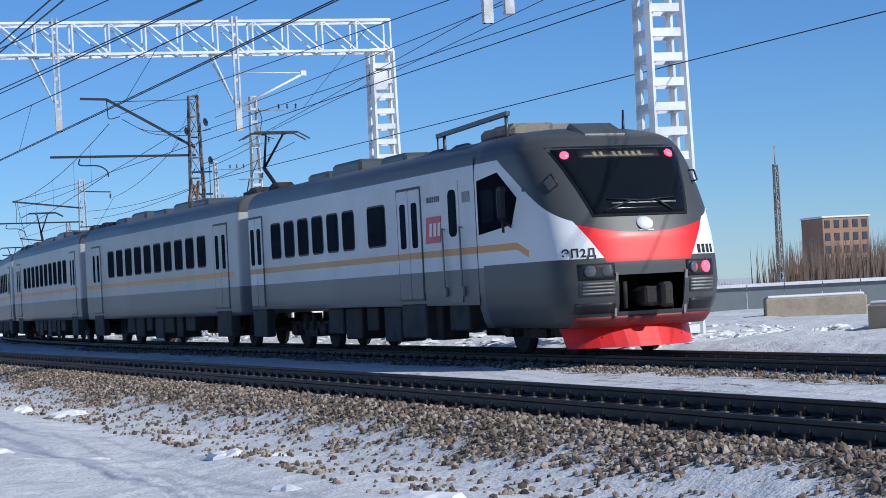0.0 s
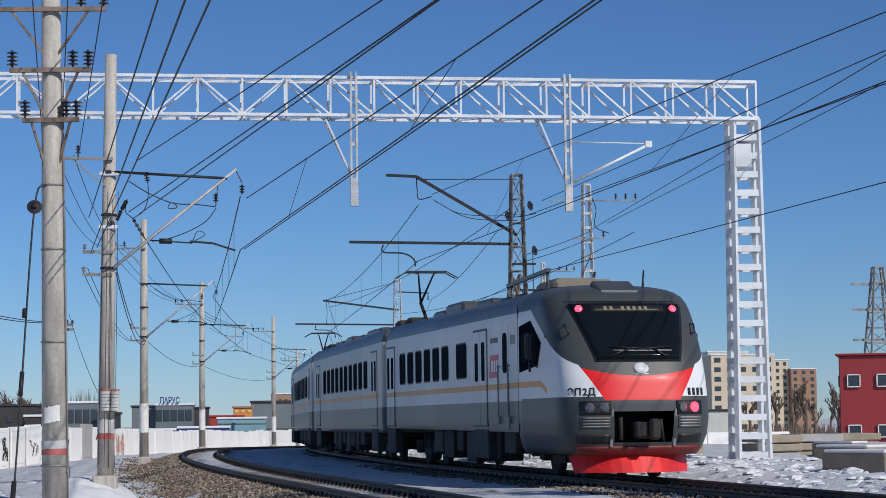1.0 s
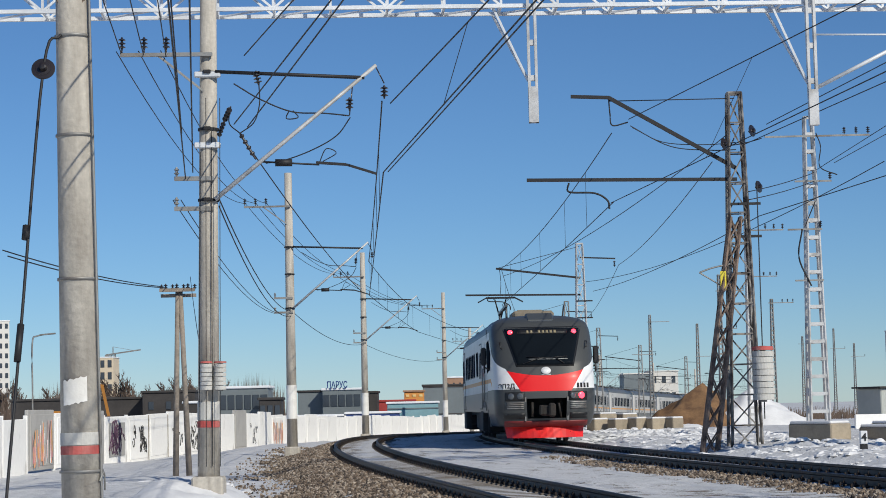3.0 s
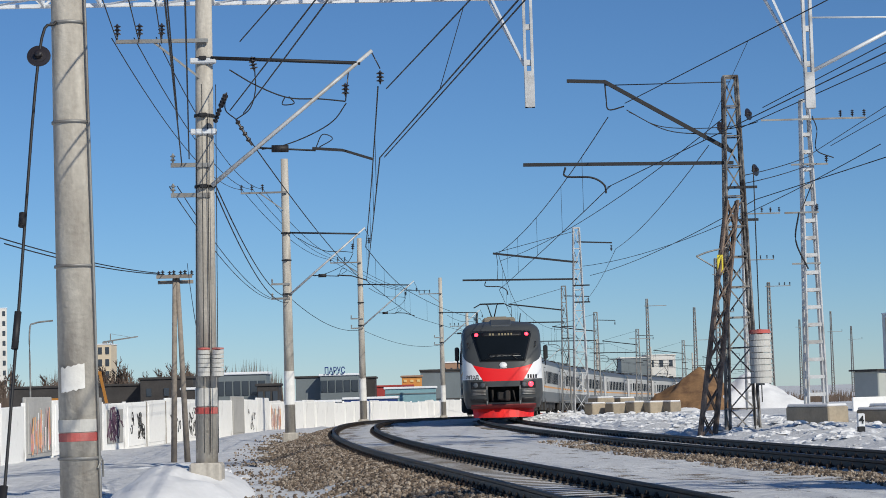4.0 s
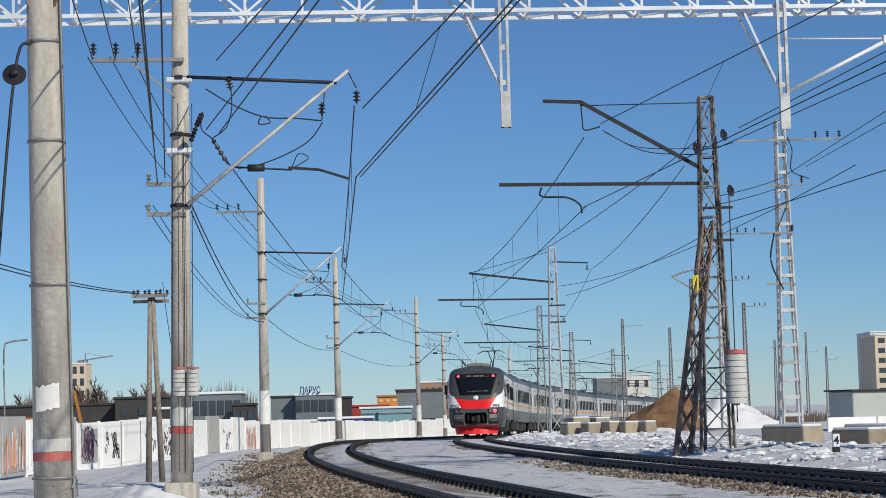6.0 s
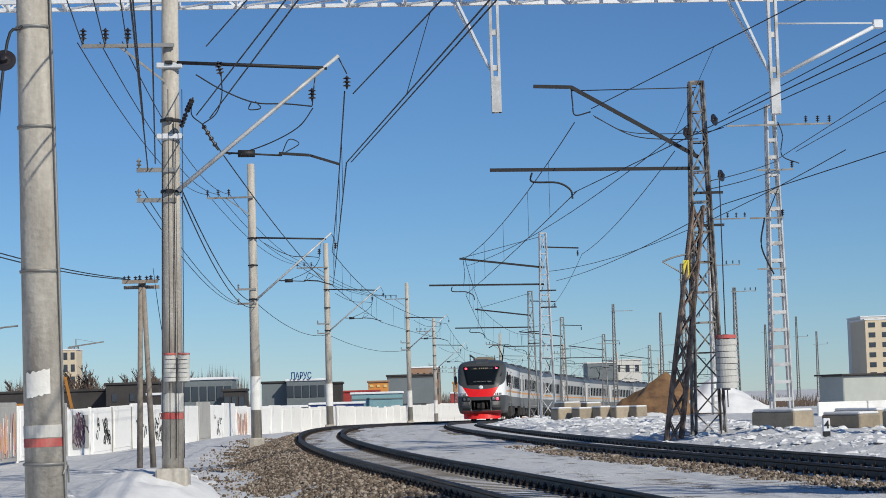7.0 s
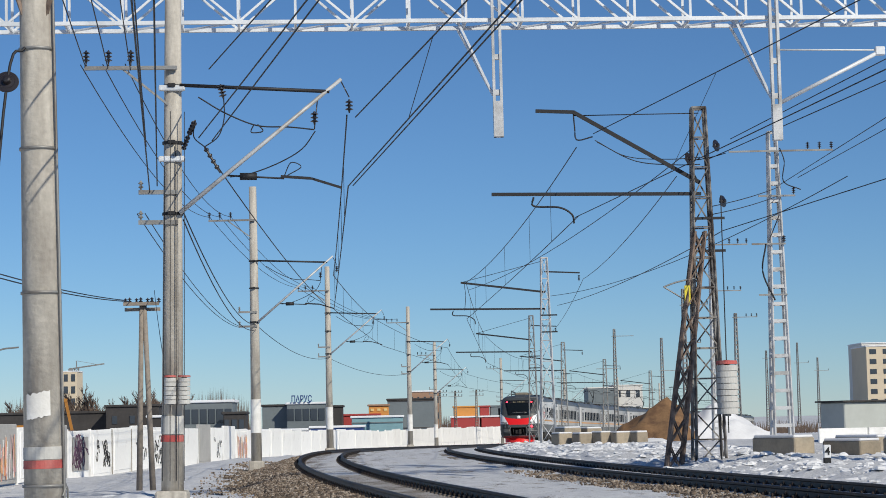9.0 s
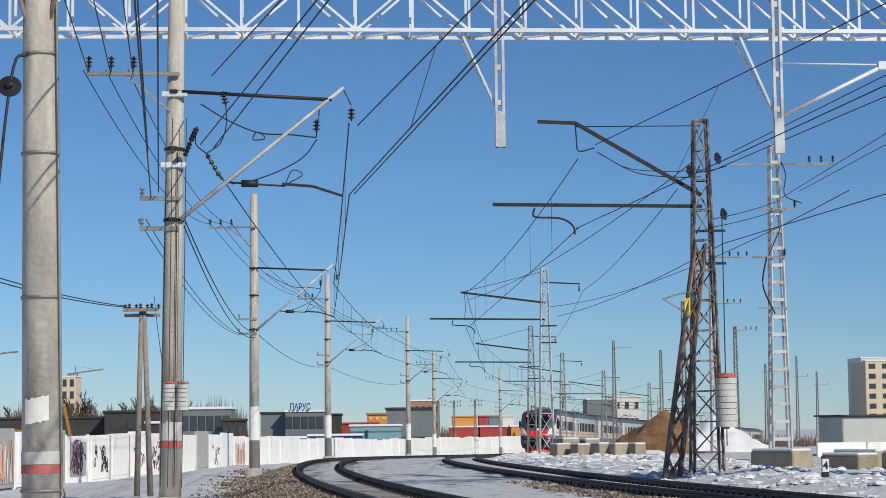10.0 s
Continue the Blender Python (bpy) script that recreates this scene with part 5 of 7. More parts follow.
def cab_front(root):
    # windscreen, tapering downwards
    ws = lambda z: 0.94 + 0.36 * (z - 2.61) / 1.29
    rim = part("windscreen_surround", skin(0, 0, 2.56, 3.95, 0.006, 16, 10, lambda z: ws(z) + 0.06), M["black"], root)
    part("windscreen", skin(0, 0, 2.61, 3.90, 0.014, 16, 10, ws), M["glass_dark"], root, "dark reflecting windscreen")
    disp = part("display_panel", skin(-0.86, 0.86, 3.70, 3.86, 0.022, 12, 2), M["black"], root)
    for i in range(9):
        if i in (2, 8):
            continue
        x = -0.55 + i * 0.135
        part("display_digit", skin(x, x + 0.08, 3.73, 3.83, 0.030, 1, 1), M["display"], disp)
    for sx in (-1, 1):
        c = nose_at(sx * 1.10, 3.77, 0.02)
        bm = bmesh.new()
        turned(bm, [(0.085, -0.02), (0.085, 0.02), (0.07, 0.035), (0.01, 0.045)], 18, c, axis=Vector((sx * 0.25, -1, 0.55)))
        part("upper_tail_light", bm, M["tail_light"], root, "lit red tail light")
        # headlamp cluster
        a, b = (-1.40, -0.74) if sx < 0 else (0.74, 1.40)
        hl = part("headlight", skin(a, b, 1.40, 1.70, 0.010, 6, 4), M["black"], root, "black headlamp cluster")
        for k, x in enumerate((sx * 0.90, sx * 1.20)):
            lit = sx > 0 and k == 1
            bm = bmesh.new()
            turned(bm, [(0.11, -0.02), (0.11, 0.02), (0.09, 0.035), (0.01, 0.045)], 18, nose_at(x, 1.56, 0.015), axis=Vector((sx * 0.5, -1, 0)))
            part("lamp", bm, M["tail_light"] if lit else M["lamp_off"], hl, "lit red tail lamp" if lit else "")
        gr = part("grille", skin(a if sx < 0 else a + 0.04, b, 1.10, 1.36, 0.006, 6, 4), M["dark_grey"], root)
        for k in range(4):
            z = 1.13 + 0.062 * k
            part("slat", skin(a + 0.06, b - 0.04, z, z + 0.036, 0.022, 5, 1), M["steel_grey"], gr)
        part("bumper_lower_corner", skin(a + 0.05 * sx, b, 0.78, 0.98, 0.008, 5, 3), M["black"], root)
        # mirrors and handrails
        bm = bmesh.new()
        rod(bm, (sx * 1.72, 3.55, 2.5), (sx * 1.95, 3.45, 2.62), 0.025)
        box(bm, (sx * 1.97, 3.42, 2.98), (0.20, 0.12, 0.62), bevel=0.05)
        rod(bm, (sx * 1.95, 3.45, 2.4), (sx * 1.95, 3.45, 2.7), 0.03)
        part("mirror", bm, M["black"], root, "black door mirror")
        bm = bmesh.new()
        rod(bm, nose_at(sx * 1.42, 3.2, 0.02), nose_at(sx * 1.42, 3.2, 0.02) + Vector((sx * 0.05, -0.12, 0.02)), 0.015)
        rod(bm, nose_at(sx * 1.46, 3.42, 0.02) + Vector((sx * 0.05, -0.12, 0)), nose_at(sx * 1.42, 3.2, 0.02) + Vector((sx * 0.05, -0.12, 0.02)), 0.018)
        rod(bm, nose_at(sx * 1.46, 3.42, 0.02), nose_at(sx * 1.46, 3.42, 0.02) + Vector((sx * 0.05, -0.12, 0)), 0.015)
        part("grab_handle", bm, M["black"], root)
        # cab side window, door and rails
        o = 1.752
        pent = [(5.15, 3.50), (4.1, 3.60), (3.2, 3.05), (3.5, 2.55), (5.15, 2.42)]
        sw = part("cab_side_window", plate(pent if sx < 0 else pent[::-1], sx, o, 0.05), M["cab_glass"], root, "black angular cab side window")
        part("pane", plate(rounded(4.35, 4.95, 2.65, 3.30, 0.10), sx, o + 0.006, 0.03), M["glass_side"], sw)
        part("pane", plate(rounded(3.68, 4.2, 2.62, 3.30, 0.14), sx, o + 0.006, 0.03), M["glass_side"], sw)
        part("cab_seam", plate([(5.26, 1.0), (5.26, 4.0), (5.29, 4.0), (5.29, 1.0)], sx, 1.7495, 0.02), M["black"], root)
        cd = part("cab_door", plate(rounded(6.15, 6.85, 1.10, 3.60, 0.04, 2), sx, o + 0.004, 0.03), M["livery_cab"], root)
        part("pane", plate(rounded(6.28, 6.72, 2.45, 3.42, 0.14), sx, o + 0.010, 0.02), M["glass_side"], cd)
        for y in (6.02, 6.98):
            bm = bmesh.new()
            rod(bm, (sx * 1.81, y, 1.25), (sx * 1.81, y, 2.65), 0.022)
            for z in (1.28, 2.62):
                rod(bm, (sx * 1.74, y, z), (sx * 1.81, y, z), 0.018)
            box(bm, (sx * 1.79, y, 1.32), (0.07, 0.09, 0.2), bevel=0.015)
            part("handrail", bm, M["steel_grey"], root)
        part("vent_plate", plate(rounded(5.55, 5.95, 3.12, 3.34, 0.02, 1), sx, o + 0.004, 0.02), M["steel_grey"], root)
        lg = part("logo_plate", plate([(8.10, 2.36), (7.25, 2.36), (7.15, 2.92), (8.0, 2.92)][::1 if sx < 0 else -1], sx, o + 0.004, 0.02), M["logo_red"], root, "red plate with plain white strokes")
        for k in range(3):
            y = 7.86 - 0.24 * k
            part("stroke", plate([(y, 2.50), (y - 0.15, 2.50), (y - 0.2, 2.78), (y - 0.05, 2.78)][::1 if sx < 0 else -1], sx, o + 0.009, 0.01), M["train_white"], lg)
        for k in range(7):
            y = 7.95 - 0.11 * k
            part("number_bar", plate([(y, 3.22), (y - 0.07, 3.22), (y - 0.07, 3.34), (y, 3.34)][::1 if sx < 0 else -1], sx, o + 0.004, 0.01), M["dark_grey"], root)
    # class letters on the white cheek, number shown as bars
    for i, ch in enumerate("ЭП2Д"):
        x = -1.545 + 0.136 * i
        p, q = nose_at(x, 1.90, 0.012), nose_at(x + 0.05, 1.90, 0.012)
        across = (q - p).normalized()
        upv = (nose_at(x, 1.98, 0.012) - p).normalized()
        nrm = across.cross(upv).normalized()
        m_ = Matrix((across, upv, nrm)).transposed().to_4x4()
        m_.translation = p
        text_mesh("letter", ch, 0.215, m_, M["black"], root)
    for i in range(4):
        x = 1.06 + 0.115 * i
        part("number_bar", skin(x, x + 0.07, 1.82, 1.98, 0.008, 2, 1), M["black"], root)
    bm = bmesh.new()
    c = nose_at(0.02, 2.42, 0.02)
    turned(bm, [(0.17, -0.02), (0.165, 0.008), (0.01, 0.012)], 20, (0, 0, 0), axis=Vector((0, -1, 0.45)))
    bmesh.ops.scale(bm, vec=(1, 1, 0.8), verts=bm.verts)
    bmesh.ops.translate(bm, vec=c, verts=bm.verts)
    part("badge", bm, M["train_white"], root, "plain white badge")
    part("badge_bar", skin(-0.14, 0.18, 2.275, 2.30, 0.01, 3, 1), M["train_white"], root)
    # wipers
    for x0, x1 in ((-0.62, 0.30), (0.78, -0.05)):
        bm = bmesh.new()
        a, b, c = nose_at(x0 - 0.12, 2.66, 0.05), nose_at((x0 + x1) / 2, 2.86, 0.06), nose_at(x1, 2.84, 0.06)
        rod(bm, a, b, 0.018)
        rod(bm, nose_at(x0, 2.90, 0.05), c, 0.014)
        part("wiper", bm, M["black"], root)
    part("sill_strip", skin(-0.55, 0.8, 2.80, 2.83, 0.03, 6, 1), M["steel_grey"], root)
    # roof lamp housing over the windscreen
    bm = bmesh.new()
    box(bm, (0, 3.15, 4.24), (0.98, 0.8, 0.22), Matrix.Rotation(radians(22), 4, "X"), bevel=0.06)
    rl = part("roof_lamp_housing", bm, M["dark_grey"], root)
    bm = bmesh.new()
    box(bm, (0, 2.77, 4.115), (0.78, 0.06, 0.14), Matrix.Rotation(radians(24), 4, "X"), bevel=0.02)
    part("lamp_glass", bm, M["lamp_off"], rl)
    # coupler bay
    bm = bmesh.new()
    box(bm, (0, 2.35, 1.12), (1.5, 1.6, 0.86))
    bmesh.ops.delete(bm, geom=[f for f in bm.faces if f.calc_center_median().y < 1.7], context="FACES")
    bmesh.ops.reverse_faces(bm, faces=bm.faces)
    part("coupler_bay", bm, M["black"], root)
    bm = bmesh.new()
    box(bm, (0, 1.45, 1.06), (0.42, 0.9, 0.36), bevel=0.07)
    box(bm, (0.16, 0.98, 1.08), (0.24, 0.26, 0.46), bevel=0.06)
    box(bm, (-0.20, 1.05, 1.08), (0.14, 0.22, 0.34), bevel=0.04)
    rod(bm, (-0.48, 1.35, 0.85), (-0.48, 1.35, 1.35), 0.05)
    rod(bm, (0.5, 1.4, 0.8), (0.42, 1.3, 1.3), 0.04)
    part("coupler", bm, M["under"], root, "grimy steel coupler")
    for sx in (-1, 1):
        bm = bmesh.new()
        bar(bm, nose_at(sx * 0.72, 0.72, 0.02), nose_at(sx * 0.72, 1.52, 0.02), 0.05, 0.05)
        part("bay_frame", bm, M["steel_grey"], root)
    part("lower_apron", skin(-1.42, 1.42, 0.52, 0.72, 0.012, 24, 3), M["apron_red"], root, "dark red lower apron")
    # red plough under the bumper
    bm = bmesh.new()
    pts = []
    for i in range(13):
        x = -1.36 + 2.72 * i / 12
        bend = 0.85 * (abs(x) / 1.36) ** 2.4
        pts.append((x, bend))
    top = [bm.verts.new((x, 1.52 + b_, 0.52)) for x, b_ in pts]
    bot = [bm.verts.new((x * 0.96, 1.30 + b_, 0.14)) for x, b_ in pts]
    topb = [bm.verts.new(v.co + Vector((0, 0.05, 0))) for v in top]
    botb = [bm.verts.new(v.co + Vector((0, 0.05, 0))) for v in bot]
    for i in range(12):
        bm.faces.new((bot[i], bot[i + 1], top[i + 1], top[i]))
        bm.faces.new((botb[i + 1], botb[i], topb[i], topb[i + 1]))
        bm.faces.new((bot[i + 1], bot[i], botb[i], botb[i + 1]))
        bm.faces.new((top[i], top[i + 1], topb[i + 1], topb[i]))
    part("snow_plough", bm, M["train_red"], root, "bright red snow plough")
    for x in (-0.8, 0.8):
        bm = bmesh.new()
        bar(bm, (x, 1.7, 0.30), (x, 2.3, 0.75), 0.08, 0.08)
        part("plough_bracket", bm, M["under"], root)


def build_car(kind):
    length = 22.0 if kind == "cab" else 21.6
    label = {"cab": "white, grey and red electric train end car", "motor": "white and grey electric train car with raised pantograph", "plain": "white and grey electric train passenger car"}[kind]
    root = empty("train_car", Matrix(), label, "train car", "cars of the train")
    cab = kind == "cab"
    paint = M["livery_cab"] if cab else M["livery_mid"]
    part("body", car_body(length, cab, 0.95 if not cab else 0.55), paint, root)
    side_fittings(root, length, cab, paint)
    roof_gear(root, length, kind)
    for o in root.children:
        if o.name.split(".")[0] in ("air_conditioner", "cable_support", "roof_vent", "antenna", "roof_box", "cable_head"):
            o.location.z = -0.15
    for y in (4.1 if cab else 3.6, length - 3.6):
        bogie(root, y)
    if cab:
        cab_front(root)
    if kind == "motor":
        pantograph(root, 2.6)
    bm = bmesh.new()
    box(bm, (0, length, 2.35), (2.3, 1.0, 2.4), bevel=0.05)
    part("gangway", bm, M["black"], root)
    return root


CAR_STEP = 22.05
CARS = [build_car("cab"), build_car("motor"), build_car("plain")]
CARS += [copy_thing(CARS[1 + i % 2], Matrix()) for i in range(8)]


# ---- what stands round the line ----
M["panel"] = mat("whitewashed concrete panel", (0.91, 0.90, 0.87), 0.85, var=0.06, size=1.2, fine=7, bump=0.3, col2=(0.52, 0.50, 0.46), mix2=(0.56, 0.80), per_piece=0.06)
M["panel_grey"] = mat("bare concrete panel", (0.42, 0.41, 0.39), 0.85, var=0.12, size=1.0, fine=9, bump=0.25, per_piece=0.1)
M["graffiti"] = mat("dark violet spray paint", (0.10, 0.05, 0.09), 0.6, var=0.1, bump=0)
M["graffiti_black"] = mat("black spray paint", (0.02, 0.02, 0.022), 0.6, var=0.1, bump=0)
M["graffiti_pink"] = mat("pale pink spray paint", (0.72, 0.42, 0.40), 0.7, var=0.12, bump=0)
M["graffiti_warm"] = mat("orange and pink spray paint", (0.80, 0.42, 0.16), 0.7, var=0.15, size=0.35, fine=4, bump=0, col2=(0.75, 0.35, 0.38))


def fence_at(s):
    """The fence's foot along the line: lateral offset and ground height."""
    w = float(np.interp(s, [-60, 20, 76, 96, 114, 150, 190, 330], [-16, -14, -12.6, -10.7, -9.3, -8.2, -7.8, -8.5]))
    z = float(np.interp(s, [-60, 76, 114, 150, 190, 330], [-0.85, -0.8, -0.95, -1.25, -1.6, -1.9]))
    return w, z


def build_fence():
    root = empty("concrete_fence", Matrix(), "whitewashed concrete panel fence with graffiti", "fence")
    meshes = []
    for k in range(4):
        bm = bmesh.new()
        h = 2.15 + 0.06 * k
        box(bm, (0, 0, h / 2), (4.0, 0.14, h), bevel=0.025)
        if k % 2:
            box(bm, (0, -0.08, h / 2), (3.5, 0.04, h - 0.35), bevel=0.015)
        me = bpy.data.meshes.new("panel")
        bm.to_mesh(me)
        bm.free()
        me.materials.append(M["panel"] if k < 3 else M["panel_grey"])
        meshes.append(me)
    bm = bmesh.new()
    box(bm, (0, 0, 1.1), (0.16, 0.15, 2.2), bevel=0.02)
    post = bpy.data.meshes.new("post")
    bm.to_mesh(post)
    bm.free()
    post.materials.append(M["panel"])
    dark_post = post.copy()
    dark_post.materials[0] = M["concrete_dark"]
    s = 20.0
    n = 0
    while s < 300:
        w, z = fence_at(s)
        p = on_line(s, w, z - grade(s))
        w2, z2 = fence_at(s + 4.1)
        q = on_line(s + 4.1, w2, z2 - grade(s + 4.1))
        d = q - p
        ang = math.atan2(d.y, d.x)
        r = random.random()
        ob = new("panel", meshes[3 if min(abs(s - 75.5), abs(s - 84.5), abs(s - 118.5)) < 2.05 else int(r * 3.3) % 3])
        ob.parent = root
        ob.matrix_world = Matrix.Translation((p + q) / 2 + Vector((0, 0, random.uniform(-0.10, 0.12) - 0.1))) @ Matrix.Rotation(ang, 4, "Z") @ Matrix.Rotation(random.uniform(-0.015, 0.015), 4, "Y")
        po = new("post", dark_post if abs(s - 98.5) < 4.2 else post)
        po.parent = root
        po.matrix_world = Matrix.Translation(p - Vector((0, 0, 0.1))) @ Matrix.Rotation(ang, 4, "Z")
        # sprayed scrawls and streaks
        fr = Matrix.Translation((p + q) / 2) @ Matrix.Rotation(ang, 4, "Z")
        kind = next((k for s_, k in ((79, "warm"), (89.5, "violet"), (94, "black"), (102.0, "few"), (106.0, "black"), (110.0, "black"), (122.0, "few"), (129.0, "warm")) if abs(s - s_) < 2.05), None)
        if kind in ("violet", "black", "few"):
            if kind == "violet":
                bm = bmesh.new()
                box(bm, fr @ Vector((0, -0.108, 1.0)), (2.9, 0.006, 1.5), Matrix.Rotation(ang, 4, "Z"))
                part("paint_ground", bm, M["panel_grey"], root)
            for j in range({"violet": 24, "black": 15, "few": 5}[kind]):
                cx, cz, rr = random.uniform(-1.25, 1.25), random.uniform(0.5, 1.55), random.uniform(0.14, 0.36)
                ph, tw = random.uniform(0, 6), random.uniform(0.6, 2.1)
                bm = bmesh.new()
                tube(bm, [fr @ Vector((cx + rr * math.cos(ph + i * 0.55), -0.115, cz + rr * 1.1 * math.sin(tw * (ph + i * 0.5)))) for i in range(9)], 0.030 if kind == "violet" else 0.018, 4)
                part("spray_stroke", bm, M["graffiti" if kind == "violet" else "graffiti_black"], root)
        if kind == "warm":
            for j in range(44):
                x, h, b0 = random.uniform(-1.6, 1.6), random.uniform(0.5, 1.5), random.uniform(0.1, 0.5)
                bm = bmesh.new()
                box(bm, fr @ Vector((x, -0.108 - 0.001 * j, b0 + h / 2)), (random.uniform(0.04, 0.14), 0.004, h), Matrix.Rotation(ang, 4, "Z") @ Matrix.Rotation(random.uniform(-0.12, 0.12), 4, "Y"))
                part("spray_streak", bm, M[("graffiti_warm", "graffiti_pink", "panel", "graffiti_warm", "panel_grey")[j % 5]], root)
        s += 4.1
        n += 1


build_fence()

# ---- buildings in the distance ----
M["wall_cream"] = mat("cream plaster", (0.62, 0.52, 0.38), 0.85, var=0.06, size=6, fine=2, bump=0.05)
M["wall_white"] = mat("white plaster", (0.66, 0.64, 0.60), 0.85, var=0.06, size=6, fine=2, bump=0.05)
M["wall_brown"] = mat("brown brick wall", (0.33, 0.20, 0.13), 0.85, var=0.12, size=4, fine=3, bump=0.1)
M["wall_grey"] = mat("grey cladding", (0.16, 0.185, 0.195), 0.6, var=0.1, size=3, fine=3, bump=0.05)
M["wall_pale"] = mat("pale green-grey steel sheet", (0.44, 0.46, 0.43), 0.6, var=0.08, size=1.5, fine=4, bump=0.05)
M["wall_dark"] = mat("dark shed boards", (0.050, 0.045, 0.043), 0.8, var=0.25, size=1.5, fine=4, bump=0.1)
M["wall_teal"] = mat("pale teal corrugated steel", (0.22, 0.38, 0.42), 0.55, var=0.1, size=2, fine=3, bump=0.05)
M["wall_red"] = mat("dark red cladding", (0.30, 0.032, 0.035), 0.6, var=0.08, size=4, fine=3, bump=0.05)
M["wall_yellow"] = mat("yellow cladding", (0.75, 0.58, 0.25), 0.6, var=0.08, size=4, fine=3, bump=0.05)
M["window"] = mat("dark window glass", (0.05, 0.06, 0.075), 0.15, var=0.2, size=2, fine=1, bump=0)
M["roof_snow"] = mat("snow on roofs", (0.80, 0.81, 0.83), 0.8, var=0.05, size=2, fine=5, bump=0.2)
M["orange"] = mat("orange sign", (0.62, 0.27, 0.06), 0.6, var=0.08, bump=0)
M["red_sign"] = mat("red sheet", (0.36, 0.045, 0.04), 0.6, var=0.12, bump=0)
M["blue"] = mat("blue sheet", (0.025, 0.055, 0.20), 0.5, var=0.12, bump=0)
M["sand"] = mat("brown sand", (0.235, 0.135, 0.065), 0.95, var=0.28, size=0.7, fine=8, bump=0.6, col2=(0.13, 0.072, 0.038))
M["bark"] = mat("bare brown twigs", (0.13, 0.095, 0.075), 0.9, var=0.2, size=1, fine=8, bump=0.1)


def building(name, cx, cy, w, d, z0, z1, wall, rows, cols, label, category="building", turn=0.0, roof="snow", win=(0.55, 0.6), side_cols=0, win_mat="window", band=None, lift=0.0, roof_t=0.24):
    root = empty(name, pose(cx, cy, z0, rz=turn), label, category)
    h = z1 - z0
    bm = bmesh.new()
    box(bm, (0, d / 2, h / 2 - 1.6), (w, d, h + 3.2), bevel=0.04)
    part("wall", bm, M[wall], root)
    bm = bmesh.new()
    box(bm, (0, d / 2, h + roof_t / 2), (w + 0.3, d + 0.3, roof_t), bevel=roof_t * 0.2)
    part("roof", bm, M["roof_snow"] if roof == "snow" else M[roof], root)
    if rows:
        cw, ch = w / cols, h / rows
        bm = bmesh.new()
        box(bm, (0, 0, 0), (cw * win[0], 0.10, ch * win[1]), bevel=0.02)
        me = bpy.data.meshes.new("window")
        bm.to_mesh(me)
        bm.free()
        me.materials.append(M[win_mat])
        for i in range(cols):
            for j in range(rows):
                o = new("window", me)
                o.parent = root
                o.location = (-w / 2 + cw * (i + 0.5), -0.03, ch * (j + 0.5) + lift)
        for i in range(side_cols):
            for j in range(rows):
                o = new("window", me)
                o.parent = root
                o.matrix_local = Matrix.Translation((-w / 2 - 0.03, d / side_cols * (i + 0.5), ch * (j + 0.5))) @ Matrix.Rotation(math.pi / 2, 4, "Z")
    if band:
        for z, t, mt in band:
            bm = bmesh.new()
            box(bm, (0, -0.02, z), (w + 0.06, 0.12, t))
            part("fascia", bm, M[mt], root)
    return root


building("apartment_tower", -112.6, 500, 10, 14, -2, 25, "wall_white", 11, 7, "tall white apartment block with rows of windows", turn=13, side_cols=4, win=(0.5, 0.5))
building("unfinished_building", -73, 432, 4.6, 8, -2, 13.4, "wall_cream", 6, 3, "unfinished cream tower block with open window holes")
building("long_shed", -35, 196, 14, 8, -1.6, 2.7, "wall_dark", 0, 0, "low dark boarded shed behind the fence", "shed", roof="wall_dark")
building("shed", -26.2, 192, 5.0, 6, -1.6, 3.2, "wall_dark", 1, 3, "dark boarded shed beside the yard", "shed", roof="wall_dark", win=(0.3, 0.16), lift=1.2)
building("lean_to", -22.8, 186, 2.4, 5, -1.6, 2.1, "wall_dark", 0, 0, "low dark lean-to with snow on its roof", "shed")
building("cabin", -17.9, 180, 4.4, 5, -1.6, 3.3, "wall_grey", 1, 6, "grey cabin with a glazed upper band", "cabin", win=(0.8, 0.26), lift=1.25)
building("low_shed", -15.2, 176, 1.9, 3, -1.6, 2.2, "wall_dark", 1, 3, "small dark boarded shed", "shed", roof="wall_dark", win=(0.7, 0.4), lift=0.7)
building("panel_shed", -14.6, 222, 3.0, 6, -1.6, 3.2, "wall_grey", 0, 0, "grey panel shed beside the shop", "shed", roof="wall_dark")
par = building("shop_building", -11.2, 220, 4.2, 7, -1.6, 3.35, "wall_grey", 1, 5, "grey single storey shop with a blue roof sign", "shop", win=(0.84, 0.26), lift=1.35)
text_mesh("roof_sign", "ПАРУС", 0.98, Matrix.Translation((-0.45, -0.3, 5.5)) @ Matrix.Rotation(math.pi / 2, 4, "X") @ Matrix.Diagonal((0.68, 1, 1, 1)), M["blue"], par, 0.06)
building("back_shed", -8.6, 226, 2.2, 5, -1.6, 3.0, "wall_dark", 0, 0, "dark shed between the shops", "shed", roof="wall_dark")
building("snowy_shed", -13.0, 205, 5.2, 6, -1.8, 0.55, "wall_grey", 0, 0, "low grey shed under thick snow", "shed")
building("snowy_shed", -7.4, 206, 5.4, 6, -1.8, 0.75, "blue", 0, 0, "low blue shed under thick snow", "shed")
building("teal_shed", -3.4, 214, 5.4, 5, -1.8, 1.7, "wall_teal", 0, 0, "pale teal corrugated shed", "shed", band=((3.0, 0.12, "wall_grey"), (1.6, 0.06, "wall_grey")))
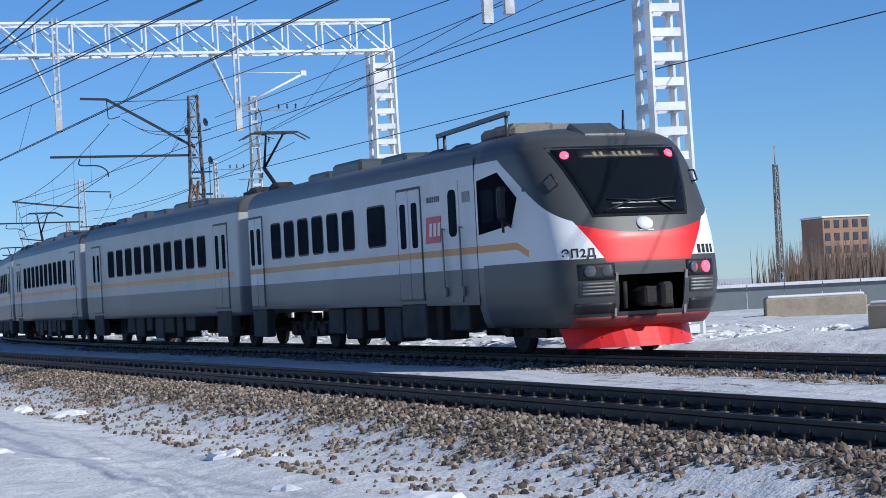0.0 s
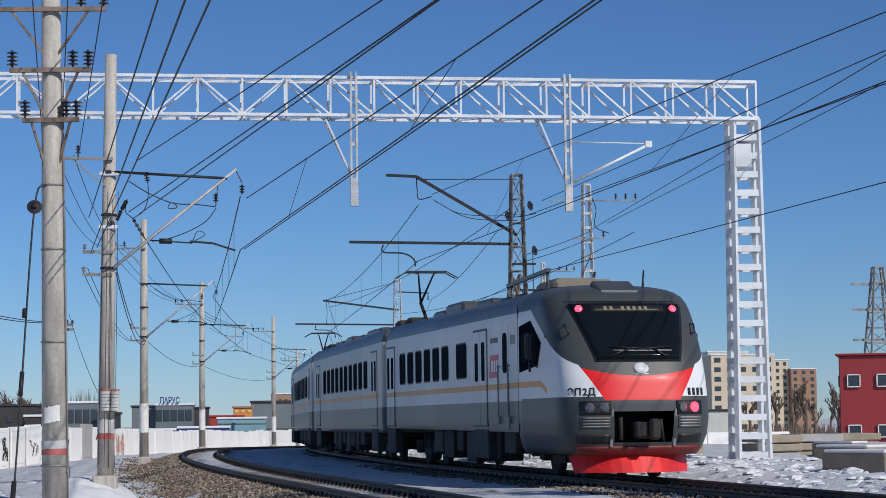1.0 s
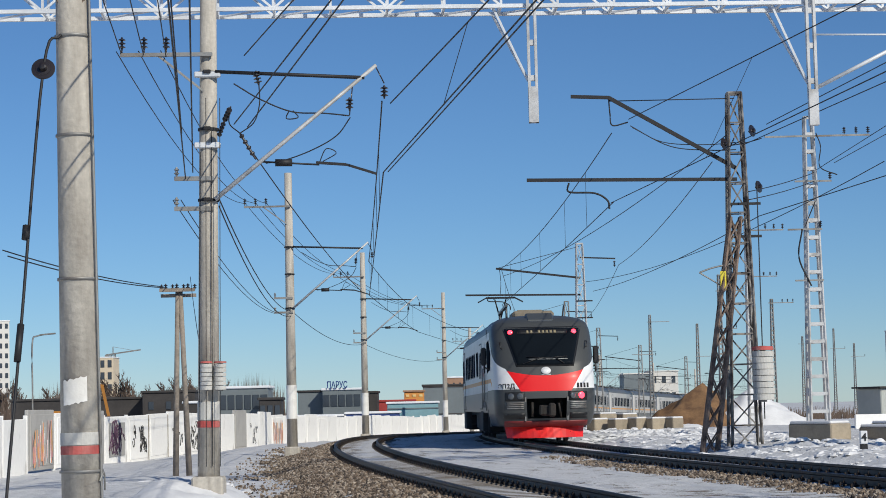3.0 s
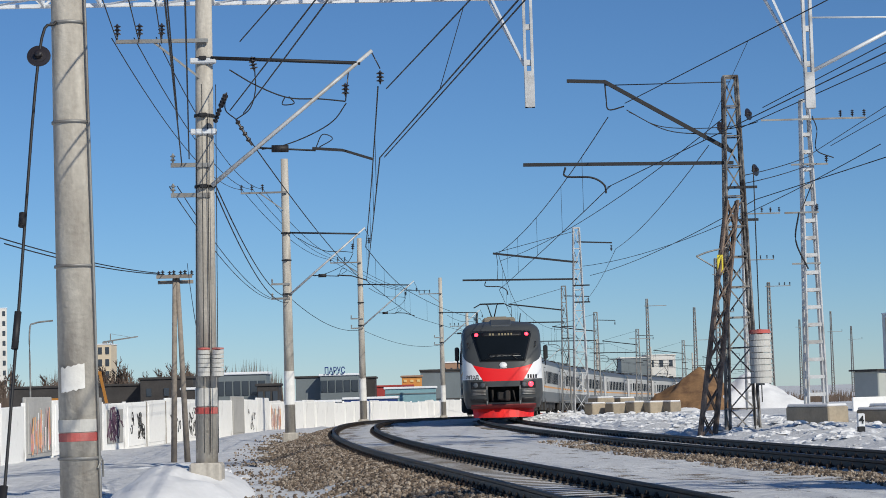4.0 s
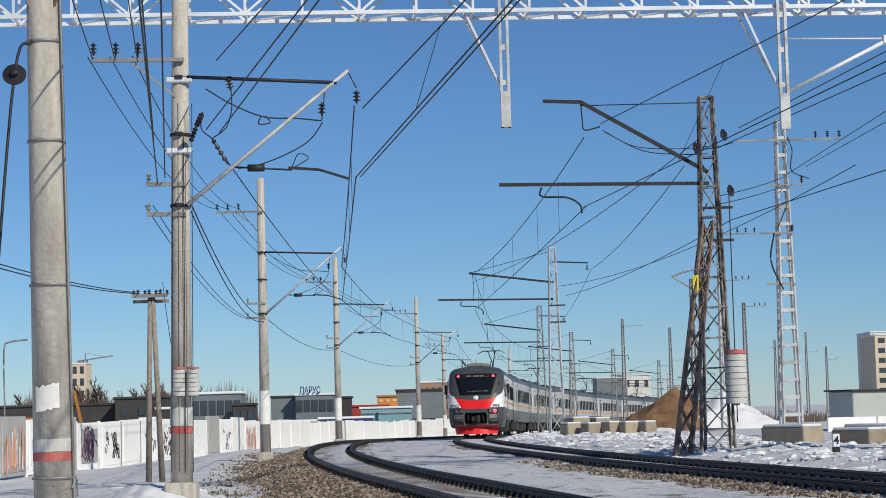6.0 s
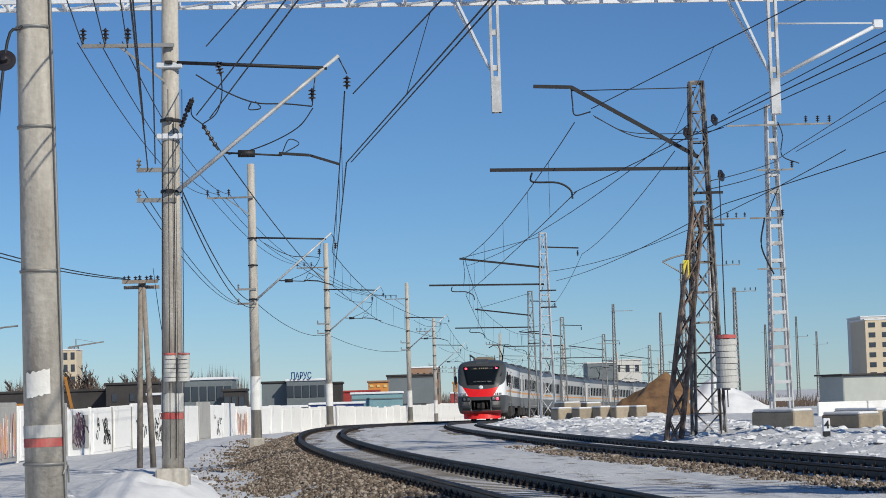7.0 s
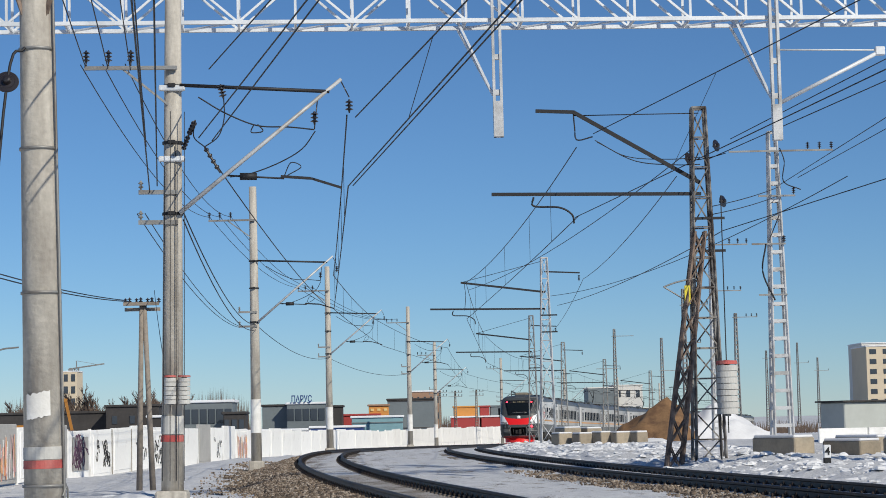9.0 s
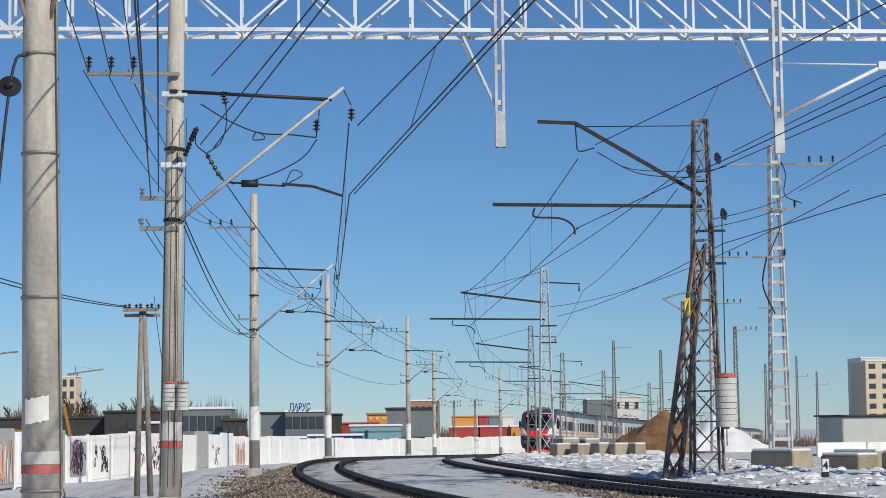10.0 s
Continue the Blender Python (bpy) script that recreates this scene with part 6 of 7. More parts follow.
building("red_kiosk", -6.4, 232, 6.0, 4, -1.8, 2.0, "red_sign", 0, 0, "low red sheet building with snow on top", "kiosk", roof="red_sign")
building("orange_sign", -3.5, 232.6, 2.3, 0.3, 2.25, 3.05, "orange", 1, 3, "orange shop sign above the roofs", "sign", roof="wall_brown", win=(0.5, 0.35), win_mat="wall_yellow")
building("grey_hangar", 0.3, 262, 6.2, 9, -1.8, 4.0, "wall_grey", 0, 0, "tall grey clad hangar with dark trim", "hangar", roof="wall_dark", band=((5.7, 0.14, "wall_dark"), (2.2, 0.1, "wall_dark")))
building("brick_house", 2.6, 332, 5.2, 6, -1.8, 6.0, "wall_brown", 3, 5, "brown brick building with flat roof", win=(0.3, 0.4))
for i, (x, wd, z, mt) in enumerate(((8.4, 3.6, 1.7, "orange"), (11.2, 1.4, 1.7, "red_sign"), (12.9, 1.7, 1.7, "wall_grey"), (14.9, 1.7, 1.7, "wall_white"), (8.2, 4.2, 0.2, "red_sign"), (12.6, 4.0, 0.2, "red_sign"), (17.0, 3.6, 0.2, "orange"))):
    building("shipping_container", x, (300.0, 300.3, 300.6, 300.9, 298.0, 298.3, 298.6)[i], wd, 2.4, z, z + 1.4, mt, 0, 0, "stacked coloured shipping container", "container", roof="roof_snow" if i > 3 else mt)
building("office_block", 36.5, 380, 5.6, 9, -2, 6.6, "wall_grey", 0, 0, "pale office block with flat roof", roof="wall_white")
building("office_wing", 41.5, 382, 5.4, 9, -2, 7.0, "wall_white", 3, 3, "white office block with small windows", roof="wall_white", win=(0.4, 0.4))
building("long_annex", 46.5, 384, 7.0, 9, -2, 2.6, "wall_white", 1, 4, "low white annex building", roof="wall_white", win=(0.5, 0.3))
building("apartment_tower", 102.6, 420, 14, 14, -2, 14.6, "wall_cream", 8, 5, "cream apartment tower with brown window bands", win=(0.5, 0.5), side_cols=0)
building("apartment_block", 108.6, 460, 9.8, 14, -2, 16.6, "wall_white", 11, 4, "white apartment tower with rows of windows", win=(0.4, 0.5))
building("apartment_block", 118.9, 464, 10.6, 14, -2, 14.6, "wall_cream", 10, 6, "cream brick apartment block with rows of windows", win=(0.4, 0.5))
building("apartment_block", 127.4, 462, 6.2, 14, -2, 12.4, "wall_brown", 9, 3, "brown brick apartment block with rows of windows", win=(0.4, 0.5))
hall = building("red_hall", 30.1, 78.2, 8.1, 12, -0.6, 4.1, "wall_red", 2, 6, "dark red clad industrial hall with white framed windows", turn=-18.3, win=(0.40, 0.23), roof="wall_red", side_cols=5, roof_t=0.1)
bm = bmesh.new()
for sx, sz, w_, h_ in ((0, 0.28, 0.62, 0.05), (0, -0.28, 0.62, 0.05), (0.285, 0, 0.05, 0.6), (-0.285, 0, 0.05, 0.6)):
    box(bm, (sx, -0.05, sz), (w_, 0.08, h_))
frame_mesh = bpy.data.meshes.new("window_frame")
bm.to_mesh(frame_mesh)
bm.free()
frame_mesh.materials.append(M["whitewash"])
for o in [q for q in hall.children if q.name.startswith("window")]:
    fr = new("window_frame", frame_mesh)
    fr.parent = o
# glazed stair strip up the front
for x in (1.35, 2.05):
    bm = bmesh.new()
    box(bm, (x, -0.12, 2.7), (0.1, 0.1, 5.4))
    part("stair_window_frame", bm, M["whitewash"], hall)
for k in range(10):
    bm = bmesh.new()
    box(bm, (1.7, -0.1, 0.3 + 0.54 * k), (0.6, 0.06, 0.48))
    part("stair_pane", bm, M["window"], hall)
building("hall_upper_storey", 32.3, 77.9, 6.3, 11, 3.3, 5.4, "wall_white", 0, 0, "pale grey upper storey on an industrial hall", turn=-18.3, roof="wall_white", roof_t=0.1)
building("hall_wing", 35.9, 76.5, 4.6, 11, -0.6, 4.9, "wall_yellow", 0, 0, "pale yellow clad wing of an industrial hall", turn=-18.3, roof="wall_white", roof_t=0.1)

# crane beside the unfinished building
cr = empty("tower_crane", pose(-74.0, 452, -2), "dark tower crane with long pale jib", "crane")
bm = bmesh.new()
lattice_mast(bm, 16.8, 0.9, 0.9, 0.9, 0.9, 0.9, 0.16, 0.09)
part("tower", bm, M["steel_grey"], cr)
bm = bmesh.new()
bar(bm, (-1.6, 0, 16.6), (6.2, 0, 17.6), 0.25, 0.3)
bar(bm, (0, 0, 16.6), (0, 0, 18.4), 0.2, 0.2)
bar(bm, (0, 0, 18.4), (5.0, 0, 17.4), 0.08, 0.08)
box(bm, (-1.3, 0, 16.2), (1.0, 0.6, 0.9), bevel=0.05)
part("jib", bm, M["steel_grey"], cr)

# excavator behind the fence
ex = empty("excavator", pose(-29.9, 168, -1.1), "orange excavator with raised boom behind the fence", "excavator")
M["ex_orange"] = mat("orange machine paint", (0.40, 0.17, 0.025), 0.6, var=0.15, bump=0.05)
bm = bmesh.new()
bar(bm, (-1.0, 0, 2.6), (0.1, 0, 4.9), 0.3, 0.34)
bar(bm, (0.1, 0, 4.9), (1.6, 0, 4.7), 0.3, 0.3)
part("boom", bm, M["ex_orange"], ex)
bm = bmesh.new()
bar(bm, (1.45, 0, 4.85), (2.0, 0, 2.2), 0.24, 0.22)
part("stick", bm, M["ex_orange"], ex)
bm = bmesh.new()
box(bm, (1.8, 0, 1.8), (0.8, 0.9, 0.9), bevel=0.1)
part("bucket", bm, M["rust"], ex)
bm = bmesh.new()
box(bm, (-1.8, 0, 2.0), (2.6, 2.2, 1.5), bevel=0.15)
part("house", bm, M["ex_orange"], ex)
bm = bmesh.new()
box(bm, (-1.5, -1.1, 0.6), (3.6, 0.6, 0.9), bevel=0.25)
box(bm, (-1.5, 1.1, 0.6), (3.6, 0.6, 0.9), bevel=0.25)
part("crawler", bm, M["under"], ex)

# paired wooden pole with insulators
wp = empty("wooden_pole", pose(-7.9, 60, -0.6), "paired weathered wooden pole with insulators on a crossarm", "pole")
M["wood"] = mat("weathered pole wood", (0.28, 0.24, 0.20), 0.9, var=0.25, size=0.3, fine=12, bump=0.3)
for x0, x1, nm in ((-0.10, 0.02, "leg"), (0.30, 0.10, "leg")):
    bm = bmesh.new()
    rod(bm, (x0, 0, 0), (x1, 0, 5.5), 0.092, 0.066, n=14)
    part(nm, bm, M["wood"], wp)
bm = bmesh.new()
bar(bm, (-0.5, -0.15, 5.5), (0.55, -0.15, 5.5), 0.1, 0.1)
bar(bm, (-0.5, 0.15, 5.35), (0.55, 0.15, 5.35), 0.1, 0.1)
part("crossarm", bm, M["wood"], wp)
for i in range(7):
    bm = bmesh.new()
    insulator(bm, (-0.48 + 0.165 * i, -0.15 if i % 2 else 0.15, 5.5), 1, 2, 0.065)
    part("insulator", bm, M["insulator"], wp)
wire((-8.35, 60, 5.02), (-8.72, 40.00, 4.56), 0.1, 0.016)
wire((-8.2, 60, 4.98), (-8.62, 40.00, 4.44), 0.12, 0.016)
wire((-7.5, 60, 5.3), (-4.6, 39, 1.9), 0.2, 0.01)

for x, y in ((6.0, 262), (8.6, 258), (3.9, 255)):
    service_mast((x, y, -1.6), 6.6, "slender yard pole with insulators", ((6.4, -0.9, 0.9, 4), (5.9, -0.9, 0.9, 3)), M["concrete_dark"], 0.35)
for x, y, h in ((-38.7, 190, 9.0), (-120.0, 420, 6.0)):
    bm = bmesh.new()
    tube(bm, [(x, y, -1), (x, y, h * 0.4), (x, y, h - 0.9), (x + 0.5, y, h - 0.2), (x + 2.2, y, h)], 0.08, 8)
    tagged(link("street_lamp", bm, M["steel_grey"]), "grey street lamp with a curved arm", "street lamp")


# ---- sand, snow heaps and blocks by the far track ----
def heap(name, c, rx, ry, h, material, label, category, seed, power=1.0, parent=None):
    vs, fs = [], []
    n, m_ = 56, 26
    for i in range(m_ + 1):
        for j in range(n):
            a = 6.28319 * j / n
            t = i / m_
            k = 1 + 0.16 * noise.noise(Vector((math.cos(a) * 1.5 + seed, math.sin(a) * 1.5, 0)))
            x, y = rx * t * k * math.cos(a), ry * t * k * math.sin(a)
            z = h * (1 - t ** power) + 0.16 * h * noise.noise(Vector((x * 1.1, y * 1.1, seed))) * min(1, 4 * t * (1 - t) + 0.2) + 0.05 * noise.noise(Vector((x * 4.5, y * 4.5, seed)))
            vs.append((c[0] + x, c[1] + y, c[2] + z))
    for i in range(m_):
        for j in range(n):
            k = (j + 1) % n
            fs.append((i * n + j, (i + 1) * n + j, (i + 1) * n + k, i * n + k))
    fs.append(tuple(range(n)))
    me = bpy.data.meshes.new(name)
    me.from_pydata(vs, [], fs)
    me.materials.append(material)
    me.shade_smooth()
    return tagged(new(name, me), label, category)


M["heap_snow"] = mat("piled snow", (0.74, 0.745, 0.76), 0.8, var=0.08, size=1.2, fine=7, bump=0.4)
heap("sand_heap", (13.8, 108, -0.35), 3.9, 3.4, 2.6, M["sand"], "heap of brown sand partly under snow", "sand heap", 1.0, 0.95)
heap("snow_heap", (16.3, 107.5, -0.4), 3.6, 3.0, 2.3, M["heap_snow"], "white heap of cleared snow", "snow pile", 2.0, 0.95)
heap("snow_bank", (11.0, 100, -0.3), 3.2, 2.2, 0.55, M["heap_snow"], "low bank of cleared snow", "snow pile", 4.0, 1.3)
heap("snow_bank", (9.6, 78, -0.25), 2.2, 6.0, 0.42, M["heap_snow"], "low bank of cleared snow", "snow pile", 6.0, 1.3)

heap("snow_bank", (-5.0, 38.6, -0.97), 1.65, 5.5, 0.95, M["heap_snow"], "long low bank of drifted snow beside the ballast", "snow pile", 9.0, 2.2)
M["block_conc"] = mat("stained tan concrete block", (0.38, 0.32, 0.24), 0.9, var=0.2, size=0.5, fine=14, bump=0.35, col2=(0.3, 0.26, 0.2), per_piece=0.2)


def concrete_block(x, y, z, w, d, h, turn):
    root = empty("concrete_block", pose(x, y, z, rz=turn), "tan concrete foundation block capped with snow", "concrete block", "concrete blocks beside the track")
    bm = bmesh.new()
    box(bm, (0, 0, h / 2), (w, d, h), bevel=0.035)
    part("block", bm, M["block_conc"], root)
    bm = bmesh.new()
    box(bm, (0, 0, h + 0.03), (w * 0.96, d * 0.96, 0.09), bevel=0.035)
    part("snow_cap", bm, M["heap_snow"], root, "thin cap of snow")


for b in ((10.45, 56.6, -0.2, 0.72, 1.9, 0.76, 28), (12.15, 55.6, -0.2, 0.75, 1.6, 0.64, 28), (13.35, 53.6, -0.15, 0.8, 1.6, 0.66, 22), (13.6, 60.5, -0.15, 0.6, 2.4, 0.62, 20), (7.25, 96.5, -0.2, 0.75, 0.8, 0.70, 25), (8.15, 95.6, -0.2, 0.7, 0.9, 0.68, 20), (9.0, 95.2, -0.2, 0.6, 0.9, 0.72, 28),
          (9.85, 94.8, -0.2, 0.75, 0.9, 0.70, 18), (10.65, 94.4, -0.2, 0.6, 0.8, 0.70, 26), (7.7, 98.5, -0.1, 0.9, 1.2, 0.85, 20), (8.7, 99.0, -0.1, 0.9, 1.2, 0.80, 32), (12.6, 30.0, -0.15, 0.8, 1.9, 0.66, 30), (15.2, 40.0, -0.15, 0.75, 2.2, 0.62, 24), (17.2, 48.0, -0.15, 0.62, 2.4, 0.62, 15), (18.0, 13.2, -0.2, 0.9, 3.0, 0.80, -58)):
    concrete_block(*b)

concrete_block(22.6, 28.7, 0.0, 2.9, 1.2, 0.62, -20)
# stacked slabs further right
for i in range(7):
    x, y = 15.8 + 1.7 * i, 51.5 + (i % 3) * 1.4
    for j in range(3):
        bm = bmesh.new()
        box(bm, (x + 0.06 * ((i * 3 + j) % 3), y, -0.1 + 0.28 * j + 0.14), (1.45, 2.6, 0.24), bevel=0.03)
        tagged(link("concrete_slab", bm, M["block_conc"] if (i + j) % 3 else M["panel_grey"]), "stacked grey concrete slab edged with snow", "concrete slab", "stacked slabs")

# kilometre post
kp = empty("marker_post", pose(9.4, 45.6, -0.12), "small black and white marker post with a digit", "marker post")
bm = bmesh.new()
box(bm, (0, 0, 0.17), (0.16, 0.14, 0.34), bevel=0.015)
part("foot", bm, M["black"], kp)
bm = bmesh.new()
box(bm, (0, 0, 0.48), (0.16, 0.14, 0.30), bevel=0.015)
hd = part("head", bm, M["train_white"], kp)
text_mesh("digit", "4", 0.24, Matrix.Translation((0, -0.078, 0.48)) @ Matrix.Rotation(math.pi / 2, 4, "X"), M["black"], kp, 0.004)

# steel hut behind a pale wall
hut = building("steel_hut", 19.8, 82, 5.2, 1.6, -0.8, 1.62, "wall_pale", 0, 0, "grey steel site hut behind a pale wall", "hut", roof="wall_dark", turn=25, roof_t=0.07)
for i in range(4):
    bm = bmesh.new()
    box(bm, (16.4 + 1.9 * i, 76.5, 0.15), (1.86, 0.16, 0.95), bevel=0.03)
    o = link("wall_panel", bm, M["panel"])
    tagged(o, "pale blue-white concrete wall panel", "wall panel", "low wall by the hut")


# ---- bare trees ----
def bare_tree(seed, h):
    rnd = random.Random(seed)
    bm = bmesh.new()

    def grow(p, d, length, r, level):
        q = p + d * length
        rod(bm, p, q, r, r * 0.6, n=5 if level < 2 else 3)
        if level == 4:
            return
        for i in range(4 if level < 3 else 3):
            t = rnd.uniform(0.45, 1.0)
            side = Vector((rnd.uniform(-1, 1), rnd.uniform(-1, 1), rnd.uniform(0.2, 1.0))).normalized()
            grow(p + d * length * t, (d * 0.7 + side * 0.7).normalized(), length * rnd.uniform(0.5, 0.7), r * 0.6, level + 1)

    grow(Vector((0, 0, 0)), Vector((0, 0, 1)), h * 0.42, h * 0.034, 0)
    return bm


TREES = []
for k in range(3):
    root = empty("bare_tree", pose(-60 + 6 * k, 330, -2), "leafless brown tree in winter", "tree", "bare winter trees")
    bm = bare_tree(k, 8.0)
    part("trunk", bm, M["bark"], root)
    TREES.append(root)
for i in range(66):
    rr = random.Random(100 + i)
    if i < 38:
        y = rr.uniform(300, 420)
        x = -y * rr.uniform(0.10, 0.24)
    else:
        y = rr.uniform(300, 430)
        x = y * rr.uniform(0.245, 0.36)
    sc = rr.uniform(0.8, 1.45)
    t_ = copy_thing(TREES[i % 3], pose(x, y, -2, rz=rr.uniform(0, 360)))
    t_.scale = (sc, sc, sc)


def thicket(x0, x1, y, h, label, n=2600, low=0.35):
    """A far strip of scrub: many thin upright stems."""
    rnd = random.Random(int(x0 * 7))
    vs, fs = [], []
    for i in range(n):
        t = rnd.random()
        x, yy, hh = x0 + (x1 - x0) * t, y + rnd.uniform(-9, 9), h * rnd.uniform(low, 1.0) * (0.7 + 0.4 * noise.noise(Vector((t * 12, 0, 2))))
        k, w = len(vs), rnd.uniform(0.05, 0.16)
        lx = rnd.uniform(-0.5, 0.5)
        vs += [(x - w, yy, -2), (x + w, yy, -2), (x, yy + w, -2), (x + lx, yy, -2 + hh)]
        fs += [(k, k + 1, k + 3), (k + 1, k + 2, k + 3), (k + 2, k, k + 3)]
    me = bpy.data.meshes.new("scrub")
    me.from_pydata(vs, [], fs)
    me.materials.append(M["bark"])
    tagged(new("scrub", me), label, "scrub", kind="stuff")


thicket(-130, -24, 300, 10.0, "far strip of leafless brown scrub", 6500, 0.5)
thicket(-20, 40, 420, 5.5, "far strip of leafless brown scrub")
thicket(50, 175, 330, 3.3, "far strip of leafless brown scrub")

thicket(86, 200, 175, 11.0, "far strip of leafless brown scrub", 7000, 0.55)

# low grey sheet fence and slender mast beyond the far track
fn = empty("sheet_fence", Matrix(), "low grey sheet metal fence with snow along the top", "fence")
for i in range(9):
    a = Vector((25.4 + 1.30 * i, 43.9 - 0.45 * i, 0))
    b = a + Vector((1.27, -0.44, 0))
    bm = bmesh.new()
    bar(bm, a + Vector((0, 0, 0.40)), b + Vector((0, 0, 0.40)), 0.06, 1.0)
    part("panel", bm, M["wall_grey"], fn)
    bm = bmesh.new()
    bar(bm, a + Vector((0, 0, 0.95)), b + Vector((0, 0, 0.95)), 0.3, 0.12)
    part("snow_cap", bm, M["heap_snow"], fn)
am = empty("antenna_mast", pose(31.4, 51, -0.6), "slender grey mast with small fittings", "mast")
bm = bmesh.new()
lattice_mast(bm, 6.4, 0.22, 0.14, 0.22, 0.14, 0.5, 0.05, 0.03)
part("mast", bm, M["steel_grey"], am)
bm = bmesh.new()
rod(bm, (0, 0, 6.3), (0, 0, 7.2), 0.025)
part("antenna", bm, M["steel_grey"], am)
building("unfinished_building", 120.5, 231, 7, 7, -2, 8.6, "wall_brown", 6, 5, "unfinished brown tower block with open floors")

# tall power pylon, seen over the hall
py = empty("power_pylon", pose(50, 150, -1.5), "tall grey lattice power pylon with cross arms", "pylon")
bm = bmesh.new()
lattice_mast(bm, 15.0, 3.4, 0.7, 3.4, 0.7, 1.3, 0.14, 0.07)
part("tower", bm, M["steel_grey"], py)
for z in (9.0, 11.5, 13.6):
    bm = bmesh.new()
    bar(bm, (-2.2, 0, z), (2.2, 0, z), 0.14, 0.2)
    part("cross_arm", bm, M["steel_grey"], py)

# the next gantry, nearer
build_gantry("catenary_gantry", Vector((3.9, 16.2, 9.7)), Vector((14.2, 17.2, 9.7)), 1.1, ((4.9, 7.8), (5.4, 8.2), (9.6, 7.1), (10.1, 7.3)), "white painted steel lattice gantry spanning both tracks")


# ---- loose ballast stones, joined: nobody could count them ----
def stones(name, n, s0, s1, w0, w1, r0, r1, material, label, seed, dense=1.0):
    rnd = random.Random(seed)
    vs, fs = [], []
    ico = [(-0.53, 0, 0.85), (0.53, 0, 0.85), (-0.53, 0, -0.85), (0.53, 0, -0.85), (0, 0.85, 0.53), (0, 0.85, -0.53), (0, -0.85, 0.53), (0, -0.85, -0.53), (0.85, 0.53, 0), (-0.85, 0.53, 0), (0.85, -0.53, 0), (-0.85, -0.53, 0)]
    tri = [(0, 4, 1), (0, 9, 4), (9, 5, 4), (4, 5, 8), (4, 8, 1), (8, 10, 1), (8, 3, 10), (5, 3, 8), (5, 2, 3), (2, 7, 3), (7, 10, 3), (7, 6, 10), (7, 11, 6), (11, 0, 6), (0, 1, 6), (6, 1, 10), (9, 0, 11), (9, 11, 2), (9, 2, 5), (7, 2, 11)]
    for i in range(n):
        s = s0 + (s1 - s0) * rnd.random()
        w = w0 + (w1 - w0) * rnd.random()
        z, st = bed(w, s)
        if st + 0.9 * noise.noise(Vector((w * 2.1, s * 2.1, 4.0))) * (0.5 + 0.5 * smooth(30, 8, s)) < 0.30 and rnd.random() > 0.10:
            continue
        p = on_line(s, w)
        r = r0 + (r1 - r0) * rnd.random() ** 2
        q = Euler((rnd.uniform(0, 6), rnd.uniform(0, 6), rnd.uniform(0, 6))).to_matrix()
        sx, sy, sz = rnd.uniform(0.7, 1.2), rnd.uniform(0.6, 1.1), rnd.uniform(0.5, 0.9)
        k = len(vs)
        for a, b, c in ico:
            j = rnd.uniform(0.8, 1.15) * r
            v = q @ Vector((a * sx * j, b * sy * j, c * sz * j))
            vs.append((p.x + v.x, p.y + v.y, p.z + z + r * 0.25 + v.z))
        fs += [(a + k, c + k, b + k) for a, b, c in tri]
    me = bpy.data.meshes.new(name)
    me.from_pydata(vs, [], fs)
    me.materials.append(material)
    tagged(new(name, me), label, "ballast", kind="stuff")


def stone_material():
    m = bpy.data.materials.new("ballast stone")
    m.use_nodes = True
    n, l = m.node_tree.nodes, m.node_tree.links
    g = n.new("ShaderNodeNewGeometry")
    r = n.new("ShaderNodeValToRGB")
    e = r.color_ramp.elements
    e[0].color, e[1].color = (0.045, 0.037, 0.032, 1), (0.40, 0.345, 0.285, 1)
    k = e.new(0.5)
    k.color = (0.185, 0.137, 0.097, 1)
    l.new(g.outputs["Random Per Island"], r.inputs["Fac"])
    nz = n.new("ShaderNodeTexNoise")
    nz.inputs["Scale"].default_value = 60
    tc = n.new("ShaderNodeTexCoord")
    l.new(tc.outputs["Object"], nz.inputs["Vector"])
    mx = n.new("ShaderNodeMix")
    mx.data_type, mx.blend_type = "RGBA", "OVERLAY"
    mx.inputs[0].default_value = 0.5
    l.new(r.outputs[0], mx.inputs["A"])
    l.new(nz.outputs["Fac"], mx.inputs["B"])
    l.new(mx.outputs["Result"], n["Principled BSDF"].inputs["Base Color"])
    n["Principled BSDF"].inputs["Roughness"].default_value = 0.9
    return m


M["stone"] = stone_material()
stones("ballast_stone", 42000, -22, 60, -4.1, -0.85, 0.022, 0.055, M["stone"], "loose brown and grey ballast stones", 5)
stones("ballast_stone", 9000, 60, 105, -4.1, -0.85, 0.03, 0.065, M["stone"], "loose brown and grey ballast stones", 7)
stones("ballast_stone", 9000, -10, 55, 4.3, 5.55, 0.02, 0.05, M["stone"], "loose brown and grey ballast stones", 6)


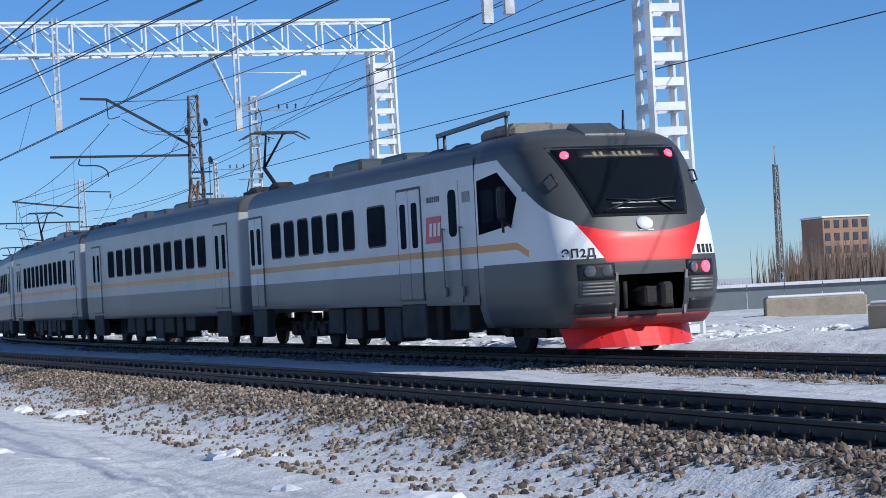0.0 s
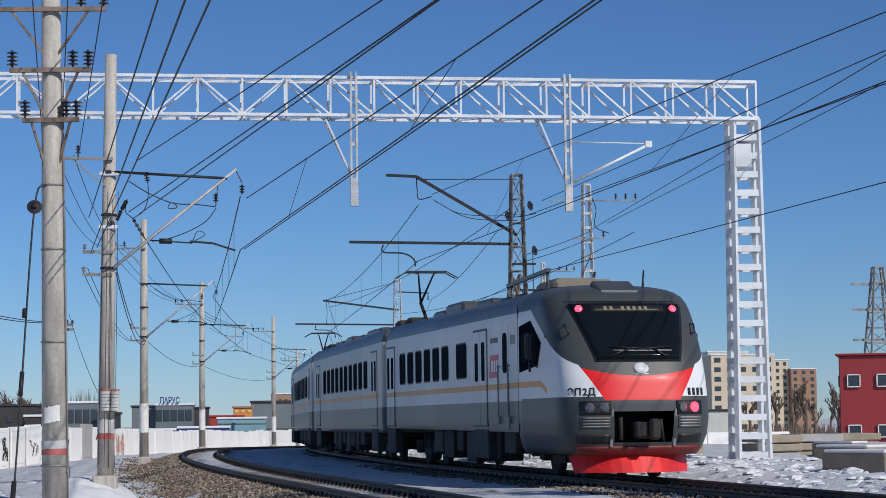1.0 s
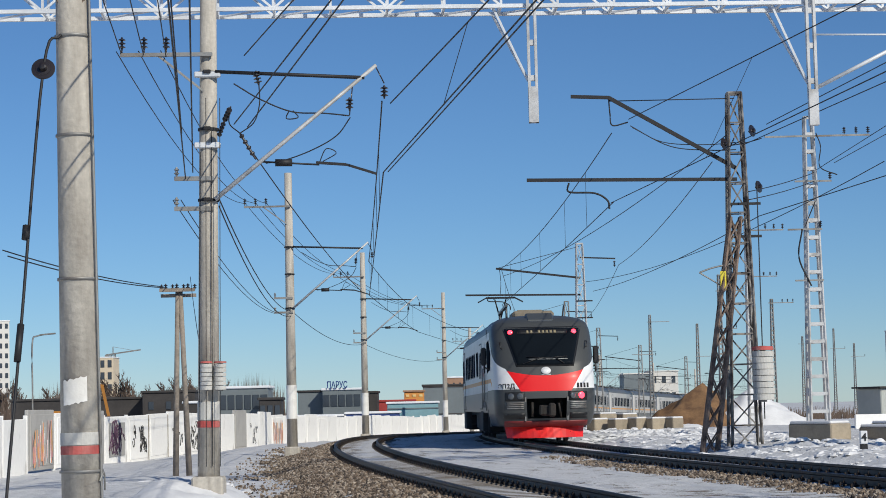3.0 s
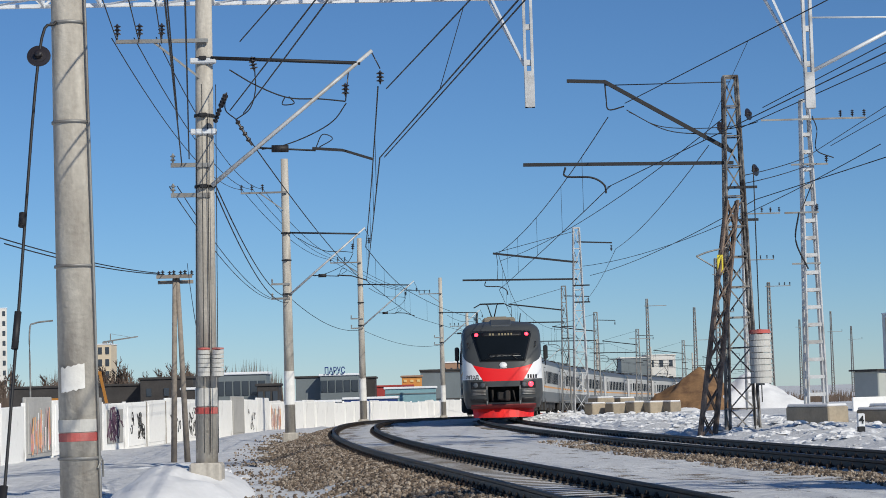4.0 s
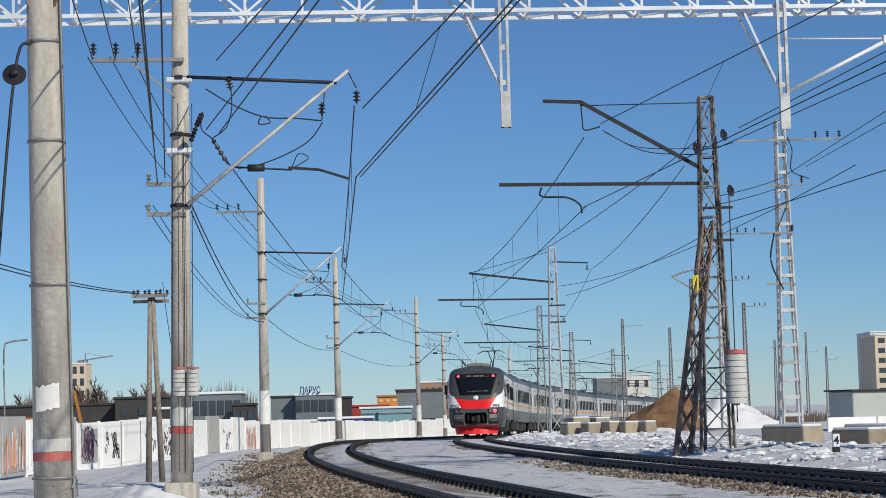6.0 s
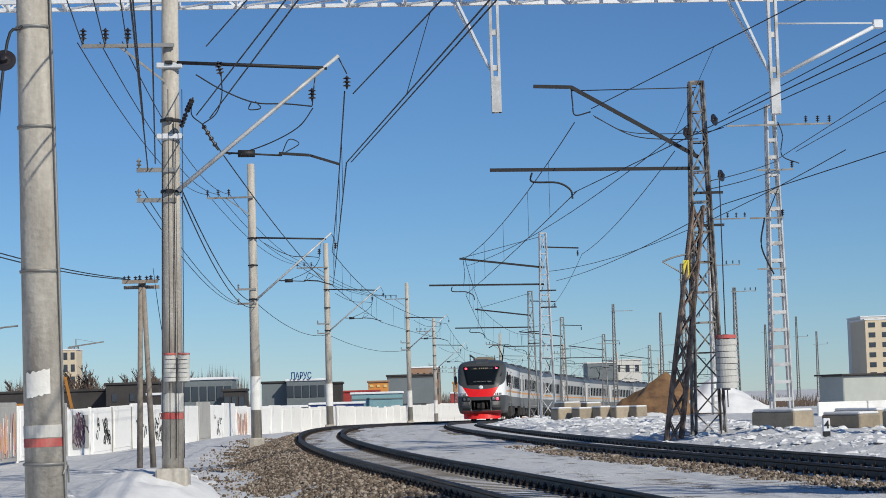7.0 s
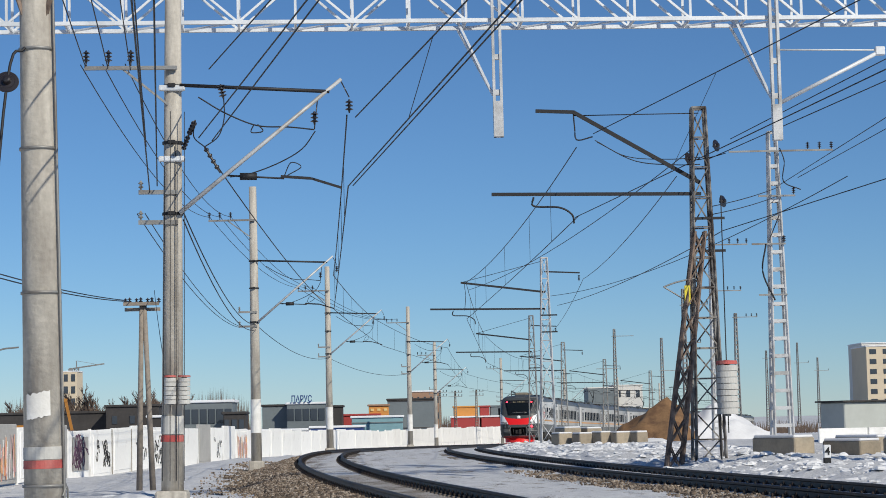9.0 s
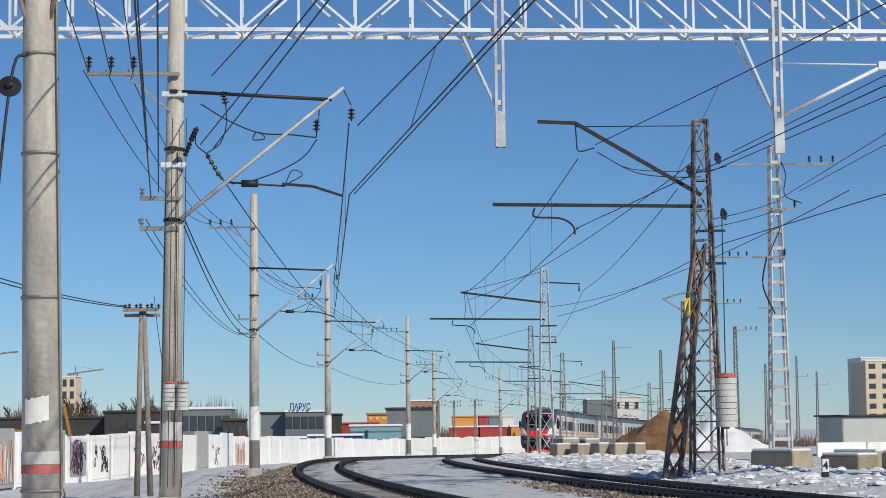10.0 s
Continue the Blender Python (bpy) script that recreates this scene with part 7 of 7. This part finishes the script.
# frozen lumps of snow on the trampled ground
def clods(n, s0, s1, w0, w1, seed, r0, r1, label):
    rnd = random.Random(seed)
    vs, fs = [], []
    for i in range(n):
        s, w = s0 + (s1 - s0) * rnd.random(), w0 + (w1 - w0) * rnd.random() ** 1.2
        z, _ = bed(w, s)
        p = on_line(s, w, z)
        r = r0 + (r1 - r0) * rnd.random() ** 3
        fl, tw, ex = rnd.uniform(0.35, 0.6), rnd.uniform(0, 6), rnd.uniform(1.0, 1.9)
        k, m_, q = len(vs), 10, 5
        for a in range(q):
            for b in range(m_):
                t = 1.5708 * a / (q - 1)
                x, y, h = math.cos(t) * math.cos(6.28319 * b / m_), math.cos(t) * math.sin(6.28319 * b / m_), math.sin(t)
                j = r * (1 + 0.55 * noise.noise(Vector((x * 1.6 + i, y * 1.6, h * 1.6))))
                x, y = x * ex * j, y * j
                vs.append((p.x + x * math.cos(tw) - y * math.sin(tw), p.y + x * math.sin(tw) + y * math.cos(tw), p.z - 0.03 + h * j * fl))
        for a in range(q - 1):
            for b in range(m_):
                c = (b + 1) % m_
                fs.append((k + a * m_ + b, k + a * m_ + c, k + (a + 1) * m_ + c, k + (a + 1) * m_ + b))
    me = bpy.data.meshes.new("snow_clod")
    me.from_pydata(vs, [], fs)
    me.materials.append(M["heap_snow"])
    tagged(new("snow_clod", me), label, "snow", kind="stuff")


clods(8500, 12, 118, 7.7, 14.5, 8, 0.03, 0.17, "trampled lumps of frozen snow beside the far track")
clods(260, -12, 60, -12.0, -3.4, 9, 0.05, 0.26, "scattered lumps of frozen snow beside the ballast")


# ---- what moves ----
TAIL = ((0, 7.4), (0.5, 18.0), (1.0, 28.5), (1.5, 38.7), (2.5, 57.7), (4.5, 96.7), (5.5, 116.0), (7.5, 154.9), (10.0, 202.0))


def tail_at(t):
    """Metres along the line of the train's last buffer, smoothed."""
    f = lambda q: float(np.interp(q, [a for a, _ in TAIL], [b for _, b in TAIL]))
    ts = np.linspace(max(0, t - 0.35), min(10, t + 0.35), 15)
    if t < 0.35 or t > 9.65:
        d = min(t, 10 - t)
        ts = np.linspace(t - d, t + d, 15)
    return float(np.mean([f(q) for q in ts]))


def car_pose(s):
    a, b = on_line(s + 4.1, TRACK_GAP), on_line(s + 18.2, TRACK_GAP)
    d = (b - a).normalized()
    return Matrix.Translation(a - d * 4.1) @ Matrix.Rotation(math.atan2(-d.x, d.y), 4, "Z") @ Matrix.Rotation(math.asin(d.z), 4, "X")


def motions():
    for i, car in enumerate(CARS):
        walk(car, [(float(t), car_pose(tail_at(t) + i * CAR_STEP)) for t in np.arange(0, 10.01, 0.25)])
        for wheel in [o for o in car.children_recursive if o.name.startswith("wheelset")]:
            at = wheel.location.copy()
            walk(wheel, [(k / FPS, Matrix.Translation(at) @ Matrix.Rotation(-(tail_at(k / FPS) - TAIL[0][1]) / 0.475, 4, "X")) for k in range(0, 301)])


motions()
